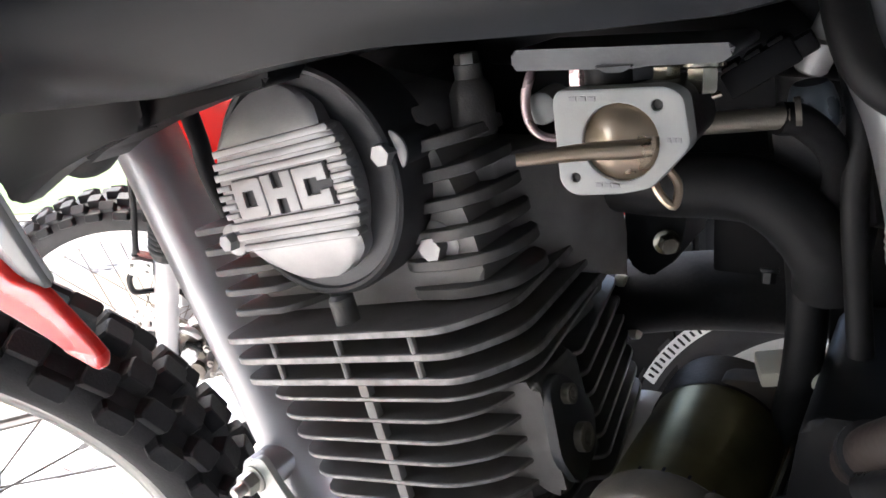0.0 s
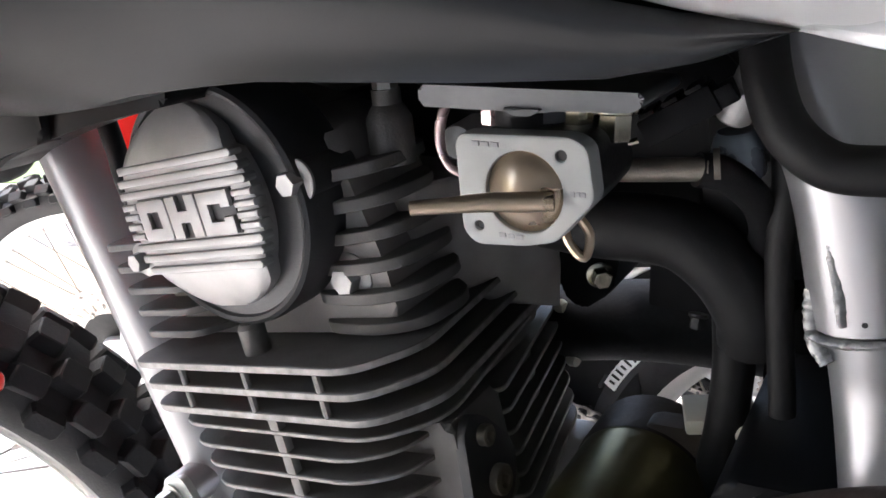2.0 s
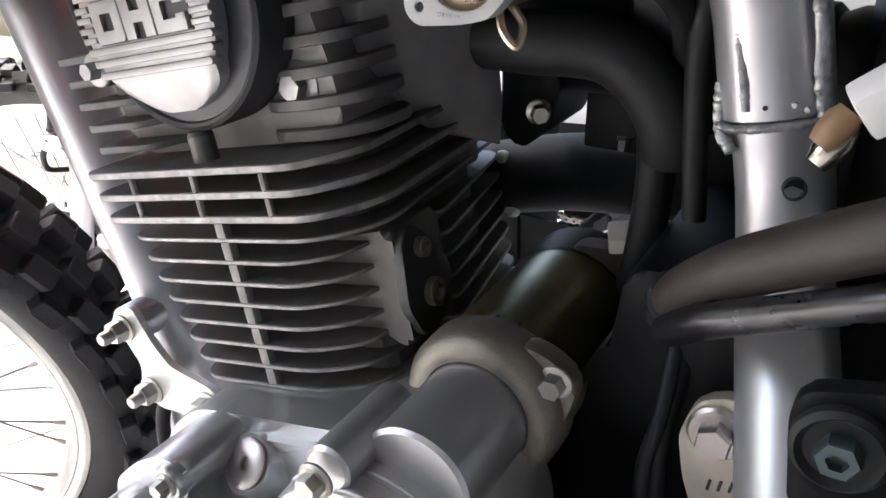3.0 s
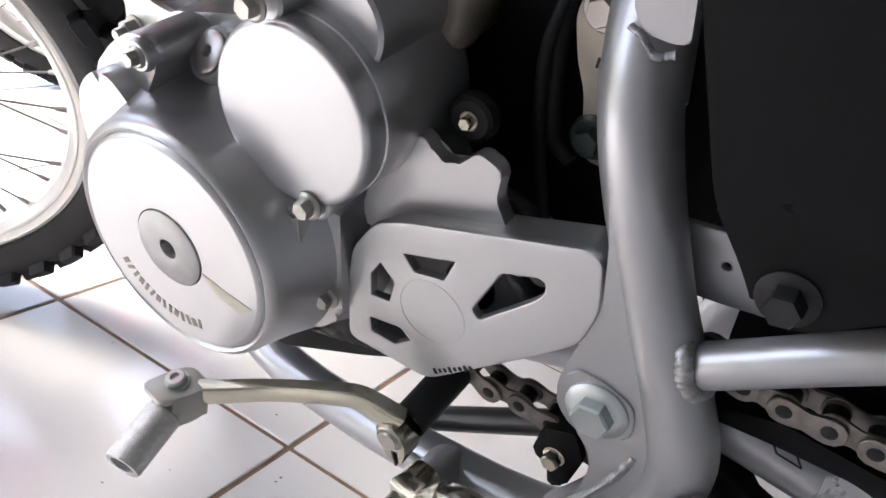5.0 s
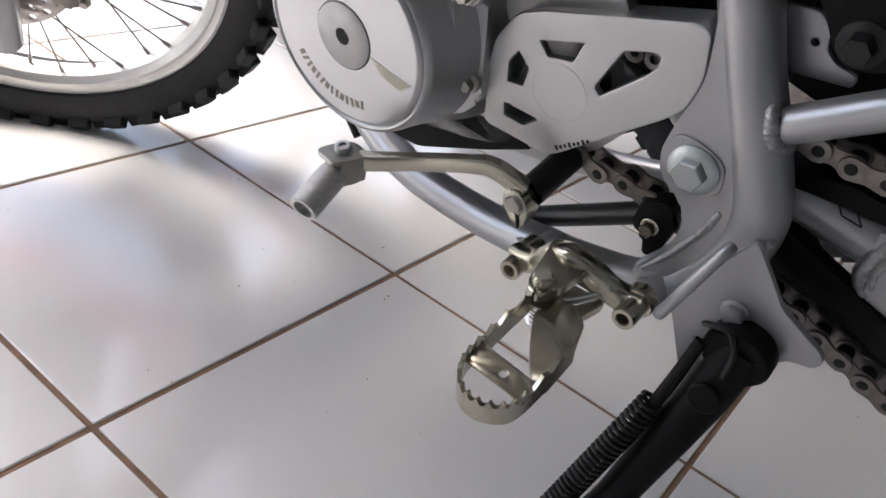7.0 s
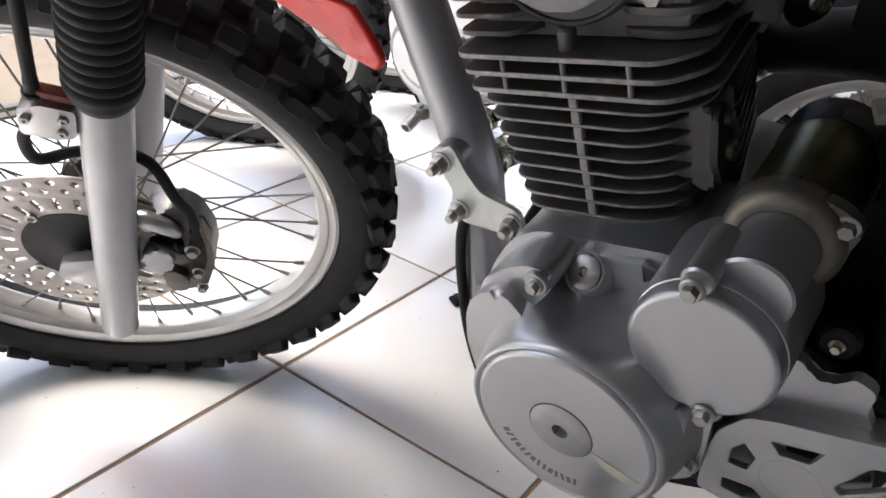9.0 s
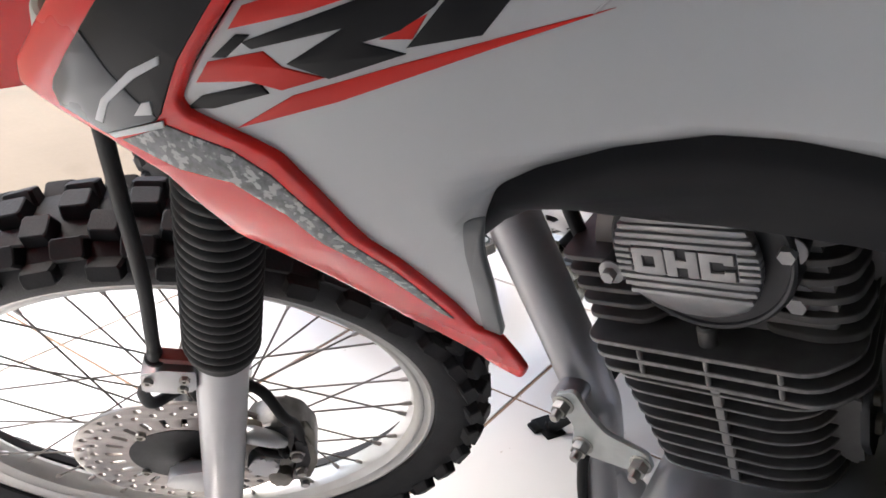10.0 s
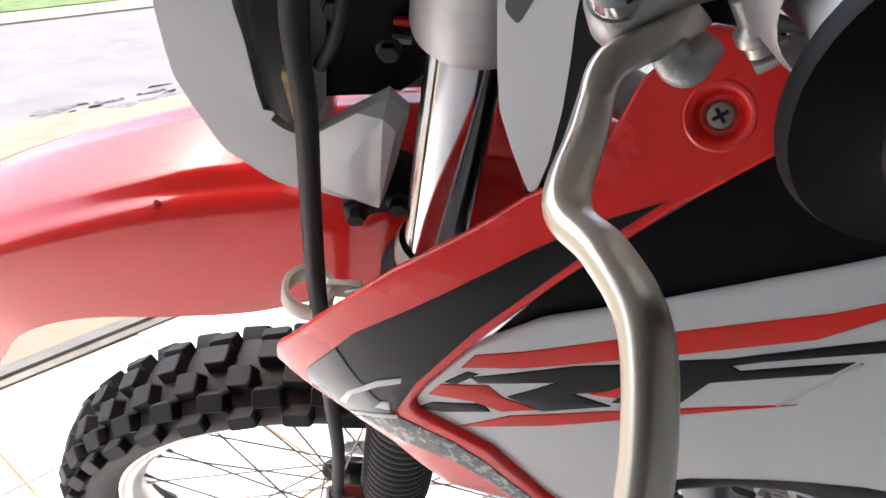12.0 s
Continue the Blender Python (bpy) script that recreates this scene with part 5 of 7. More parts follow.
lathe(bm, [(0.0105, 0), (0.0105, 0.0022), (0.0095, 0.0032), (0, 0.0032)], aim((0.287, -0.1215, 0.322), (0.1, -1, 0.25)), 28)
part("stand_rivet", bm, M_BLACK, stand)
bm = bmesh.new()
tube(bm, [(0.2700, -0.108, 0.350), (0.2640, -0.122, 0.310), (0.2510, -0.150, 0.250)], [0.0045, 0.005, 0.0045], 10, flat=0.7)
part("stand_edge", bm, M_BLACK, stand)
bm = bmesh.new()
pts, n = [], 26
a, b = Vector((0.260, -0.125, 0.297)), Vector((0.232, -0.185, 0.205))
d = (b - a).normalized()
u = d.orthogonal().normalized()
w = d.cross(u)
for k in range(n * 10 + 1):
    t = k / (n * 10)
    ang = 2 * math.pi * n * t
    pts.append(a + (b - a) * t + (u * math.cos(ang) + w * math.sin(ang)) * 0.0082)
tube(bm, pts, 0.0017, 6, 1)
part("stand_spring", bm, M_DARK, stand, "black coil return spring", angle=80)
bm = bmesh.new()
tube(bm, [(0.2675, -0.105, 0.362), (0.273, -0.112, 0.371), (0.284, -0.112, 0.372), (0.291, -0.115, 0.36), (0.291, -0.118, 0.342)], 0.0020, 8)
part("stand_hook", bm, M_DARK, stand)

# footrest
FLAT = Matrix(((1, 0, 0, 0), (0, 0, 1, 0), (0, 1, 0, 0), (0, 0, 0, 1)))
bm = bmesh.new()
tube(bm, [(0.1330, -0.1000, 0.3275), (0.1410, -0.1040, 0.3320), (0.1530, -0.1070, 0.3400), (0.1660, -0.1130, 0.3590), (0.1790, -0.1160, 0.3660), (0.1930, -0.1140, 0.3620), (0.2060, -0.1090, 0.3520), (0.2170, -0.1060, 0.3480), (0.2290, -0.1050, 0.3485)], [0.0085, 0.0078, 0.0068, 0.0075, 0.0090, 0.0085, 0.0075, 0.0078, 0.0090], 16, 6, flat=1.15, power=3.5)
prism(bm, rounded([(0.162, -0.108), (0.167, -0.134), (0.1695, -0.150), (0.175, -0.1595), (0.183, -0.1585), (0.189, -0.146), (0.196, -0.108)], 0.005), 0.3625, 0.3705, 0.0018, 3, m=FLAT)
prism(bm, rounded([(0.168, -0.108), (0.174, -0.140), (0.178, -0.156), (0.188, -0.156), (0.196, -0.142), (0.206, -0.106)], 0.005), 0.3300, 0.3365, 0.0018, 3, m=FLAT)
peg = part("footrest_bracket", bm, M_GOLD, bike, "yellow zinc plated footrest bracket", angle=45)
for p in ((0.1366, -0.098, 0.3265), (0.225, -0.105, 0.349)):
    bm = bmesh.new()
    sockethead(bm, aim(p, (0.0, -1, 0.08)), 0.0080, 0.0205)
    lathe(bm, [(0.0108, -0.014), (0.0108, 0.0005), (0.0100, 0.0018), (0, 0.0018)], aim(p, (0.0, -1, 0.08)), 24)
    part("footrest_screw", bm, M_GOLD, peg, "socket head screw")
for p, q in (((0.1375, -0.058, 0.3010), (0.1366, -0.093, 0.3255)), ((0.2270, -0.072, 0.3435), (0.2250, -0.098, 0.3485))):
    bm = bmesh.new()
    d = (Vector(q) - Vector(p)).length
    lathe(bm, [(0.0170, 0), (0.0140, d * 0.35), (0.0118, d * 0.6), (0.0112, d), (0, d)], aim(p, Vector(q) - Vector(p)), 24)
    part("footrest_boss", bm, M_FRAME, cradle, "silver painted boss welded to the frame tube")
bm = bmesh.new()
lathe(bm, [(0, 0.0080), (0.0050, 0.0078), (0.0066, 0.0058), (0.0068, 0.0020), (0.0088, 0.0016), (0.0088, 0.0), (0.0045, 0.0), (0.0045, -0.042), (0.0062, -0.042), (0.0062, -0.045), (0, -0.045)], aim((0.1790, -0.1490, 0.3705), (-0.10, 0, 1)), 22)
part("footrest_pin", bm, M_GOLD, peg, "plated pivot pin")
bm = bmesh.new()
pts = []
for k in range(6 * 14 + 1):
    t = k / 84
    pts.append((0.1800 + 0.003 * t + 0.0104 * math.cos(2 * math.pi * 6 * t), -0.1475 + 0.0104 * math.sin(2 * math.pi * 6 * t), 0.3600 - 0.0215 * t))
tube(bm, pts, 0.0019, 8, 1)
tube(bm, [(0.189, -0.1445, 0.3590), (0.197, -0.134, 0.3580), (0.204, -0.122, 0.3570)], 0.0013, 8)
tube(bm, [(0.190, -0.1460, 0.3545), (0.198, -0.135, 0.3545), (0.205, -0.123, 0.3540)], 0.0013, 8)
part("footrest_spring", bm, M_CHROME, peg, "coiled steel return spring", angle=80)


def strip(bm, path, top, low, thick, ctr, teeth=0):
    """A steel band on edge along path; with teeth its upper edge is cut into points."""
    rings = []
    for k, q in enumerate(path):
        inn = ctr - q
        inn.z = 0
        inn = inn.normalized() * thick
        cut = (0.0, 0.0036, 0.0050, 0.0036)[k % 4] if teeth else 0.0
        rings.append([bm.verts.new(q + o + Vector((0, 0, h))) for o, h in ((Vector(), top - cut), (inn, top - cut), (inn, low), (Vector(), low))])
    for a, b in zip(rings, rings[1:]):
        for i in range(4):
            j = (i + 1) % 4
            bm.faces.new((a[i], a[j], b[j], b[i]))
    bm.faces.new(rings[0]), bm.faces.new(rings[-1][::-1])


def peg_at(x, y):
    return (x, y, 0.4083 + 0.215 * y)


PEG = [(0.1790, -0.152), (0.1776, -0.1636), (0.1733, -0.1873), (0.1712, -0.2057), (0.1708, -0.2175), (0.1751, -0.2275), (0.184, -0.2343), (0.196, -0.2350), (0.2080, -0.2295), (0.2142, -0.2199), (0.2178, -0.1963), (0.2196, -0.1744)]
bm = bmesh.new()
strip(bm, smooth_path([peg_at(x, y) for x, y in PEG], 7), 0.0012, -0.0190, 0.0030, Vector((0.195, -0.195, 0.36)), 1)
rest = part("footrest", bm, M_GOLD, bike, "toothed yellow zinc steel footrest", angle=25)
bm = bmesh.new()
plate(bm, [[(0.1725, -0.2015), (0.2155, -0.2055), (0.2145, -0.2185), (0.1730, -0.2155)], circle(0.1951, -0.2105, 0.0032, 14)], -0.0015, 0.0015, 0.0005, m=Matrix(((1, 0, 0, 0), (0, 0, 1, 0), (0, 1, 0.215, 0.4015), (0, 0, 0, 1))))
part("footrest_cross_bar", bm, M_GOLD, rest)
bm = bmesh.new()
prism(bm, rounded([(0.2185, -0.1760), (0.2120, -0.1500), (0.1970, -0.1420), (0.1820, -0.1500), (0.1840, -0.1640), (0.1930, -0.1800), (0.2000, -0.1900), (0.2070, -0.1985), (0.2170, -0.2000)], 0.004), -0.0160, -0.0090, 0.0015, 2, m=Matrix(((1, 0, 0, 0), (0, 0, 1, 0), (0, 1, 0.215, 0.4015), (0, 0, 0, 1))))
part("footrest_root", bm, M_GOLD, rest, "solid root of the footrest under its spring")

# gear lever
bm = bmesh.new()
tube(bm, [(0.131, -0.104, 0.390), (0.112, -0.112, 0.402), (0.096, -0.118, 0.4005), (0.062, -0.128, 0.390), (0.034, -0.146, 0.3865), (0.018, -0.154, 0.385)], [0.0054, 0.0050, 0.0046, 0.0046, 0.0050, 0.0054], 12, 6, flat=1.3, power=4.0)
lever = part("gear_lever", bm, M_GOLD, bike, "curved yellow zinc gear lever", angle=40)
bm = bmesh.new()
prism(bm, rounded([(0.1210, 0.390), (0.1285, 0.3935), (0.1370, 0.388), (0.1405, 0.377), (0.1380, 0.364), (0.1310, 0.364), (0.1215, 0.376)], 0.004), -0.097, -0.112, 0.002)
part("lever_clamp", bm, M_GOLD, lever)
bm = bmesh.new()
lathe(bm, [(0, 0.0025), (0.0055, 0.0025), (0.0062, 0.0012), (0.0062, -0.03), (0, -0.03)], aim((0.1300, -0.112, 0.3815), LEFT), 20)
part("gear_shaft", bm, M_ZINC, lever)
bm = bmesh.new()
lathe(bm, [(0.0105, 0), (0.0105, 0.055), (0, 0.055)], aim((0.1325, -0.098, 0.3835), (0.10, 0.95, 0.2)), 20)
part("gear_shaft_seal", bm, M_DARK, lever)
bm = bmesh.new()
for dz in (0.0085, -0.0085):
    prism(bm, rounded([(-0.0100, -0.016), (0.0100, -0.016), (0.0115, 0.004), (0.0085, 0.014), (-0.0085, 0.014), (-0.0115, 0.004)], 0.004), dz - 0.0015, dz + 0.0015, 0.0006, 2, m=pose(0.0212, -0.158, 0.3845, -12, 0, -12) @ FLAT)
box(bm, (0.0035, 0.022, 0.0185), pose(0.0212, -0.158, 0.3845, -12, 0, -12) @ pose(0.0095, 0.001, 0), 0.001)
lathe(bm, [(0.0060, -0.006), (0.0092, -0.004), (0.0092, 0.004), (0.0060, 0.006)], aim((0.0225, -0.170, 0.3830), (0.13, -1, -0.2)), 24)
knuckle = part("toe_knuckle", bm, M_ZINC, lever, "bright zinc folding joint")
bm = bmesh.new()
box(bm, (0.011, 0.018, 0.010), pose(0.0205, -0.157, 0.3845, -12, 0, -12), 0.002)
part("joint_tongue", bm, M_DARK, knuckle, "dark tongue inside the joint")
bm = bmesh.new()
lathe(bm, [(0, 0.0022), (0.0022, 0.0022), (0.0026, 0.0042), (0.0048, 0.0042), (0.0058, 0.003), (0.0060, 0.0), (0.0072, -0.0004), (0.0072, -0.0012), (0, -0.0012)], aim((0.0205, -0.1560, 0.3955), (0, -0.2, 1)), 22)
part("joint_rivet", bm, M_BLUEZINC, knuckle, "bright rivet of the joint")
bm = bmesh.new()
box(bm, (0.0014, 0.0012, 0.014), pose(0.1335, -0.1122, 0.3705, 0, -14, 0))
part("clamp_slot", bm, M_DARK, lever)
bm = bmesh.new()
lathe(bm, [(0.0066, 0.0), (0.0074, 0.0006), (0.0082, 0.0), (0.0082, -0.001)], aim((0.1300, -0.1122, 0.3815), LEFT), 24)
part("clamp_ring", bm, M_ZINC, lever)
bm = bmesh.new()
lathe(bm, [(0.0082, 0.0), (0.0104, 0.002), (0.0104, 0.033), (0.0098, 0.035), (0.0072, 0.035), (0.0068, 0.024), (0, 0.024)], aim((0.0225, -0.168, 0.3832), (0.13, -1, -0.2)), 28)
part("toe_piece", bm, material("knurled_grey_steel", (0.60, 0.595, 0.58), 0.42, 0.75, 0.12, 300, 0.8, 1400), lever, "knurled grey toe piece")

# cross tube under the engine, engine shade put into its colour, and the black chain guide
pipe("lower_cross_tube", [(0.070, -0.024, 0.276), (0.1018, -0.02, 0.2909), (0.1785, -0.02, 0.3401), (0.215, -0.02, 0.363)], 0.0088, "cross tube under the engine, darkened for its shade", material("shade_darkened_paint", (0.05, 0.052, 0.056), 0.4, 0.2, 0.1, 40))
bm = bmesh.new()
prism(bm, rounded([(0.192, 0.369), (0.1957, 0.3907), (0.2139, 0.3981), (0.2211, 0.3797), (0.2151, 0.355), (0.2051, 0.348), (0.2023, 0.3639)], 0.003), -0.05, -0.064, 0.002)
guide = part("chain_guide", bm, M_BLACK, bike, "black plastic chain guide")
bm = bmesh.new()
hexhead(bm, aim((0.2055, -0.064, 0.3745), LEFT), 0.009, 0.006, washer=0.0065)
part("guide_bolt", bm, M_GOLD, guide)

# swingarm
bm = bmesh.new()
prism(bm, rounded([(0.325, 0.436), (0.336, 0.4365), (0.42, 0.405), (0.75, 0.345), (0.75, 0.295), (0.46, 0.318), (0.35, 0.366), (0.327, 0.381)], 0.008), -0.047, -0.006, 0.006, 3)
tube(bm, [(0.240, -0.027, 0.427), (0.275, -0.027, 0.4225), (0.326, -0.027, 0.4150)], [0.0185, 0.0185, 0.0195], 28, 8)
swing = part("swingarm", bm, M_FRAME, bike, "silver box section swingarm")
bm = bmesh.new()
prism(bm, rounded([(0.262, 0.444), (0.300, 0.453), (0.36, 0.446), (0.44, 0.424), (0.44, 0.405), (0.36, 0.431), (0.335, 0.438), (0.300, 0.4385), (0.266, 0.437)], 0.004), -0.0500, -0.002, 0.002)
part("chain_slider", bm, M_BLACK, swing, "black plastic chain slider")
for dx, r in ((0.0, 0.0058), (0.0065, 0.0040)):
    weld("swing_weld", [(0.339 + dx, -0.036, 0.4440), (0.3310 + dx, -0.0430, 0.4270), (0.3262 + dx, -0.0450, 0.4050), (0.3295 + dx, -0.0435, 0.3880), (0.3400 + dx, -0.040, 0.3790)], r, swing)
bm = bmesh.new()
for a, b in (((0.3085, 0.4350), (0.3150, 0.4275)), ((0.3150, 0.4275), (0.3030, 0.4290)), ((0.3030, 0.4290), (0.2985, 0.4345))):
    tube(bm, [(a[0], -0.0420 - 0.4 * (0.4350 - a[1]), a[1]), (b[0], -0.0420 - 0.4 * (0.4350 - b[1]), b[1])], 0.0005, 6)
part("label_outline", bm, M_DARK, swing, "thin black outline of a clear label")


def link_mesh():
    """Two waisted side plates with sunk rivets and a pair of rollers."""
    bm = bmesh.new()
    out = []
    for s in (1, -1):
        for k in range(9):
            a = radians(-118 + 236 * k / 8)
            out.append((s * (0.0095 + 0.0074 * math.cos(a)), s * 0.0074 * math.sin(a)))
    out = [(x, z) for x, z in out[:9]] + [(0.0, 0.0048)] + [(x, z) for x, z in out[9:]] + [(0.0, -0.0048)]
    for y0, y1 in ((-0.0085, -0.0065), (0.0065, 0.0085)):
        prism(bm, out, y0, y1, 0.0004, 1)
    for x in (-0.0095, 0.0095):
        lathe(bm, [(0, -0.0090), (0.0030, -0.0090), (0.0036, -0.0086), (0.0036, 0.0086), (0.0030, 0.0090), (0, 0.0090)], pose(x, 0, 0) @ AXLE, 12, 1)
        lathe(bm, [(0.0052, -0.005), (0.0052, 0.005)], pose(x, 0, 0) @ AXLE, 12, 1)
    return bm


chain = None
RUNS = ([(0.135, 0.405), (0.1517, 0.3926), (0.1715, 0.3905), (0.1907, 0.3885), (0.2082, 0.3835), (0.255, 0.370), (0.303, 0.3565), (0.333, 0.343), (0.3675, 0.3284), (0.45, 0.30), (0.56, 0.27)],
        [(0.14, 0.502), (0.20, 0.482), (0.2952, 0.4685), (0.334, 0.4672), (0.42, 0.45), (0.6, 0.42)])
for run in RUNS:
    path = smooth_path([(x, -0.050, z) for x, z in run], 30)
    acc, i, odd = 0.0, 0, 0
    last = path[0]
    for q in path[1:]:
        acc += (q - last).length
        if acc >= 0.0190:
            acc -= 0.0190
            d = (q - last).normalized()
            m = Matrix.Translation(q) @ pose(0, 0, 0, 0, -math.degrees(math.atan2(d.z, d.x)), 0)
            if odd % 2:
                m = m @ Matrix.Diagonal((1, 0.72, 1, 1))
            if chain is None:
                chain = part("chain_link", link_mesh(), [M_CHAIN, M_DARK], swing, "brownish steel drive chain link", m=m)
            else:
                again("chain_link", chain, m)
            odd += 1
        last = q

# black side cover with its mounting ears
bm = bmesh.new()
COVER = [(0.2135, 0.69), (0.218, 0.704), (0.235, 0.711), (0.30, 0.72), (0.44, 0.71), (0.44, 0.585), (0.318, 0.562), (0.292, 0.541), (0.275, 0.540), (0.266, 0.556), (0.25, 0.578), (0.2387, 0.6126), (0.2265, 0.65)]
prism(bm, rounded(COVER, 0.008), -0.06, -0.098, 0.004, 3)
cover = part("side_cover", bm, M_BLACK, bike, "matt black plastic side cover")
bm = bmesh.new()
prism(bm, rounded([(0.2205, 0.682), (0.2225, 0.695), (0.234, 0.7025), (0.30, 0.711), (0.43, 0.70), (0.43, 0.60), (0.32, 0.585), (0.272, 0.585), (0.250, 0.610), (0.2345, 0.645)], 0.010, 5), -0.09, -0.1075, 0.006, 5)
part("cover_panel", bm, M_BLACK, cover)
bm = bmesh.new()
prism(bm, rounded([(0.199, 0.658), (0.2035, 0.674), (0.217, 0.679), (0.23, 0.66), (0.226, 0.645), (0.204, 0.6435)], 0.004), -0.085, -0.0905, 0.0015)
part("cover_ear", bm, M_BLACK, cover)
bm = bmesh.new()
lathe(bm, [(0.0118, 0), (0.0118, 0.003), (0.0102, 0.0045), (0.0085, 0.0025), (0.0, 0.0025)], aim((0.2095, -0.0905, 0.661), LEFT), 28)
part("cover_grommet", bm, M_RUBBER, cover, "black rubber grommet")
bm = bmesh.new()
prism(bm, rounded([(0.1967, 0.6655), (0.1985, 0.6727), (0.2034, 0.6750), (0.2225, 0.6795), (0.2290, 0.6460), (0.2020, 0.6390), (0.2003, 0.6410)], 0.003), -0.084, -0.0905, 0.0015)
tab = part("cover_tab", bm, M_BLACK, cover, "square black tab of the side cover")
bm = bmesh.new()
prism(bm, rounded([(0.2040, 0.645), (0.2240, 0.648), (0.2265, 0.6225), (0.2205, 0.6215), (0.2110, 0.6225), (0.2055, 0.6300)], 0.002), -0.080, -0.0865, 0.001)
part("cover_mount", bm, M_FRAME, tab, "silver welded mounting plate")
weld("mount_weld", [(0.2055, -0.086, 0.6235), (0.2110, -0.0875, 0.6215), (0.2160, -0.0870, 0.6165), (0.2220, -0.085, 0.6175)], 0.0018)
bm = bmesh.new()
hexhead(bm, aim((0.2095, -0.093, 0.661), LEFT), 0.0098, 0.005, bore=0.0028)
part("cover_bolt", bm, material("dark_blued_steel", (0.07, 0.095, 0.10), 0.35, 0.7), cover, "dark blued bolt")
bm = bmesh.new()
hexhead(bm, aim((0.2825, -0.098, 0.5525), LEFT, 10), 0.012, 0.008, washer=0.011)
part("cover_lower_bolt", bm, M_DARK, cover, "black lower bolt")
bm = bmesh.new()
plate(bm, [rounded([(0.228, 0.5365), (0.2525, 0.5390), (0.2600, 0.5320), (0.2620, 0.5215), (0.2685, 0.5160), (0.2800, 0.5135), (0.2800, 0.5085), (0.2535, 0.5055), (0.232, 0.505)], 0.003), circle(0.2556, 0.5241, 0.0030, 14)], -0.050, -0.054, 0.001)
part("inner_mudguard_plate", bm, M_FRAME, bike, "small silver inner plate with a drilled hole")
bm = bmesh.new()
prism(bm, rounded([(0.222, 0.468), (0.222, 0.600), (0.34, 0.600), (0.34, 0.515), (0.30, 0.470), (0.262, 0.456)], 0.006), 0.010, 0.016, 0.002)
part("inner_guard", bm, M_BLACK, bike, "black plastic guard behind the frame")
bm = bmesh.new()
box(bm, (0.13, 0.10, 0.20), pose(0.255, 0.085, 0.70), 0.02)
part("airbox_snorkel", bm, M_BLACK, bike, "black front of the airbox")
bm = bmesh.new()
box(bm, (0.12, 0.11, 0.17), pose(0.205, 0.085, 0.555), 0.015)
part("battery_box", bm, M_BLACK, bike, "black battery box")
bm = bmesh.new()
box(bm, (0.18, 0.12, 0.26), pose(0.325, 0.05, 0.60), 0.02)
part("airbox", bm, M_BLACK, bike, "black plastic airbox")

# white rear side panel with red stripes
bm = bmesh.new()
prism(bm, rounded([(0.36, 0.735), (0.46, 0.715), (0.58, 0.722), (0.68, 0.80), (0.66, 0.85), (0.42, 0.86), (0.35, 0.82)], 0.012, 4), -0.092, -0.098, 0.002, 2)
rear_panel = part("rear_side_panel", bm, M_WHITE, bike, "white plastic rear side panel with red stripes")
for pts in ([(0.470, 0.722), (0.500, 0.720), (0.545, 0.752), (0.520, 0.756), (0.482, 0.742)], [(0.508, 0.7205), (0.516, 0.7205), (0.560, 0.752), (0.552, 0.753)], [(0.455, 0.735), (0.463, 0.734), (0.500, 0.765), (0.492, 0.768)]):
    bm = bmesh.new()
    prism(bm, pts, -0.0976, -0.0986)
    part("red_stripe", bm, M_STICKER_R, rear_panel)

# cream hanger plate and its two bolts beside the upright
bm = bmesh.new()
prism(bm, rounded([(0.158, 0.595), (0.163, 0.612), (0.178, 0.618), (0.192, 0.60), (0.20, 0.55), (0.195, 0.525), (0.172, 0.527), (0.168, 0.56), (0.162, 0.575)], 0.005), -0.012, -0.018, 0.0015)
M_BOLTDARK = material("greenish_black_bolt", (0.05, 0.065, 0.06), 0.35, 0.7, 0.2, 80)
hang = part("engine_hanger", bm, material("cream_zinc_plate", (0.40, 0.36, 0.30), 0.42, 0.5, 0.15, 60, 0.15, 700), bike, "cream zinc plated engine hanger plate")
for p in ((0.172, -0.018, 0.601), (0.176, -0.018, 0.540)):
    bm = bmesh.new()
    lathe(bm, [(0.0112, 0.0), (0.0112, 0.0015), (0.0100, 0.0028), (0, 0.0028)], aim(p, LEFT), 28)
    hexhead(bm, aim((p[0], p[1] - 0.002, p[2]), LEFT, 25), 0.0122, 0.0075)
    part("hanger_bolt", bm, M_DISC if p[2] > 0.57 else M_BOLTDARK, hang, "large flanged hexagon bolt")
bm = bmesh.new()
for k in range(3):
    box(bm, (0.0012, 0.0006, 0.005), pose(0.172 + 0.004 * k, -0.0182, 0.576 + 0.001 * k, 0, 8, 0))
part("stamped_mark", bm, M_DARK, hang, "small stamped bars")

# engine front mount: three-hole plate with nuts on the downtube
bm = bmesh.new()
plate(bm, [rounded([(-0.1815, 0.5462), (-0.166, 0.5555), (-0.153, 0.535), (-0.14, 0.5215), (-0.106, 0.5165), (-0.1005, 0.502), (-0.112, 0.492), (-0.155, 0.4875), (-0.168, 0.497), (-0.165, 0.515), (-0.179, 0.534)], 0.005)], -0.004, -0.009, 0.0008)
mount = part("engine_mount_plate", bm, material("pale_zinc_plate", (0.6, 0.62, 0.59), 0.4, 0.55, 0.12, 60, 0.1, 700), bike, "pale zinc engine mount plate")
for p, s in (((-0.175, -0.009, 0.5385), 1), ((-0.159, -0.009, 0.499), 1), ((-0.110, -0.009, 0.5045), 1.05)):
    bm = bmesh.new()
    hexhead(bm, aim(p, LEFT, 14), 0.0125 * s, 0.008, washer=0.009, stud=0.0042)
    part("mount_nut", bm, M_ZINC, mount, "nut with a projecting bolt end")
bm = bmesh.new()
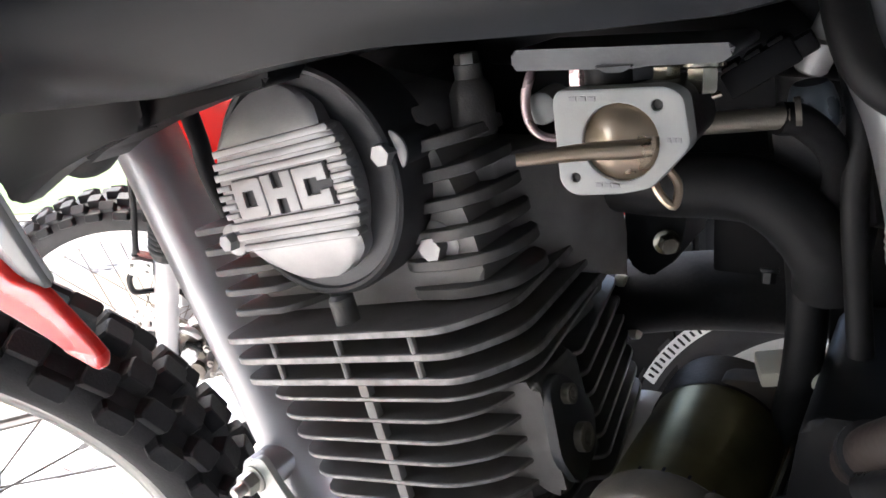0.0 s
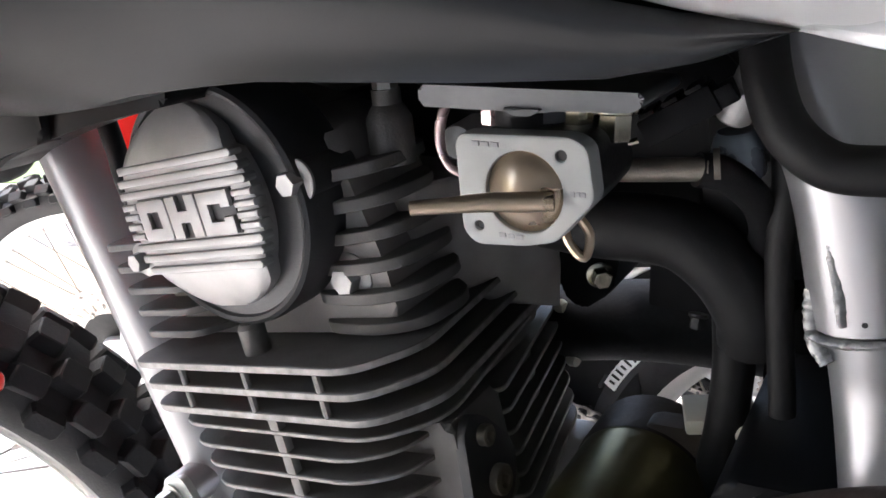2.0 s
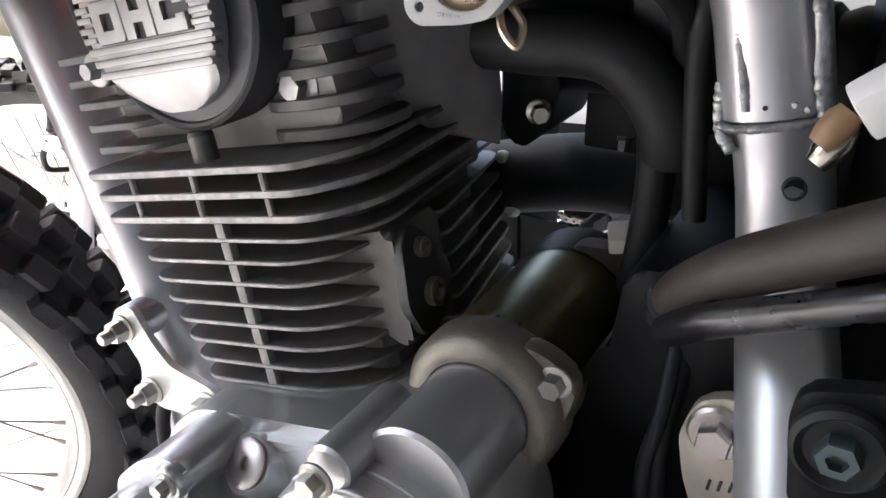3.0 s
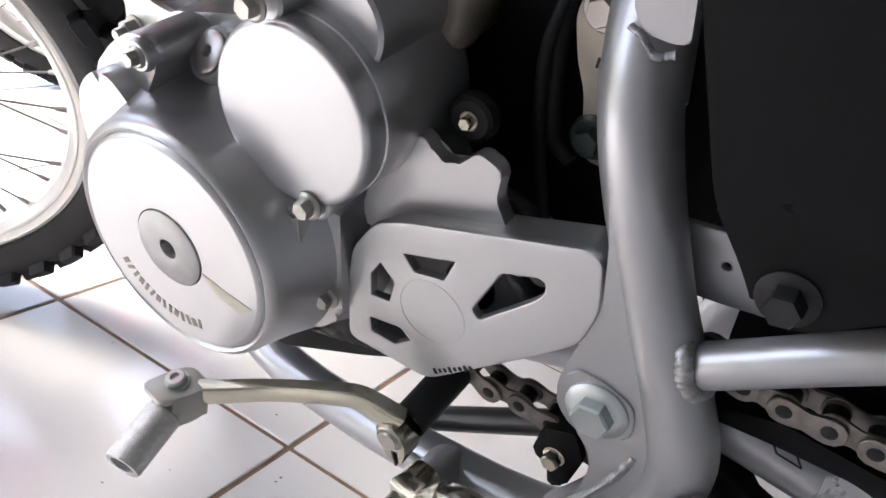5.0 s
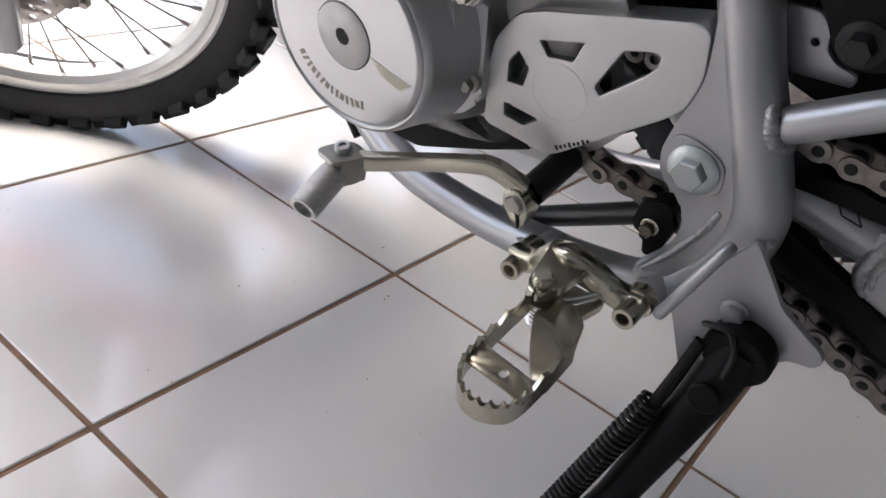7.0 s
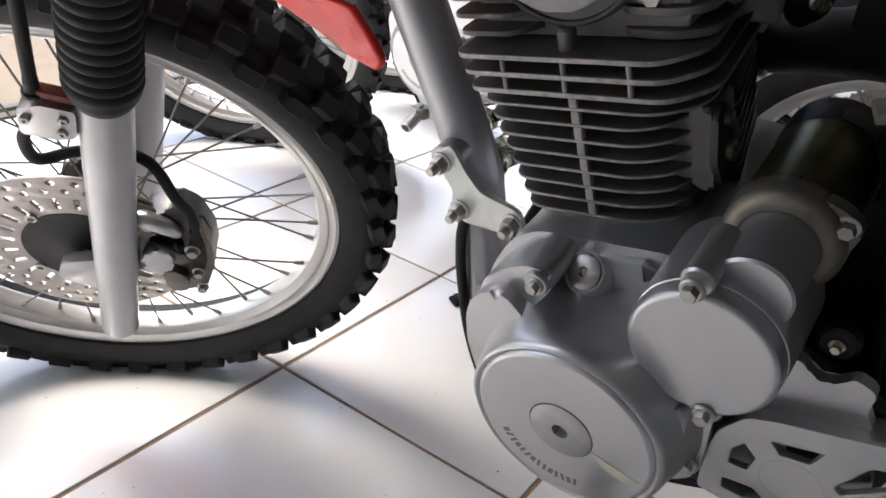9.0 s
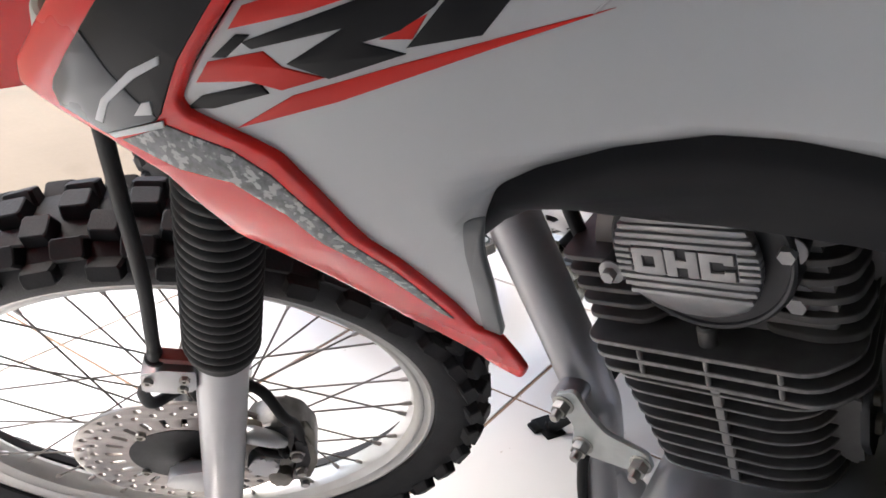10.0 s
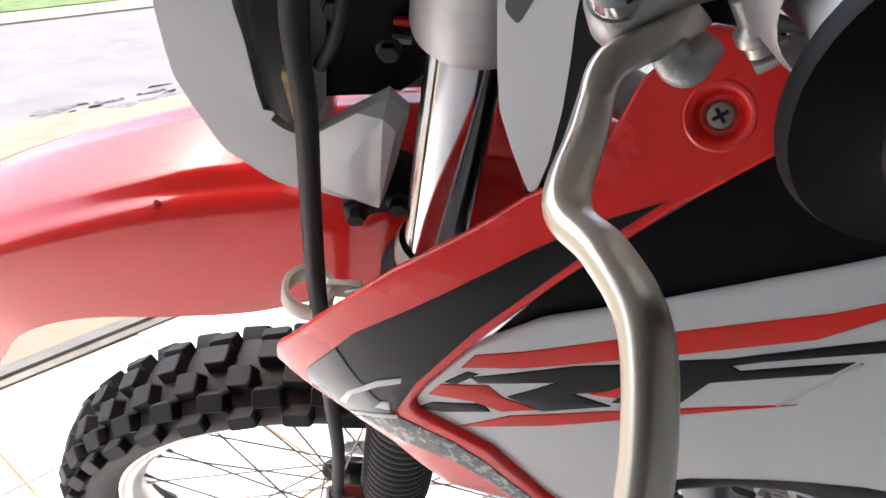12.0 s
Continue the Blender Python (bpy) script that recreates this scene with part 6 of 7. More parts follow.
lathe(bm, [(0.0125, 0), (0.0125, 0.034), (0, 0.034)], aim((-0.175, 0.028, 0.5385), LEFT), 24)
part("mount_boss", bm, M_FRAME, mount)
bm = bmesh.new()
tube(bm, [(-0.150, 0.004, 0.505), (-0.1605, -0.003, 0.478), (-0.1625, -0.005, 0.445), (-0.1612, -0.005, 0.408), (-0.1555, -0.005, 0.3543), (-0.138, -0.008, 0.3054), (-0.10, -0.02, 0.27)], 0.0046, 12)
part("drain_hose", bm, M_RUBBER, bike, "black rubber hose along the frame")


# ---- fuel tap, carburettor, hoses and wiring under the tank ----
bm = bmesh.new()
prism(bm, rounded([(0.0285, 0.7822), (0.074, 0.7822), (0.078, 0.7830), (0.102, 0.7835), (0.106, 0.7865), (0.105, 0.7895), (0.0285, 0.7895)], 0.002), -0.024, 0.012, 0.0015)
prism(bm, rounded([(0.060, 0.7835), (0.064, 0.7812), (0.070, 0.7812), (0.074, 0.7835)], 0.001), -0.0255, 0.005, 0.0008)
lathe(bm, [(0.0115, 0), (0.0115, 0.012), (0, 0.012)], pose(0.066, -0.006, 0.777), 24)
tap = part("fuel_tap_flange", bm, material("satin_cast_zinc", (0.15, 0.155, 0.16), 0.5, 0.6, 0.15, 60, 0.2, 700), bike, "grey cast fuel tap flange under the tank")
bm = bmesh.new()
PET = [(0.0498, 0.7738), (0.0514, 0.7765), (0.088, 0.7777), (0.0927, 0.7751), (0.0949, 0.7598), (0.0827, 0.7459), (0.0726, 0.7433), (0.0555, 0.7416), (0.0512, 0.7454)]
plate(bm, [rounded(PET, 0.0025, 3), circle(0.0725, 0.760, 0.0138, 36), circle(0.085, 0.7725, 0.0026, 14), circle(0.0565, 0.7475, 0.0024, 14)], -0.036, -0.0275, 0.0008)
pet = part("tap_face", bm, M_PETCOCK, tap, "pale grey fuel tap face plate")
bm = bmesh.new()
prism(bm, rounded([(x * 0.94 + 0.0043, z * 0.94 + 0.0456) for x, z in PET], 0.002), -0.0285, 0.004, 0.001)
lathe(bm, [(0.012, 0.0), (0.012, 0.022), (0, 0.022)], pose(0.062, -0.008, 0.764), 24)
part("tap_body", bm, M_DARK, tap, "dark fuel tap body")
bm = bmesh.new()
lathe(bm, [(0.0133, 0.024), (0.0133, 0.0335), (0.0127, 0.0342), (0.0035, 0.0405), (0.0, 0.0412)], pose(0.0725, 0, 0.760) @ AXLE, 40)
M_KNOB = material("champagne_plated_brass", (0.50, 0.40, 0.30), 0.30, 0.9, 0.06, 30)
part("tap_knob", bm, M_KNOB, tap, "conical champagne plated tap knob")
bm = bmesh.new()
tube(bm, [(0.0840, -0.0385, 0.7594), (0.076, -0.0415, 0.7592), (0.066, -0.0470, 0.7596), (0.056, -0.053, 0.7593), (0.0457, -0.058, 0.7587)], [0.0030, 0.0033, 0.0030, 0.0026, 0.0023], 12, 6, flat=1.0)
part("tap_lever", bm, M_KNOB, tap, "slim plated tap lever")
for x, z in ((0.085, 0.7725), (0.0565, 0.7475)):
    bm = bmesh.new()
    lathe(bm, [(0, 0.0345), (0.0022, 0.0345), (0.0022, 0.030), (0, 0.030)], pose(x, 0, z) @ AXLE, 12)
    part("tap_rivet", bm, M_DARK, tap)
for x, z, w, a in ((0.060, 0.7745, 0.010, 0), (0.0905, 0.7615, 0.005, 0), (0.068, 0.7455, 0.009, -3)):
    for k in range(3):
        bm = bmesh.new()
        box(bm, (w / 4, 0.0005, 0.0014), pose(x + (k - 1) * w / 3, -0.0361, z, 0, a, 0))
        part("engraved_bar", bm, M_GREY, pet)
bm = bmesh.new()
tube(bm, [(0.0255, 0.004, 0.783), (0.0238, -0.001, 0.7765), (0.0218, -0.002, 0.7680), (0.0228, -0.002, 0.7595), (0.0275, -0.002, 0.7540), (0.0340, 0.001, 0.7525), (0.041, 0.006, 0.756), (0.044, 0.010, 0.770)], [0.0012, 0.0021, 0.0020, 0.0018, 0.0018, 0.0018, 0.0018, 0.0018], 12, 6)
M_PINK = material("pink_plated_wire", (0.60, 0.46, 0.46), 0.28, 0.7)
part("union_clip", bm, M_PINK, tap, "pinkish plated wire clip")
bm = bmesh.new()
lathe(bm, [(0.0, 0.0), (0.0048, 0.0), (0.0062, -0.0008), (0.0066, -0.002), (0.0066, -0.022), (0, -0.022)], aim((0.0262, 0.002, 0.7633), (0.15, -1, 0)), 26)
part("tap_union", bm, M_PETCOCK, tap, "ivory drain screw in a bowl")
bm = bmesh.new()
hexhead(bm, aim((0.0475, -0.007, 0.7822), (0, -0.1, -1), 12), 0.0075, 0.0085)
part("tap_nut", bm, M_PINK, tap, "pinkish plated hexagon nut")
for x, z, r in ((0.0795, 0.7822, 0.0088), (0.0915, 0.7815, 0.0095)):
    bm = bmesh.new()
    hexhead(bm, aim((x, -0.008, z), (0, -0.1, -1), 12), r, 0.005 if x < 0.085 else 0.0085, washer=r * 0.85)
    part("tap_bolt", bm, M_GOLD, tap, "yellow zinc bolt head")
bm = bmesh.new()
tube(bm, [(0.080, 0.002, 0.7580), (0.095, 0.005, 0.7585), (0.117, 0.008, 0.7600)], 0.0040, 14)
lathe(bm, [(0.0052, 0), (0.0052, 0.002), (0, 0.002)], aim((0.118, 0.0085, 0.7615), (1, 0.25, 0.1)), 14)
part("fuel_pipe", bm, M_STARTER, tap, "dull grey fuel outlet pipe")
bm = bmesh.new()
tube(bm, [(0.113, 0.008, 0.7595), (0.120, 0.014, 0.757), (0.127, 0.030, 0.745), (0.129, 0.044, 0.730), (0.125, 0.058, 0.71)], 0.0058, 14)
part("fuel_hose", bm, M_RUBBER, bike, "black rubber fuel hose")
bm = bmesh.new()
CONN = pose(0.1070, 0.008, 0.7775, 0, -30, 8)
box(bm, (0.025, 0.014, 0.0095), CONN, 0.0012)
for k in range(3):
    box(bm, (0.0055, 0.015, 0.0016), CONN @ pose(-0.008 + 0.008 * k, 0, 0.0055), 0.0005)
box(bm, (0.007, 0.011, 0.0065), CONN @ pose(0.0150, 0, -0.001), 0.001)
part("wire_connector", bm, M_BLACK, bike, "black ribbed plastic wire connector")
bm = bmesh.new()
tube(bm, [(0.0760, 0.000, 0.7612), (0.0860, 0.000, 0.7663), (0.0950, 0.003, 0.7690)], 0.0011, 8)
part("connector_wire", bm, M_GOLD, bike, "thin yellow plated wire stub")
# cable sleeve and ferrule at the top of the carburettor
bm = bmesh.new()
lathe(bm, [(0.0, 0.0), (0.0085, 0.0), (0.0092, 0.0015), (0.0088, 0.0085), (0.0072, 0.0140), (0.0058, 0.0160), (0, 0.0160)], aim((0.1215, 0.030, 0.7525), (-0.12, -0.1, 1)), 28)
sleeve = part("cable_sleeve", bm, material("blue_grey_sleeve", (0.16, 0.19, 0.22), 0.28, 0.4, 0.2, 60), bike, "glossy blue-grey cable sleeve")
bm = bmesh.new()
lathe(bm, [(0, 0), (0.0052, 0), (0.0060, 0.001), (0.0062, 0.012), (0.0050, 0.013), (0.0050, 0.030), (0, 0.030)], aim((0.1205, 0.018, 0.7745), (0.42, -0.25, 1)), 24)
part("cable_ferrule", bm, M_CAPFACE, sleeve, "pale metal cable ferrule")
bm = bmesh.new()
tube(bm, [(0.0755, -0.013, 0.745), (0.0785, -0.0155, 0.738), (0.084, -0.0155, 0.733), (0.0845, -0.012, 0.740), (0.0795, -0.012, 0.747)], 0.0016, 8)
part("spring_clip", bm, M_KNOB, bike, "small bent spring clip")
HOSES = (("inlet_hose", [(0.040, 0.050, 0.7215), (0.064, 0.045, 0.7225), (0.0887, 0.045, 0.7235), (0.1028, 0.045, 0.7205), (0.117, 0.045, 0.7095), (0.1265, 0.046, 0.694), (0.127, 0.050, 0.682)], 0.0138),
         ("drain_hose", [(0.1165, 0.060, 0.692), (0.1188, 0.0586, 0.6655), (0.1175, 0.058, 0.635), (0.113, 0.060, 0.60), (0.115, 0.05, 0.55)], 0.0085),
         ("wiring_loom", [(0.112, 0.03, 0.803), (0.128, 0.03, 0.785), (0.136, 0.034, 0.755), (0.136, 0.036, 0.72), (0.142, 0.036, 0.66)], 0.0050),
         ("wiring_loom", [(0.148, 0.01, 0.63), (0.15, -0.012, 0.60), (0.147, -0.02, 0.57), (0.152, -0.02, 0.52), (0.16, -0.015, 0.47)], 0.0032),
         ("wiring_loom", [(0.148, 0.03, 0.64), (0.152, 0.0, 0.61), (0.150, -0.012, 0.58), (0.155, -0.016, 0.535), (0.168, -0.020, 0.525)], 0.0042))
for name, pts, r in HOSES:
    bm = bmesh.new()
    tube(bm, pts, r, 16, 8)
    part(name, bm, M_RUBBER, bike, "black rubber hose behind the cylinder" if "hose" in name else "black taped wiring", angle=60)
bm = bmesh.new()
box(bm, (0.040, 0.050, 0.050), pose(0.122, 0.080, 0.728, 0, -8, 0), 0.006, 3)
lathe(bm, [(0.0, 0), (0.019, 0), (0.021, 0.003), (0.021, 0.018), (0.016, 0.022), (0, 0.022)], aim((0.121, 0.080, 0.706), (-0.1, 0, -1)), 28)
lathe(bm, [(0.022, 0), (0.022, 0.05), (0, 0.05)], aim((0.130, 0.082, 0.722), (1, 0, -0.1)), 28)
lathe(bm, [(0.022, 0), (0.022, 0.024), (0.017, 0.029), (0, 0.031)], aim((0.122, 0.080, 0.748), (-0.1, 0, 1)), 28)
carb = part("carburettor", bm, M_DARK, bike, "dark carburettor behind the cylinder")
for p, d in (((0.1017, 0.066, 0.6805), (0, -0.3, -1)), ((0.128, 0.052, 0.735), LEFT), ((0.134, 0.052, 0.715), LEFT)):
    bm = bmesh.new()
    hexhead(bm, aim(p, d, 10), 0.0055, 0.005, washer=0.004)
    part("carburettor_screw", bm, M_DARK, carb)
bm = bmesh.new()
lathe(bm, [(0, 0), (0.0030, 0), (0.0042, 0.004), (0.0042, 0.022), (0.0030, 0.026), (0, 0.026)], aim((0.132, 0.046, 0.720), (0.05, -0.1, 1)), 14)
part("idle_screw", bm, M_DARK, carb, "black ribbed idle screw")
bm = bmesh.new()
prism(bm, rounded([(0.024, 0.664), (0.036, 0.655), (0.052, 0.668), (0.056, 0.690), (0.050, 0.725), (0.036, 0.742), (0.024, 0.735)], 0.004), 0.098, 0.150, 0.002)
lathe(bm, [(0.017, 0), (0.017, 0.070), (0, 0.070)], aim((0.045, 0.118, 0.702), (1, -0.35, 0.10)), 26)
flange = part("inlet_flange", bm, M_BLACK, bike, "black inlet flange bolted behind the head")
bm = bmesh.new()
hexhead(bm, aim((0.0460, 0.096, 0.6775), (0.5, -0.8, 0), 10), 0.0085, 0.007, washer=0.0068)
part("flange_bolt", bm, M_GOLD, flange, "yellow zinc flange bolt")
bm = bmesh.new()
tube(bm, [(-0.12, 0.13, 0.60), (-0.07, 0.165, 0.595), (0.0, 0.160, 0.6135), (0.04, 0.158, 0.624), (0.085, 0.158, 0.630), (0.16, 0.16, 0.635), (0.26, 0.165, 0.66), (0.36, 0.17, 0.71)], 0.0235, 22)
part("exhaust_pipe", bm, material("matt_black_exhaust", (0.010, 0.010, 0.011), 0.75, 0.0, 0.3, 40, 0.2, 400), bike, "matt black exhaust pipe on the far side", angle=60)
bm = bmesh.new()
lathe(bm, [(0.024, 0.0), (0.028, 0.004), (0.028, 0.02), (0.025, 0.024), (0.028, 0.03), (0.030, 0.05), (0.030, 0.09)], aim((0.155, 0.085, 0.715), (1, -0.1, -0.05)), 28)
box(bm, (0.040, 0.006, 0.050), pose(0.0850, 0.1150, 0.6820), 0.003)
part("inlet_boot", bm, M_RUBBER, bike, "black rubber inlet boot")
bm = bmesh.new()
tube(bm, [(0.128, 0.012, 0.812), (0.1330, 0.000, 0.7935), (0.1400, -0.006, 0.7785), (0.1520, -0.008, 0.7690), (0.1660, -0.008, 0.7680), (0.184, -0.006, 0.7700), (0.21, 0.002, 0.776)], 0.0070, 18)
part("tank_bracket_rubber", bm, M_RUBBER, bike, "black tank mounting rubber")
# black pieces added behind the engine, standing in for the shade there
bm = bmesh.new()
prism(bm, rounded([(-0.125, 0.745), (0.020, 0.733), (0.034, 0.745), (0.040, 0.800), (-0.085, 0.812), (-0.125, 0.812)], 0.006), 0.062, 0.12, 0.003)
part("frame_gusset", bm, M_BLACK, bike, "black filler added for the shade under the tank")
bm = bmesh.new()
tube(bm, [(-0.02, 0.055, 0.792), (0.06, 0.055, 0.788), (0.13, 0.055, 0.782), (0.19, 0.055, 0.77)], 0.018, 18)
part("frame_spine", bm, M_BLACK, bike, "frame spine under the tank, blackened for its shade")
# added black sheet that blocks the view and keeps this gap dark
bm = bmesh.new()
prism(bm, rounded([(0.122, 0.50), (0.122, 0.665), (0.135, 0.73), (0.30, 0.74), (0.31, 0.60), (0.26, 0.50)], 0.012), 0.112, 0.124, 0.004)
part("inner_mudguard", bm, M_BLACK, bike, "black backing sheet added behind the engine")
# brown hose over its black wrap, beside the frame upright
bm = bmesh.new()
tube(bm, [(0.146, -0.006, 0.638), (0.154, -0.0246, 0.6572), (0.1702, -0.0402, 0.6766), (0.1859, -0.0494, 0.6894), (0.2075, -0.0638, 0.7065), (0.2259, -0.0693, 0.7168), (0.27, -0.08, 0.73), (0.32, -0.085, 0.74)], [0.0085, 0.0092, 0.0094, 0.0094, 0.0092, 0.009, 0.009, 0.009], 22, 8)
M_BROWNHOSE = material("faded_brown_rubber", (0.024, 0.0165, 0.0135), 0.55, 0.0, 0.3, 40, 0.25, 500)
hose = part("crankcase_breather", bm, M_BROWNHOSE, bike, "faded dark brown rubber breather hose", angle=60)
bm = bmesh.new()
tube(bm, [(0.1515, -0.0300, 0.645), (0.168, -0.0470, 0.6625), (0.188, -0.0570, 0.6755), (0.212, -0.0710, 0.6925), (0.236, -0.0780, 0.7035)], [0.006, 0.0062, 0.0055, 0.005, 0.005], 18, 8)
part("hose_wrap", bm, material("glossy_black_sleeve", (0.010, 0.010, 0.011), 0.3, 0.0, 0.2, 60, 0.3, 120, coat=0.15), hose, "glossy black vinyl sleeve", angle=60)
bm = bmesh.new()
lathe(bm, [(0.009, 0), (0.0115, 0.001), (0.0115, 0.005), (0.009, 0.006)], aim((0.1505, -0.0165, 0.649), (0.3, -0.65, 0.68)), 26)
part("hose_clamp", bm, M_DARK, hose, "dark steel hose clamp")
bm = bmesh.new()
box(bm, (0.024, 0.012, 0.013), pose(0.2055, -0.052, 0.741, 12, -38, 10), 0.0018)
box(bm, (0.010, 0.014, 0.004), pose(0.211, -0.053, 0.752, 12, -38, 10), 0.001)
conn = part("white_connector", bm, material("white_nylon", (0.7, 0.69, 0.67), 0.4, 0.0, 0.05, 60, 0.1, 700), bike, "white nylon wire connector")
for k in range(2):
    bm = bmesh.new()
    lathe(bm, [(0, 0), (0.0035, 0), (0.0045, 0.003), (0.0042, 0.008), (0.003, 0.011), (0, 0.011)], aim((0.1945, -0.054 + 0.003 * k, 0.734 - 0.006 * k), (-0.4, -0.2, -0.6)), 12)
    part("wire_seal", bm, material("brown_silicone", (0.2, 0.12, 0.06), 0.45) if k == 0 else M_GOLD, conn, "brown silicone wire seal")
bm = bmesh.new()
box(bm, (0.03, 0.02, 0.008), pose(0.112, 0.07, 0.632, 5, -6, 20), 0.002)
lathe(bm, [(0, 0), (0.004, 0), (0.004, 0.012), (0, 0.012)], aim((0.122, 0.058, 0.634), (0.6, -0.6, 0.2)), 12)
part("cream_connector", bm, M_CLIP, bike, "cream plastic wire connector")

# ---- front end: fender, lamp mask, hoses, caliper ----
FEND = [(-0.46, 0.425, 0.40, 0.030), (-0.41, 0.468, 0.405, 0.045), (-0.36, 0.502, 0.41, 0.055), (-0.29, 0.540, 0.425, 0.061), (-0.25, 0.563, 0.482, 0.062), (-0.20, 0.588, 0.512, 0.062), (-0.13, 0.618, 0.524, 0.062),
        (-0.08, 0.632, 0.535, 0.062), (-0.04, 0.642, 0.552, 0.062), (0.03, 0.655, 0.59, 0.062), (0.10, 0.66, 0.62, 0.060), (0.22, 0.645, 0.61, 0.058), (0.34, 0.60, 0.575, 0.054)]
bm = bmesh.new()
rows = []
fine = smooth_path([(a, b, c) for a, b, c, _ in FEND], 4)
wide = np.interp([q.x for q in fine], [a for a, *_ in FEND], [d for *_, d in FEND])
for q, w in zip(fine, wide):
    x, cz, lz = q
    k = w / 0.062
    rib = min(1.0, max(0.0, (x + 0.24) / 0.12))
    half = [(-w - 0.002 * k, lz), (-w, lz + (cz - lz) * 0.35), (-w + 0.004 * k, lz + (cz - lz) * 0.75), (-0.0545 * k, cz + 0.0005), (-0.0525 * k, cz + 0.0048), (-0.0485 * k, cz + 0.0078), (-0.042 * k, cz + 0.0100), (-0.0345 * k, cz + 0.0112 - 0.0018 * rib), (-0.0300 * k, cz + 0.0136 + 0.0018 * rib), (-0.022 * k, cz + 0.0150 + 0.0006 * rib), (-0.011 * k, cz + 0.0158), (0, cz + 0.0162)]
    rows.append([bm.verts.new((x, y, z)) for y, z in half + [(-y, z) for y, z in half[-2::-1]]])
for a, b in zip(rows, rows[1:]):
    for k in range(len(a) - 1):
        bm.faces.new((a[k], a[k + 1], b[k + 1], b[k]))
bmesh.ops.recalc_face_normals(bm, faces=bm.faces)
bmesh.ops.solidify(bm, geom=bm.faces[:], thickness=0.003)
fender = steer("front_fender", bm, M_FENDER, "glossy red plastic front fender", angle=65)
bm = bmesh.new()
lathe(bm, [(0, 0), (0.0022, 0), (0.0022, 0.003), (0, 0.003)], aim((-0.128, -0.045, 0.6275), (0, -0.4, 0.9)), 10)
box(bm, (0.007, 0.0012, 0.0012), pose(-0.130, -0.049, 0.6262, 0, 20, 30))
steer("fender_nub", bm, M_STICKER_R, "dark red moulding nub", fender)
bm = bmesh.new()
MASK = [(-0.099, 0.90), (-0.099, 0.84), (-0.0981, 0.794), (-0.0972, 0.775), (-0.0955, 0.754), (-0.0885, 0.734), (-0.0755, 0.7035), (-0.050, 0.681), (-0.036, 0.675), (-0.019, 0.676), (-0.019, 0.700), (-0.026, 0.716), (-0.042, 0.722), (-0.051, 0.731), (-0.0545, 0.75), (-0.058, 0.78), (-0.062, 0.80), (-0.060, 0.83), (-0.075, 0.92)]
prism(bm, rounded(MASK, 0.004, 3), -0.064, 0.064, 0.006, 3)
mask = steer("lamp_mask", bm, M_WHITE, "white plastic headlight mask with faceted cheeks")
# inner wall of the white mask; grey colour carries its shade
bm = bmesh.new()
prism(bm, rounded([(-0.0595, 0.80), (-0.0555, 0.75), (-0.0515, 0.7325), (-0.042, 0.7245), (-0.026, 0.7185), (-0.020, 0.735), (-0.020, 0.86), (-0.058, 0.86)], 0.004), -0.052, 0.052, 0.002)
steer("mask_inner", bm, M_GREY, "inner mask wall, greyed for its shade", mask)
bm = bmesh.new()
prism(bm, rounded([(-0.046, 0.86), (-0.053, 0.80), (-0.0505, 0.745), (-0.043, 0.730), (-0.032, 0.726), (-0.027, 0.74), (-0.027, 0.86)], 0.006), -0.056, -0.066, 0.003)
steer("mask_grommet", bm, M_BLACK, "black rubber cable grommet", mask)
bm = bmesh.new()
prism(bm, rounded([(-0.040, 0.768), (-0.0365, 0.770), (-0.026, 0.728), (-0.022, 0.716), (-0.028, 0.7155), (-0.034, 0.735)], 0.003), -0.064, -0.0725, 0.002)
steer("protective_tape", bm, material("tan_paper_tape", (0.42, 0.30, 0.13), 0.7, 0.0, 0.3, 120, 0.4, 500), "torn strip of tan tape", mask)
# faceted cheek: a low pyramid of flat facets
for s in (-1, 1):
    bm = bmesh.new()
    ring = [(-0.0225, 0.7310), (-0.002, 0.7480), (0.0137, 0.7610), (0.0246, 0.7505), (0.0205, 0.7150), (0.0160, 0.6880), (0.0072, 0.6765), (-0.0210, 0.6850)]
    hi = [(0.0115, 0.7565), (0.0185, 0.7470), (0.0130, 0.6915), (-0.0190, 0.6920)]
    o = [bm.verts.new((x, s * 0.074, z)) for x, z in ring]
    b = [bm.verts.new((x, s * 0.066, z)) for x, z in ring]
    c = [bm.verts.new((x, s * y, z)) for (x, z), y in zip(hi, (0.086, 0.084, 0.088, 0.077))]
    for f in ((0, 1, "a", "d"), (1, 2, "a"), (2, 3, "b", "a"), (3, 4, "b"), (4, 5, "c", "b"), (5, 6, "c"), (6, 7, "d", "c"), (7, 0, "d")):
        bm.faces.new([o[k] if isinstance(k, int) else c["abcd".index(k)] for k in f])
    bm.faces.new([c[0], c[1], c[2]]), bm.faces.new([c[0], c[2], c[3]])
    for k in range(8):
        j = (k + 1) % 8
        bm.faces.new((o[k], o[j], b[j], b[k]))
    bm.faces.new(b)
    steer("mask_cheek", bm, M_WHITE, "faceted white plastic cheek", mask, angle=8)
bm = bmesh.new()
lathe(bm, [(0, 0.05), (0.03, 0.045), (0.058, 0.02), (0.066, -0.01), (0.066, -0.02), (0, -0.02)], aim((-0.055, 0, 0.84), (1, 0, 0)), 36)
lampbowl = steer("headlight_bowl", bm, M_BLACK, "black headlight bowl")
bm = bmesh.new()
prism(bm, rounded([(-0.03, 0.73), (0.018, 0.738), (0.042, 0.765), (0.048, 0.88), (-0.03, 0.89), (-0.045, 0.80)], 0.005), -0.045, 0.045, 0.003)
steer("lamp_bracket", bm, M_BLACK, "black steel headlight bracket", lampbowl)
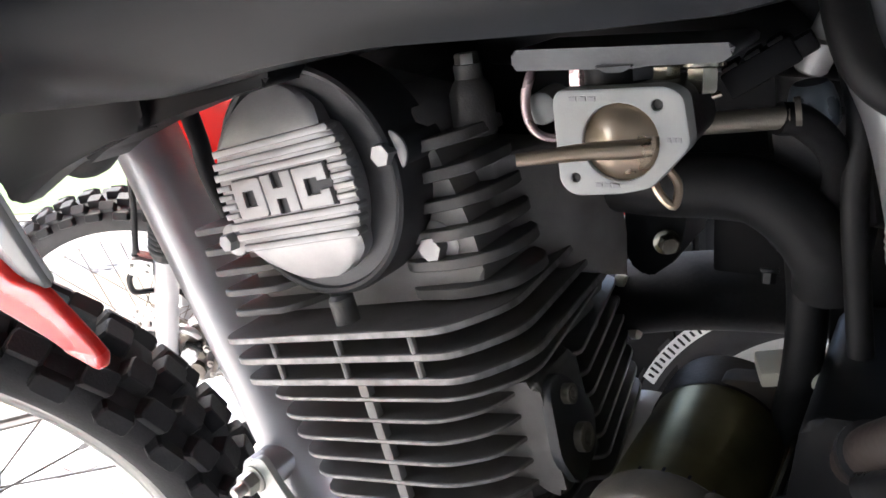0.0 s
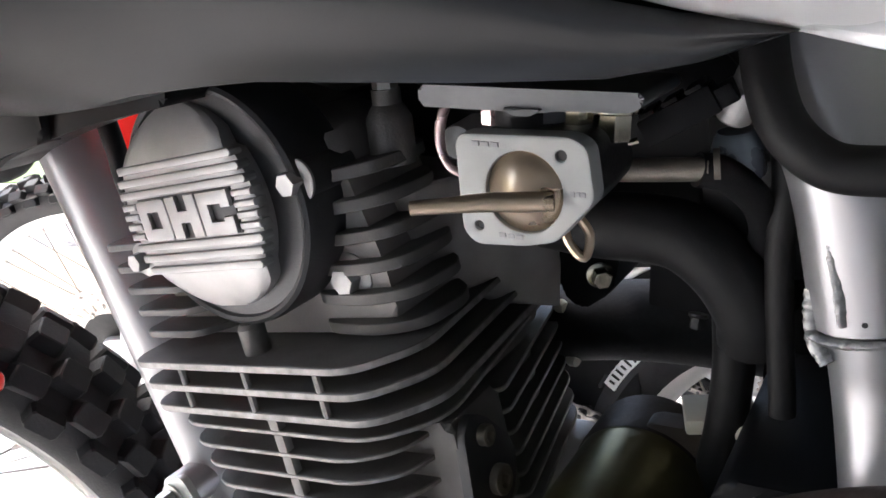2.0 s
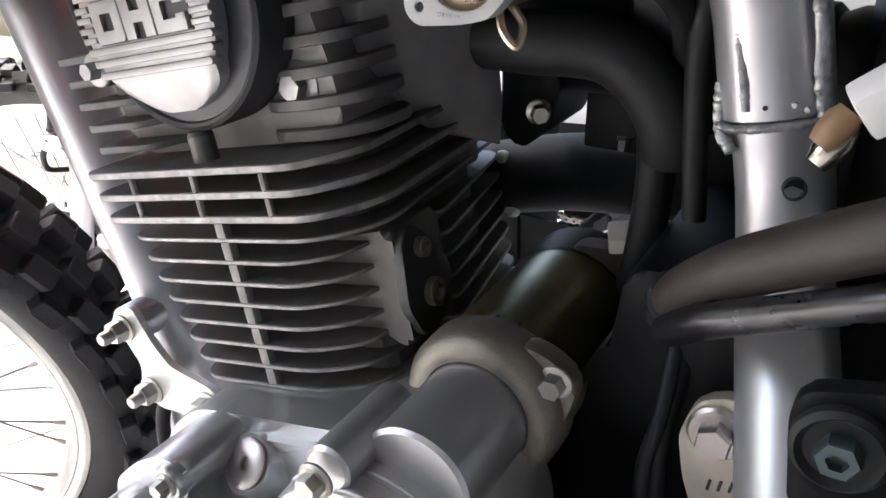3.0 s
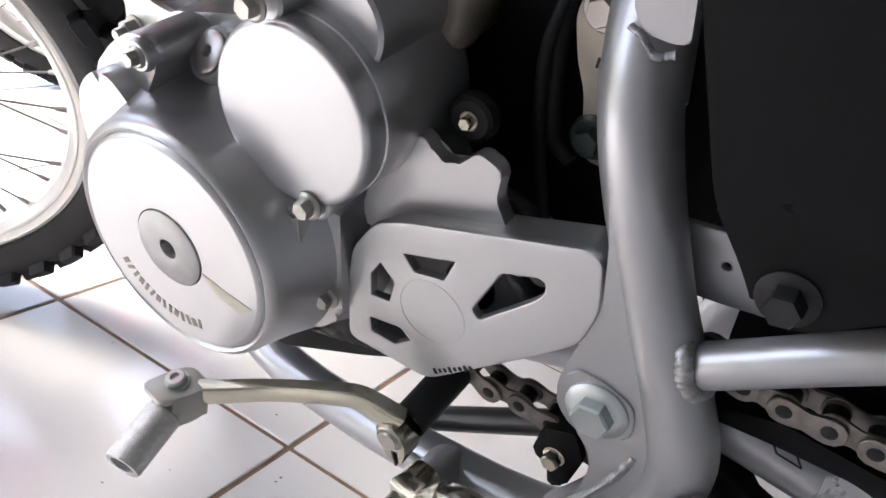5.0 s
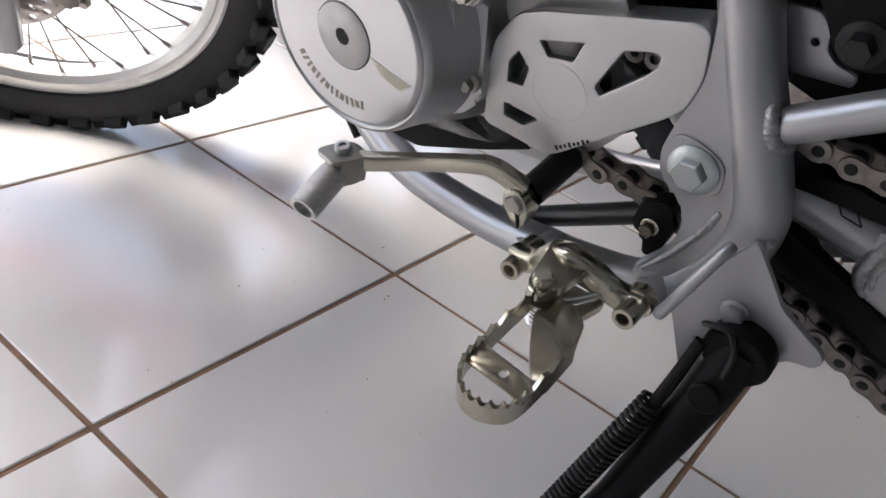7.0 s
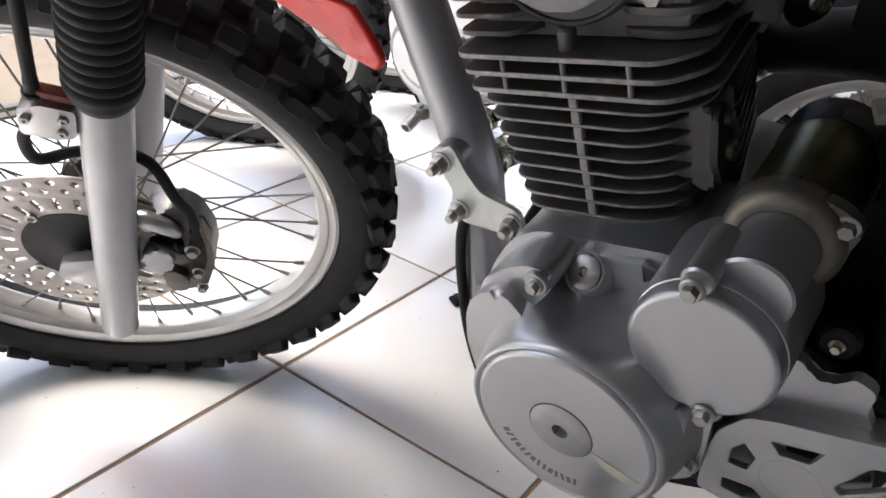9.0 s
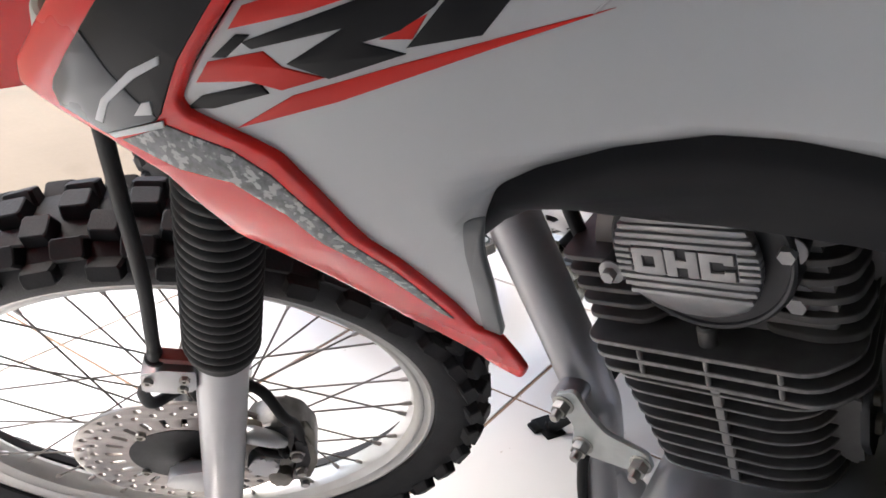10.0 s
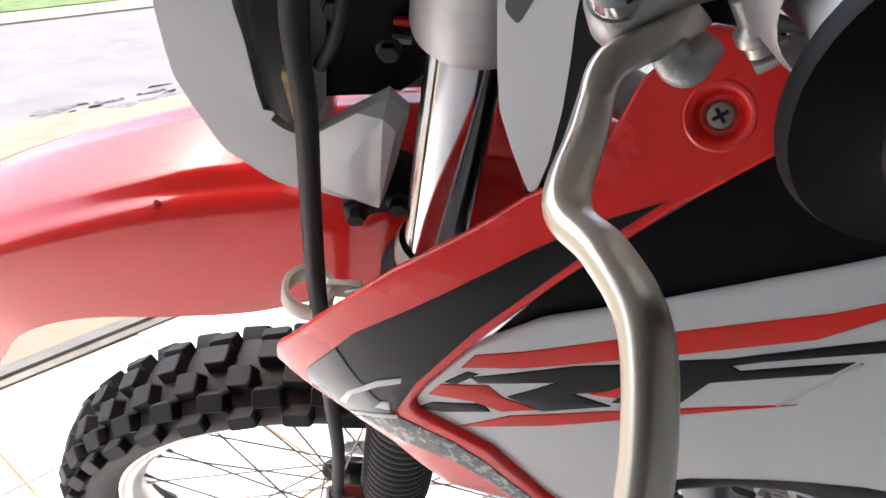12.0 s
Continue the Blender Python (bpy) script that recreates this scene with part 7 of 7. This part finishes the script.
for p, r in (((0.012, -0.062, 0.781), 0.0055), ((-0.015, -0.058, 0.80), 0.006), ((-0.004, -0.05, 0.845), 0.0055)):
    bm = bmesh.new()
    hexhead(bm, aim(p, LEFT, 10), r * 1.7, 0.004, washer=r * 1.2)
    steer("bracket_bolt", bm, M_DARK, "dark bolt", lampbowl)
bm = bmesh.new()
tube(bm, [(-0.018, -0.05, 0.86), (-0.010, -0.062, 0.82), (-0.013, -0.065, 0.79), (-0.022, -0.06, 0.765)], 0.004, 12)
steer("lamp_wire", bm, M_RUBBER, "black lamp wire", lampbowl)
for z, c in ((0.778, M_GREY), (0.789, M_STICKER_R)):
    bm = bmesh.new()
    box(bm, (0.010, 0.004, 0.0035), pose(0.018, -0.05, z), 0.001)
    steer("wire_plug", bm, c, "small pink and grey wire plug", lampbowl)
bm = bmesh.new()
prism(bm, rounded([(-0.010, 0.676), (0.008, 0.690), (0.024, 0.692), (0.034, 0.684), (0.030, 0.674), (0.012, 0.672), (0.0, 0.664)], 0.003), -0.04, -0.075, 0.002)
fbr = steer("fender_bracket", bm, M_BLACK, "black fender bracket")
for p in ((0.024, -0.0755, 0.684), (0.0, -0.0755, 0.672)):
    bm = bmesh.new()
    hexhead(bm, aim(p, LEFT, 10), 0.010, 0.006, washer=0.0075)
    steer("bracket_bolt", bm, M_DARK, "dark steel bolt", fbr)
bm = bmesh.new()
tube(bm, [(0.010, -0.11, 1.00), (-0.018, -0.112, 0.90), (-0.027, -0.11, 0.838), (-0.023, -0.11, 0.779), (-0.022, -0.11, 0.721), (-0.020, -0.11, 0.647), (-0.016, -0.11, 0.57), (-0.012, -0.108, 0.50), (-0.006, -0.104, 0.40), (-0.006, -0.10, 0.324), (-0.006, -0.098, 0.285)], 0.0056, 18, 8)
bhose = steer("brake_hose", bm, M_RUBBER, "satin black front brake hose", angle=60)
bm = bmesh.new()
lathe(bm, [(0.0062, 0), (0.0062, 0.012), (0.0085, 0.013), (0.0085, 0.016), (0.006, 0.018), (0, 0.018)], aim((-0.006, -0.099, 0.30), (0, 0, -1)), 18)
steer("hose_end", bm, M_DARK, "dark crimped hose end", bhose)
bm = bmesh.new()
lathe(bm, [(0.0155, -0.008), (0.0165, -0.006), (0.0165, 0.006), (0.0155, 0.008), (0.0125, 0.008), (0.012, 0.006), (0.012, -0.006), (0.0125, -0.008)], aim((-0.0265, -0.098, 0.618), (0.1, -0.1, 1)), 32, close=True)
box(bm, (0.022, 0.005, 0.014), pose(-0.004, -0.096, 0.622, 0, -8, -6), 0.0015)
steer("hose_guide", bm, M_CLIP, "ivory nylon hose guide ring", angle=40)
bm = bmesh.new()
box(bm, (0.026, 0.0012, 0.010), pose(0.010, -0.1015, 0.627, 0, -22, 0), 0.0004)
tag = steer("hose_tag", bm, M_STICKER_W, "small white printed tag")
for k in range(4):
    bm = bmesh.new()
    box(bm, (0.003, 0.0006, 0.004), pose(0.010, -0.1023, 0.627, 0, -22, 0) @ pose(-0.006 + 0.005 * k, 0, 0))
    steer("tag_bar", bm, M_STICKER_K, "", tag)
bm = bmesh.new()
prism(bm, rounded([(-0.018, 0.243), (-0.018, 0.272), (0.0, 0.280), (0.027, 0.278), (0.027, 0.246), (0.01, 0.241)], 0.003), -0.086, -0.108, 0.002)
hb = steer("hose_bracket", bm, M_CASE, "silver hose bracket on the fork")
for p in ((-0.012, -0.108, 0.263), (0.018, -0.108, 0.268), (0.016, -0.108, 0.252)):
    bm = bmesh.new()
    hexhead(bm, aim(p, LEFT), 0.008, 0.004, bore=0.002)
    steer("bracket_nut", bm, M_ZINC, "", hb)
bm = bmesh.new()
box(bm, (0.03, 0.012, 0.008), pose(0.012, -0.098, 0.287, 0, 6, 0), 0.002)
steer("banjo_tab", bm, material("dark_red_paint", (0.16, 0.03, 0.025), 0.4), "dark red tab", hb)
bm = bmesh.new()
tube(bm, [(-0.014, -0.10, 0.245), (-0.020, -0.098, 0.221), (-0.014, -0.090, 0.190), (0.010, -0.068, 0.180), (0.045, -0.062, 0.186), (0.080, -0.068, 0.178), (0.105, -0.08, 0.145), (0.118, -0.075, 0.118), (0.126, -0.075, 0.085), (0.124, -0.073, 0.055)], 0.0056, 16, 8)
steer("caliper_hose", bm, M_RUBBER, "black brake hose looping to the caliper", angle=60)
# caliper
bm = bmesh.new()
prism(bm, rounded([(0.070, 0.020), (0.066, 0.065), (0.078, 0.10), (0.100, 0.113), (0.125, 0.10), (0.143, 0.065), (0.149, 0.030), (0.143, -0.015), (0.128, -0.038), (0.105, -0.040), (0.095, -0.015)], 0.008), -0.036, -0.072, 0.006, 3)
cal = steer("brake_caliper", bm, material("dark_caliper_cast", (0.20, 0.19, 0.18), 0.38, 0.7, 0.35, 60, 0.3, 500), "dull cast front brake caliper")
bm = bmesh.new()
lathe(bm, [(0.013, 0), (0.013, 0.011), (0.011, 0.014), (0, 0.014)], aim((0.092, -0.072, 0.045), LEFT), 28)
steer("caliper_cylinder", bm, M_CAPFACE, "cast caliper cylinder bosses", cal)
bm = bmesh.new()
prism(bm, rounded([(0.118, 0.095), (0.132, 0.085), (0.140, 0.04), (0.135, 0.005), (0.122, 0.0), (0.126, 0.05)], 0.005), -0.070, -0.081, 0.004)
steer("caliper_bridge", bm, M_DARK, "dark caliper bridge", cal)
bm = bmesh.new()
prism(bm, rounded([(0.03, 0.09), (0.045, 0.115), (0.085, 0.105), (0.09, 0.08), (0.07, 0.06), (0.03, 0.05)], 0.006), -0.064, -0.078, 0.003)
steer("caliper_carrier", bm, M_STARTER, "grey caliper carrier", cal)
bm = bmesh.new()
prism(bm, rounded([(0.128, 0.100), (0.143, 0.066), (0.1485, 0.030), (0.143, -0.012), (0.136, -0.010), (0.138, 0.05)], 0.004), -0.060, -0.078, 0.003, 2)
prism(bm, rounded([(0.100, 0.050), (0.112, 0.052), (0.122, 0.035), (0.112, 0.026), (0.100, 0.030)], 0.003), -0.070, -0.080, 0.002, 2)
prism(bm, rounded([(0.094, 0.012), (0.104, 0.018), (0.120, 0.008), (0.124, -0.012), (0.112, -0.026), (0.100, -0.020)], 0.005), -0.070, -0.084, 0.003, 2)
steer("caliper_housing", bm, M_STARTER, "dull grey caliper housing", cal)
bm = bmesh.new()
lathe(bm, [(0.004, 0), (0.006, 0.002), (0.006, 0.007), (0.0045, 0.009), (0.0045, 0.012), (0.003, 0.014), (0, 0.014)], aim((0.108, -0.078, 0.068), (0.3, -0.9, 0.4)), 16)
tube(bm, [(0.082, -0.074, 0.060), (0.092, -0.082, 0.066), (0.104, -0.083, 0.062), (0.112, -0.078, 0.050)], 0.0045, 12)
steer("caliper_boot", bm, M_RUBBER, "black rubber slide pin boot", cal)
bm = bmesh.new()
prism(bm, rounded([(0.070, 0.030), (0.078, 0.058), (0.096, 0.062), (0.108, 0.044), (0.102, 0.018), (0.084, 0.012)], 0.007), -0.072, -0.088, 0.006, 4)
steer("caliper_piston_housing", bm, M_CASE, "pale cast piston housing", cal)
bm = bmesh.new()
tube(bm, [(0.060, -0.070, 0.092), (0.075, -0.080, 0.104), (0.096, -0.083, 0.100), (0.108, -0.080, 0.086)], [0.008, 0.010, 0.009, 0.006], 14)
steer("caliper_arm", bm, M_CASE, "pale cast caliper arm", cal)
for p, s in (((0.062, -0.078, 0.078), 1.0), ((0.078, -0.078, 0.095), 1.0), ((0.132, -0.081, 0.020), 0.9), ((0.138, -0.081, -0.010), 0.9), ((0.124, -0.081, 0.060), 1.1)):
    bm = bmesh.new()
    hexhead(bm, aim(p, LEFT, 10), 0.0105 * s, 0.006, washer=0.0078 * s)
    steer("caliper_bolt", bm, M_ZINC, "bright caliper bolt", cal)
bm = bmesh.new()
prism(bm, rounded([(-0.012, -0.020), (0.0, 0.006), (0.02, 0.012), (0.03, -0.02), (0.018, -0.05), (-0.008, -0.048)], 0.009), -0.062, -0.073, 0.006, 3)
steer("axle_shroud", bm, M_DISC, "grey cast speed sensor housing")

# ---- handlebar, grip and clutch lever ----
GF, GE = Vector((-0.0319, -0.2205, 1.1128)), Vector((0.679, -0.732, -0.059)).normalized()
bm = bmesh.new()
tube(bm, [GF + GE * 0.118, GF, GF - GE * 0.07, GF - GE * 0.15 + Vector((0, 0.0, -0.01)), Vector((-0.24, -0.05, 1.09)), Vector((-0.30, 0.02, 1.085))], 0.011, 20, 8)
bar = part("handlebar", bm, M_FORKLOW, bike, "silver grey tubular handlebar", angle=60)
bm = bmesh.new()
prof = [(0.012, -0.004), (0.029, -0.004), (0.031, -0.001), (0.030, 0.003), (0.0185, 0.006)]
for k in range(26):
    prof += [(0.0162, 0.008 + k * 0.0042), (0.0172, 0.0092 + k * 0.0042), (0.0172, 0.0108 + k * 0.0042)]
prof += [(0.0195, 0.119), (0.0195, 0.123), (0.015, 0.125), (0, 0.125)]
lathe(bm, prof, aim(GF, GE), 40)
part("grip", bm, M_BLACK, bar, "black ribbed rubber handlebar grip", angle=50)
BALL = Vector((-0.0324, -0.3379, 1.0343))
bm = bmesh.new()
LEV = [tuple(BALL), (-0.0446, -0.3162, 1.0423), (-0.0531, -0.2985, 1.0520), (-0.0590, -0.2815, 1.0668), (-0.0680, -0.2665, 1.0800), (-0.0815, -0.2575, 1.0865), (-0.0935, -0.2520, 1.0880), (-0.0995, -0.2440, 1.0896), (-0.1055, -0.2280, 1.0912), (-0.1110, -0.2135, 1.0940), (-0.1107, -0.2070, 1.1008), (-0.1064, -0.1996, 1.1031), (-0.1010, -0.1922, 1.1044), (-0.0978, -0.1849, 1.1077)]
tube(bm, LEV, [0.0054, 0.0052, 0.0053, 0.0056, 0.0057, 0.0057, 0.0056, 0.0054, 0.0050, 0.0048, 0.0048, 0.0048, 0.0048, 0.0048], 24, 8, flat=0.66, up=(0.55, 0.35, 0.75), power=3.2)
clutch = part("clutch_lever", bm, M_LEVER, bar, "champagne alloy clutch lever with a ball end", angle=40)
bm = bmesh.new()
d = (Vector(LEV[1]) - BALL).normalized()
lathe(bm, [(0.0, -0.0086), (0.002, -0.0084), (0.004, -0.0077), (0.0058, -0.0063), (0.0073, -0.0042), (0.0083, -0.0015), (0.0085, 0.0015), (0.0078, 0.0046), (0.0066, 0.0075), (0.0056, 0.0112), (0.0047, 0.0160), (0.0036, 0.0215), (0.0022, 0.0270)], aim(BALL, d), 32)
part("lever_ball", bm, M_LEVER, clutch, "round ball end of the lever", angle=80)
bm = bmesh.new()
PV = Vector((-0.1140, -0.1950, 1.1125))
lathe(bm, [(0.0085, -0.010), (0.0090, -0.008), (0.0090, 0.002), (0.0080, 0.0035), (0, 0.0035)], aim(PV, (0.25, -0.55, 0.8)), 28)
tube(bm, [PV, (-0.104, -0.186, 1.117), (-0.092, -0.178, 1.119), (-0.080, -0.172, 1.118)], [0.0085, 0.009, 0.009, 0.009], 16)
tube(bm, [(-0.1000, -0.1965, 1.1020), (-0.0975, -0.1960, 1.0985), (-0.0950, -0.1950, 1.0975), (-0.0925, -0.188, 1.101)], [0.005, 0.0055, 0.005, 0.004], 14)
lathe(bm, [(0.017, -0.012), (0.018, -0.010), (0.018, 0.010), (0.017, 0.012)], aim(GF - GE * 0.05, GE), 28)
perch = part("lever_perch", bm, M_CAPFACE, bar, "silver cast clutch lever perch")
bm = bmesh.new()
lathe(bm, [(0, 0.0155), (0.0055, 0.0155), (0.0075, 0.0135), (0.0075, 0.008), (0, 0.008)], aim(PV + Vector((0.25, -0.55, 0.8)) * -0.004, (0.25, -0.55, 0.8), 20), 24)
part("perch_bolt", bm, M_CHROME, perch, "bright pivot bolt")
bm = bmesh.new()
lathe(bm, [(0, 0), (0.0036, 0), (0.0036, 0.003), (0.005, 0.004), (0.005, 0.007), (0.003, 0.0085), (0.003, 0.016), (0, 0.016)], aim((-0.0815, -0.184, 1.0985), (-0.25, -0.2, 0.9)), 18)
box(bm, (0.010, 0.005, 0.003), pose(-0.079, -0.183, 1.097, 20, -25, 30), 0.001)
part("cable_adjuster", bm, M_ZINC, perch, "bright clutch cable adjuster")
bm = bmesh.new()
prism(bm, rounded([(0.044, 0.95), (0.0475, 0.874), (0.0522, 0.8456), (0.056, 0.827), (0.0644, 0.8066), (0.0734, 0.7875), (0.077, 0.781), (0.0795, 0.785), (0.0808, 0.802), (0.0800, 0.829), (0.0775, 0.853), (0.0750, 0.871), (0.069, 0.95)], 0.003), -0.147, -0.150, 0.0008)
card = steer("white_plate", bm, material("bright_white_plastic", (0.80, 0.81, 0.83), 0.3, 0.0, 0.01, 8, coat=0.3), "white plastic plate with a black edge")
bm = bmesh.new()
prism(bm, rounded([(0.074, 0.781), (0.0800, 0.774), (0.086, 0.782), (0.0890, 0.802), (0.0895, 0.829), (0.0880, 0.853), (0.0860, 0.871), (0.080, 0.95), (0.066, 0.95), (0.073, 0.83)], 0.003), -0.144, -0.1488, 0.001)
steer("plate_edge", bm, M_RUBBER, "black rubber edge", card)
bm = bmesh.new()
prism(bm, rounded([(0.050, 0.872), (0.056, 0.866), (0.062, 0.885), (0.06, 0.91), (0.052, 0.91)], 0.003), -0.150, -0.1508)
steer("plate_mark", bm, M_STICKER_G, "dark grey printed mark", card)


# ---- rear wheel ----
REAR = Matrix.Translation((0.72, 0.045, 0.327))


def build_rear_wheel():
    bm = bmesh.new()
    side = [(0.236, 0.024), (0.245, 0.034), (0.262, 0.043), (0.280, 0.0465), (0.294, 0.045), (0.304, 0.036), (0.309, 0.02), (0.310, 0.0)]
    lathe(bm, side + [(r, -h) for r, h in side[-2::-1]], AXLE, 80)
    tyre = part("rear_tyre", bm, M_TYRE, bike, "black knobbly rear tyre", m=REAR, angle=30)
    for h, r, tilt, ph in ((0.013, 0.314, 8, 0.0), (0.036, 0.301, 44, 0.5)):
        knob = None
        for k in range(32):
            for s in (-1, 1):
                m = pose(0, 0, 0, 0, 360 * (k + ph) / 32, 0) @ pose(0, s * h, r, s * -tilt, 0, 0)
                if knob is None:
                    bm = bmesh.new()
                    box(bm, (0.026, 0.020, 0.014), None, 0.002, 1)
                    knob = part("tread_block", bm, M_TYRE, tyre, m=m)
                else:
                    again("tread_block", knob, m)
    bm = bmesh.new()
    outer = [(0.243, 0.026), (0.234, 0.0245), (0.224, 0.018), (0.217, 0.010), (0.215, 0.0)]
    inner = [(0.241, 0.022), (0.228, 0.018), (0.222, 0.008), (0.221, 0.0)]
    lathe(bm, outer + [(r, -h) for r, h in outer[-2::-1]] + [(r, -h) for r, h in inner] + [(r, h) for r, h in inner[-2::-1]], AXLE, 80, close=True)
    rim = part("rear_rim", bm, M_RIM, bike, "silver spoked rear rim", m=REAR)
    base = None
    for k in range(32):
        s = 1 if k % 2 else -1
        ar = radians(11.25 * k)
        ah = ar + (1 if (k // 2) % 2 else -1) * radians(55)
        p0 = Vector((0.05 * math.sin(ah), s * 0.032, 0.05 * math.cos(ah)))
        p1 = Vector((0.216 * math.sin(ar), s * 0.004, 0.216 * math.cos(ar)))
        m = aim(p0, p1 - p0) @ Matrix.Diagonal((1, 1, (p1 - p0).length, 1))
        if base is None:
            bm = bmesh.new()
            lathe(bm, [(0.0, 0), (0.0014, 0), (0.0014, 1), (0, 1)], None, 8)
            base = part("spoke", bm, M_SPOKE, rim, m=m)
        else:
            again("spoke", base, m)
    bm = bmesh.new()
    lathe(bm, [(0, 0.055), (0.02, 0.055), (0.022, 0.045), (0.055, 0.040), (0.055, 0.026), (0.03, 0.02), (0.03, -0.03), (0.055, -0.036), (0.055, -0.042), (0.02, -0.05), (0, -0.05)], AXLE, 40)
    part("rear_hub", bm, M_DARK, bike, "dark rear wheel hub", m=REAR)
    bm = bmesh.new()
    teeth = []
    for k in range(98):
        a = 2 * math.pi * k / 98
        r = 0.116 if k % 2 else 0.109
        teeth.append((r * math.cos(a), r * math.sin(a)))
    plate(bm, [teeth] + [circle(0.075 * math.cos(a), 0.075 * math.sin(a), 0.018, 16) for a in (0.3, 1.35, 2.4, 3.45, 4.5, 5.55)] + [circle(0, 0, 0.03, 24)], -0.097, -0.092, 0.0006)
    part("rear_sprocket", bm, M_CHAIN, bike, "steel rear sprocket", m=REAR)


build_rear_wheel()

# flat faces stay flat beside their rounded edges
FLAT_PARTS = {"sprocket_cover", "clutch_cover_plate", "generator_cover", "reduction_cover", "tap_face", "stand_bracket", "pivot_plate", "pivot_boss", "engine_hanger", "engine_mount_plate",
              "cover_panel", "side_cover", "inner_mudguard_plate", "crankcase", "cover_ridge", "cover_flange", "case_top_step", "fuel_tap_flange", "cover_mount"}
for ob in bike.children_recursive:
    if ob.name in FLAT_PARTS:
        ob.modifiers.new("even_normals", "WEIGHTED_NORMAL").keep_sharp = True

# ---- the same model parked twice more behind, in a staggered row ----
tagged(bike, "red and white off-road motorcycle leaning on its side stand", "motorcycle", group="parked motorcycles")
ROW = (pose(-0.589, 0.698, 0, 0, 0, -6.8), pose(-0.66, 1.42, 0, 0, 0, -5.0))
for m in ROW:
    copy_thing(bike, m @ pose(0, 0, 0, LEAN, 0, 0))

# paper label round the rear tyre of the next motorcycle
bm = bmesh.new()
n = 8
ring = []
for k in range(n + 1):
    a = radians(-62 + 3.2 * k)
    ring.append([bm.verts.new((r * math.sin(a), y, r * math.cos(a))) for y, r in ((-0.046, 0.279), (-0.0475, 0.282), (-0.046, 0.297), (-0.0445, 0.294))])
for a, b in zip(ring, ring[1:]):
    for k in range(4):
        bm.faces.new((a[k], a[(k + 1) % 4], b[(k + 1) % 4], b[k]))
bm.faces.new(ring[0]), bm.faces.new(ring[-1])
label = tagged(part("tyre_label", bm, M_STICKER_W, None, m=ROW[0] @ pose(0, 0, 0, LEAN, 0, 0) @ REAR), "white paper size label on a black tyre", "label")
for k in range(12):
    bm = bmesh.new()
    box(bm, (0.0035, 0.0008, 0.012 if k % 3 else 0.008), pose(0, 0, 0, 0, -60 + 2.0 * k, 0) @ pose(0, -0.0478, 0.2885, 6, 0, 0))
    part("print_bar", bm, M_STICKER_K, label)

# specks of dirt on the tiles
bm = bmesh.new()
rnd = random.Random(11)
for k in range(110):
    x, y, r = rnd.uniform(-1.2, 0.5), rnd.uniform(-0.6, 0.6), rnd.uniform(0.0006, 0.0019)
    a0 = rnd.uniform(0, 6)
    pts = [bm.verts.new((x + r * rnd.uniform(0.6, 1.2) * math.cos(a0 + i * 1.05), y + r * rnd.uniform(0.5, 1.1) * math.sin(a0 + i * 1.05), 0.0002)) for i in range(6)]
    top = bm.verts.new((x, y, 0.0002 + r * 0.5))
    for i in range(6):
        bm.faces.new((pts[i], pts[(i + 1) % 6], top))
tagged(part("floor_specks", bm, M_GROUT), "small dark specks of dirt on the tiles", "dirt", kind="stuff")


# ---- floor tiles ----
bm = bmesh.new()
box(bm, (TILE - GAP, TILE - GAP, 0.008), None, 0.0012, 1)
base_tile = None
GRID = pose(X0, Y0, 0, 0, 0, -0.96)
for i in range(-4, 9):
    for j in range(-6, 11):
        m = GRID @ pose((i + 0.5) * TILE, (j + 0.5) * TILE, -0.004)
        cut = RAIL + 0.004 - (m.translation.x - TILE / 2)
        if cut > TILE - 0.03:
            continue
        if cut > 0:
            m = m @ pose(cut / 2, 0, 0) @ Matrix.Diagonal(((TILE - GAP - cut) / (TILE - GAP), 1, 1, 1))
        if base_tile is None:
            base_tile = part("tile", bm, M_TILE, floor, m=m)
        else:
            again("tile", base_tile, m)
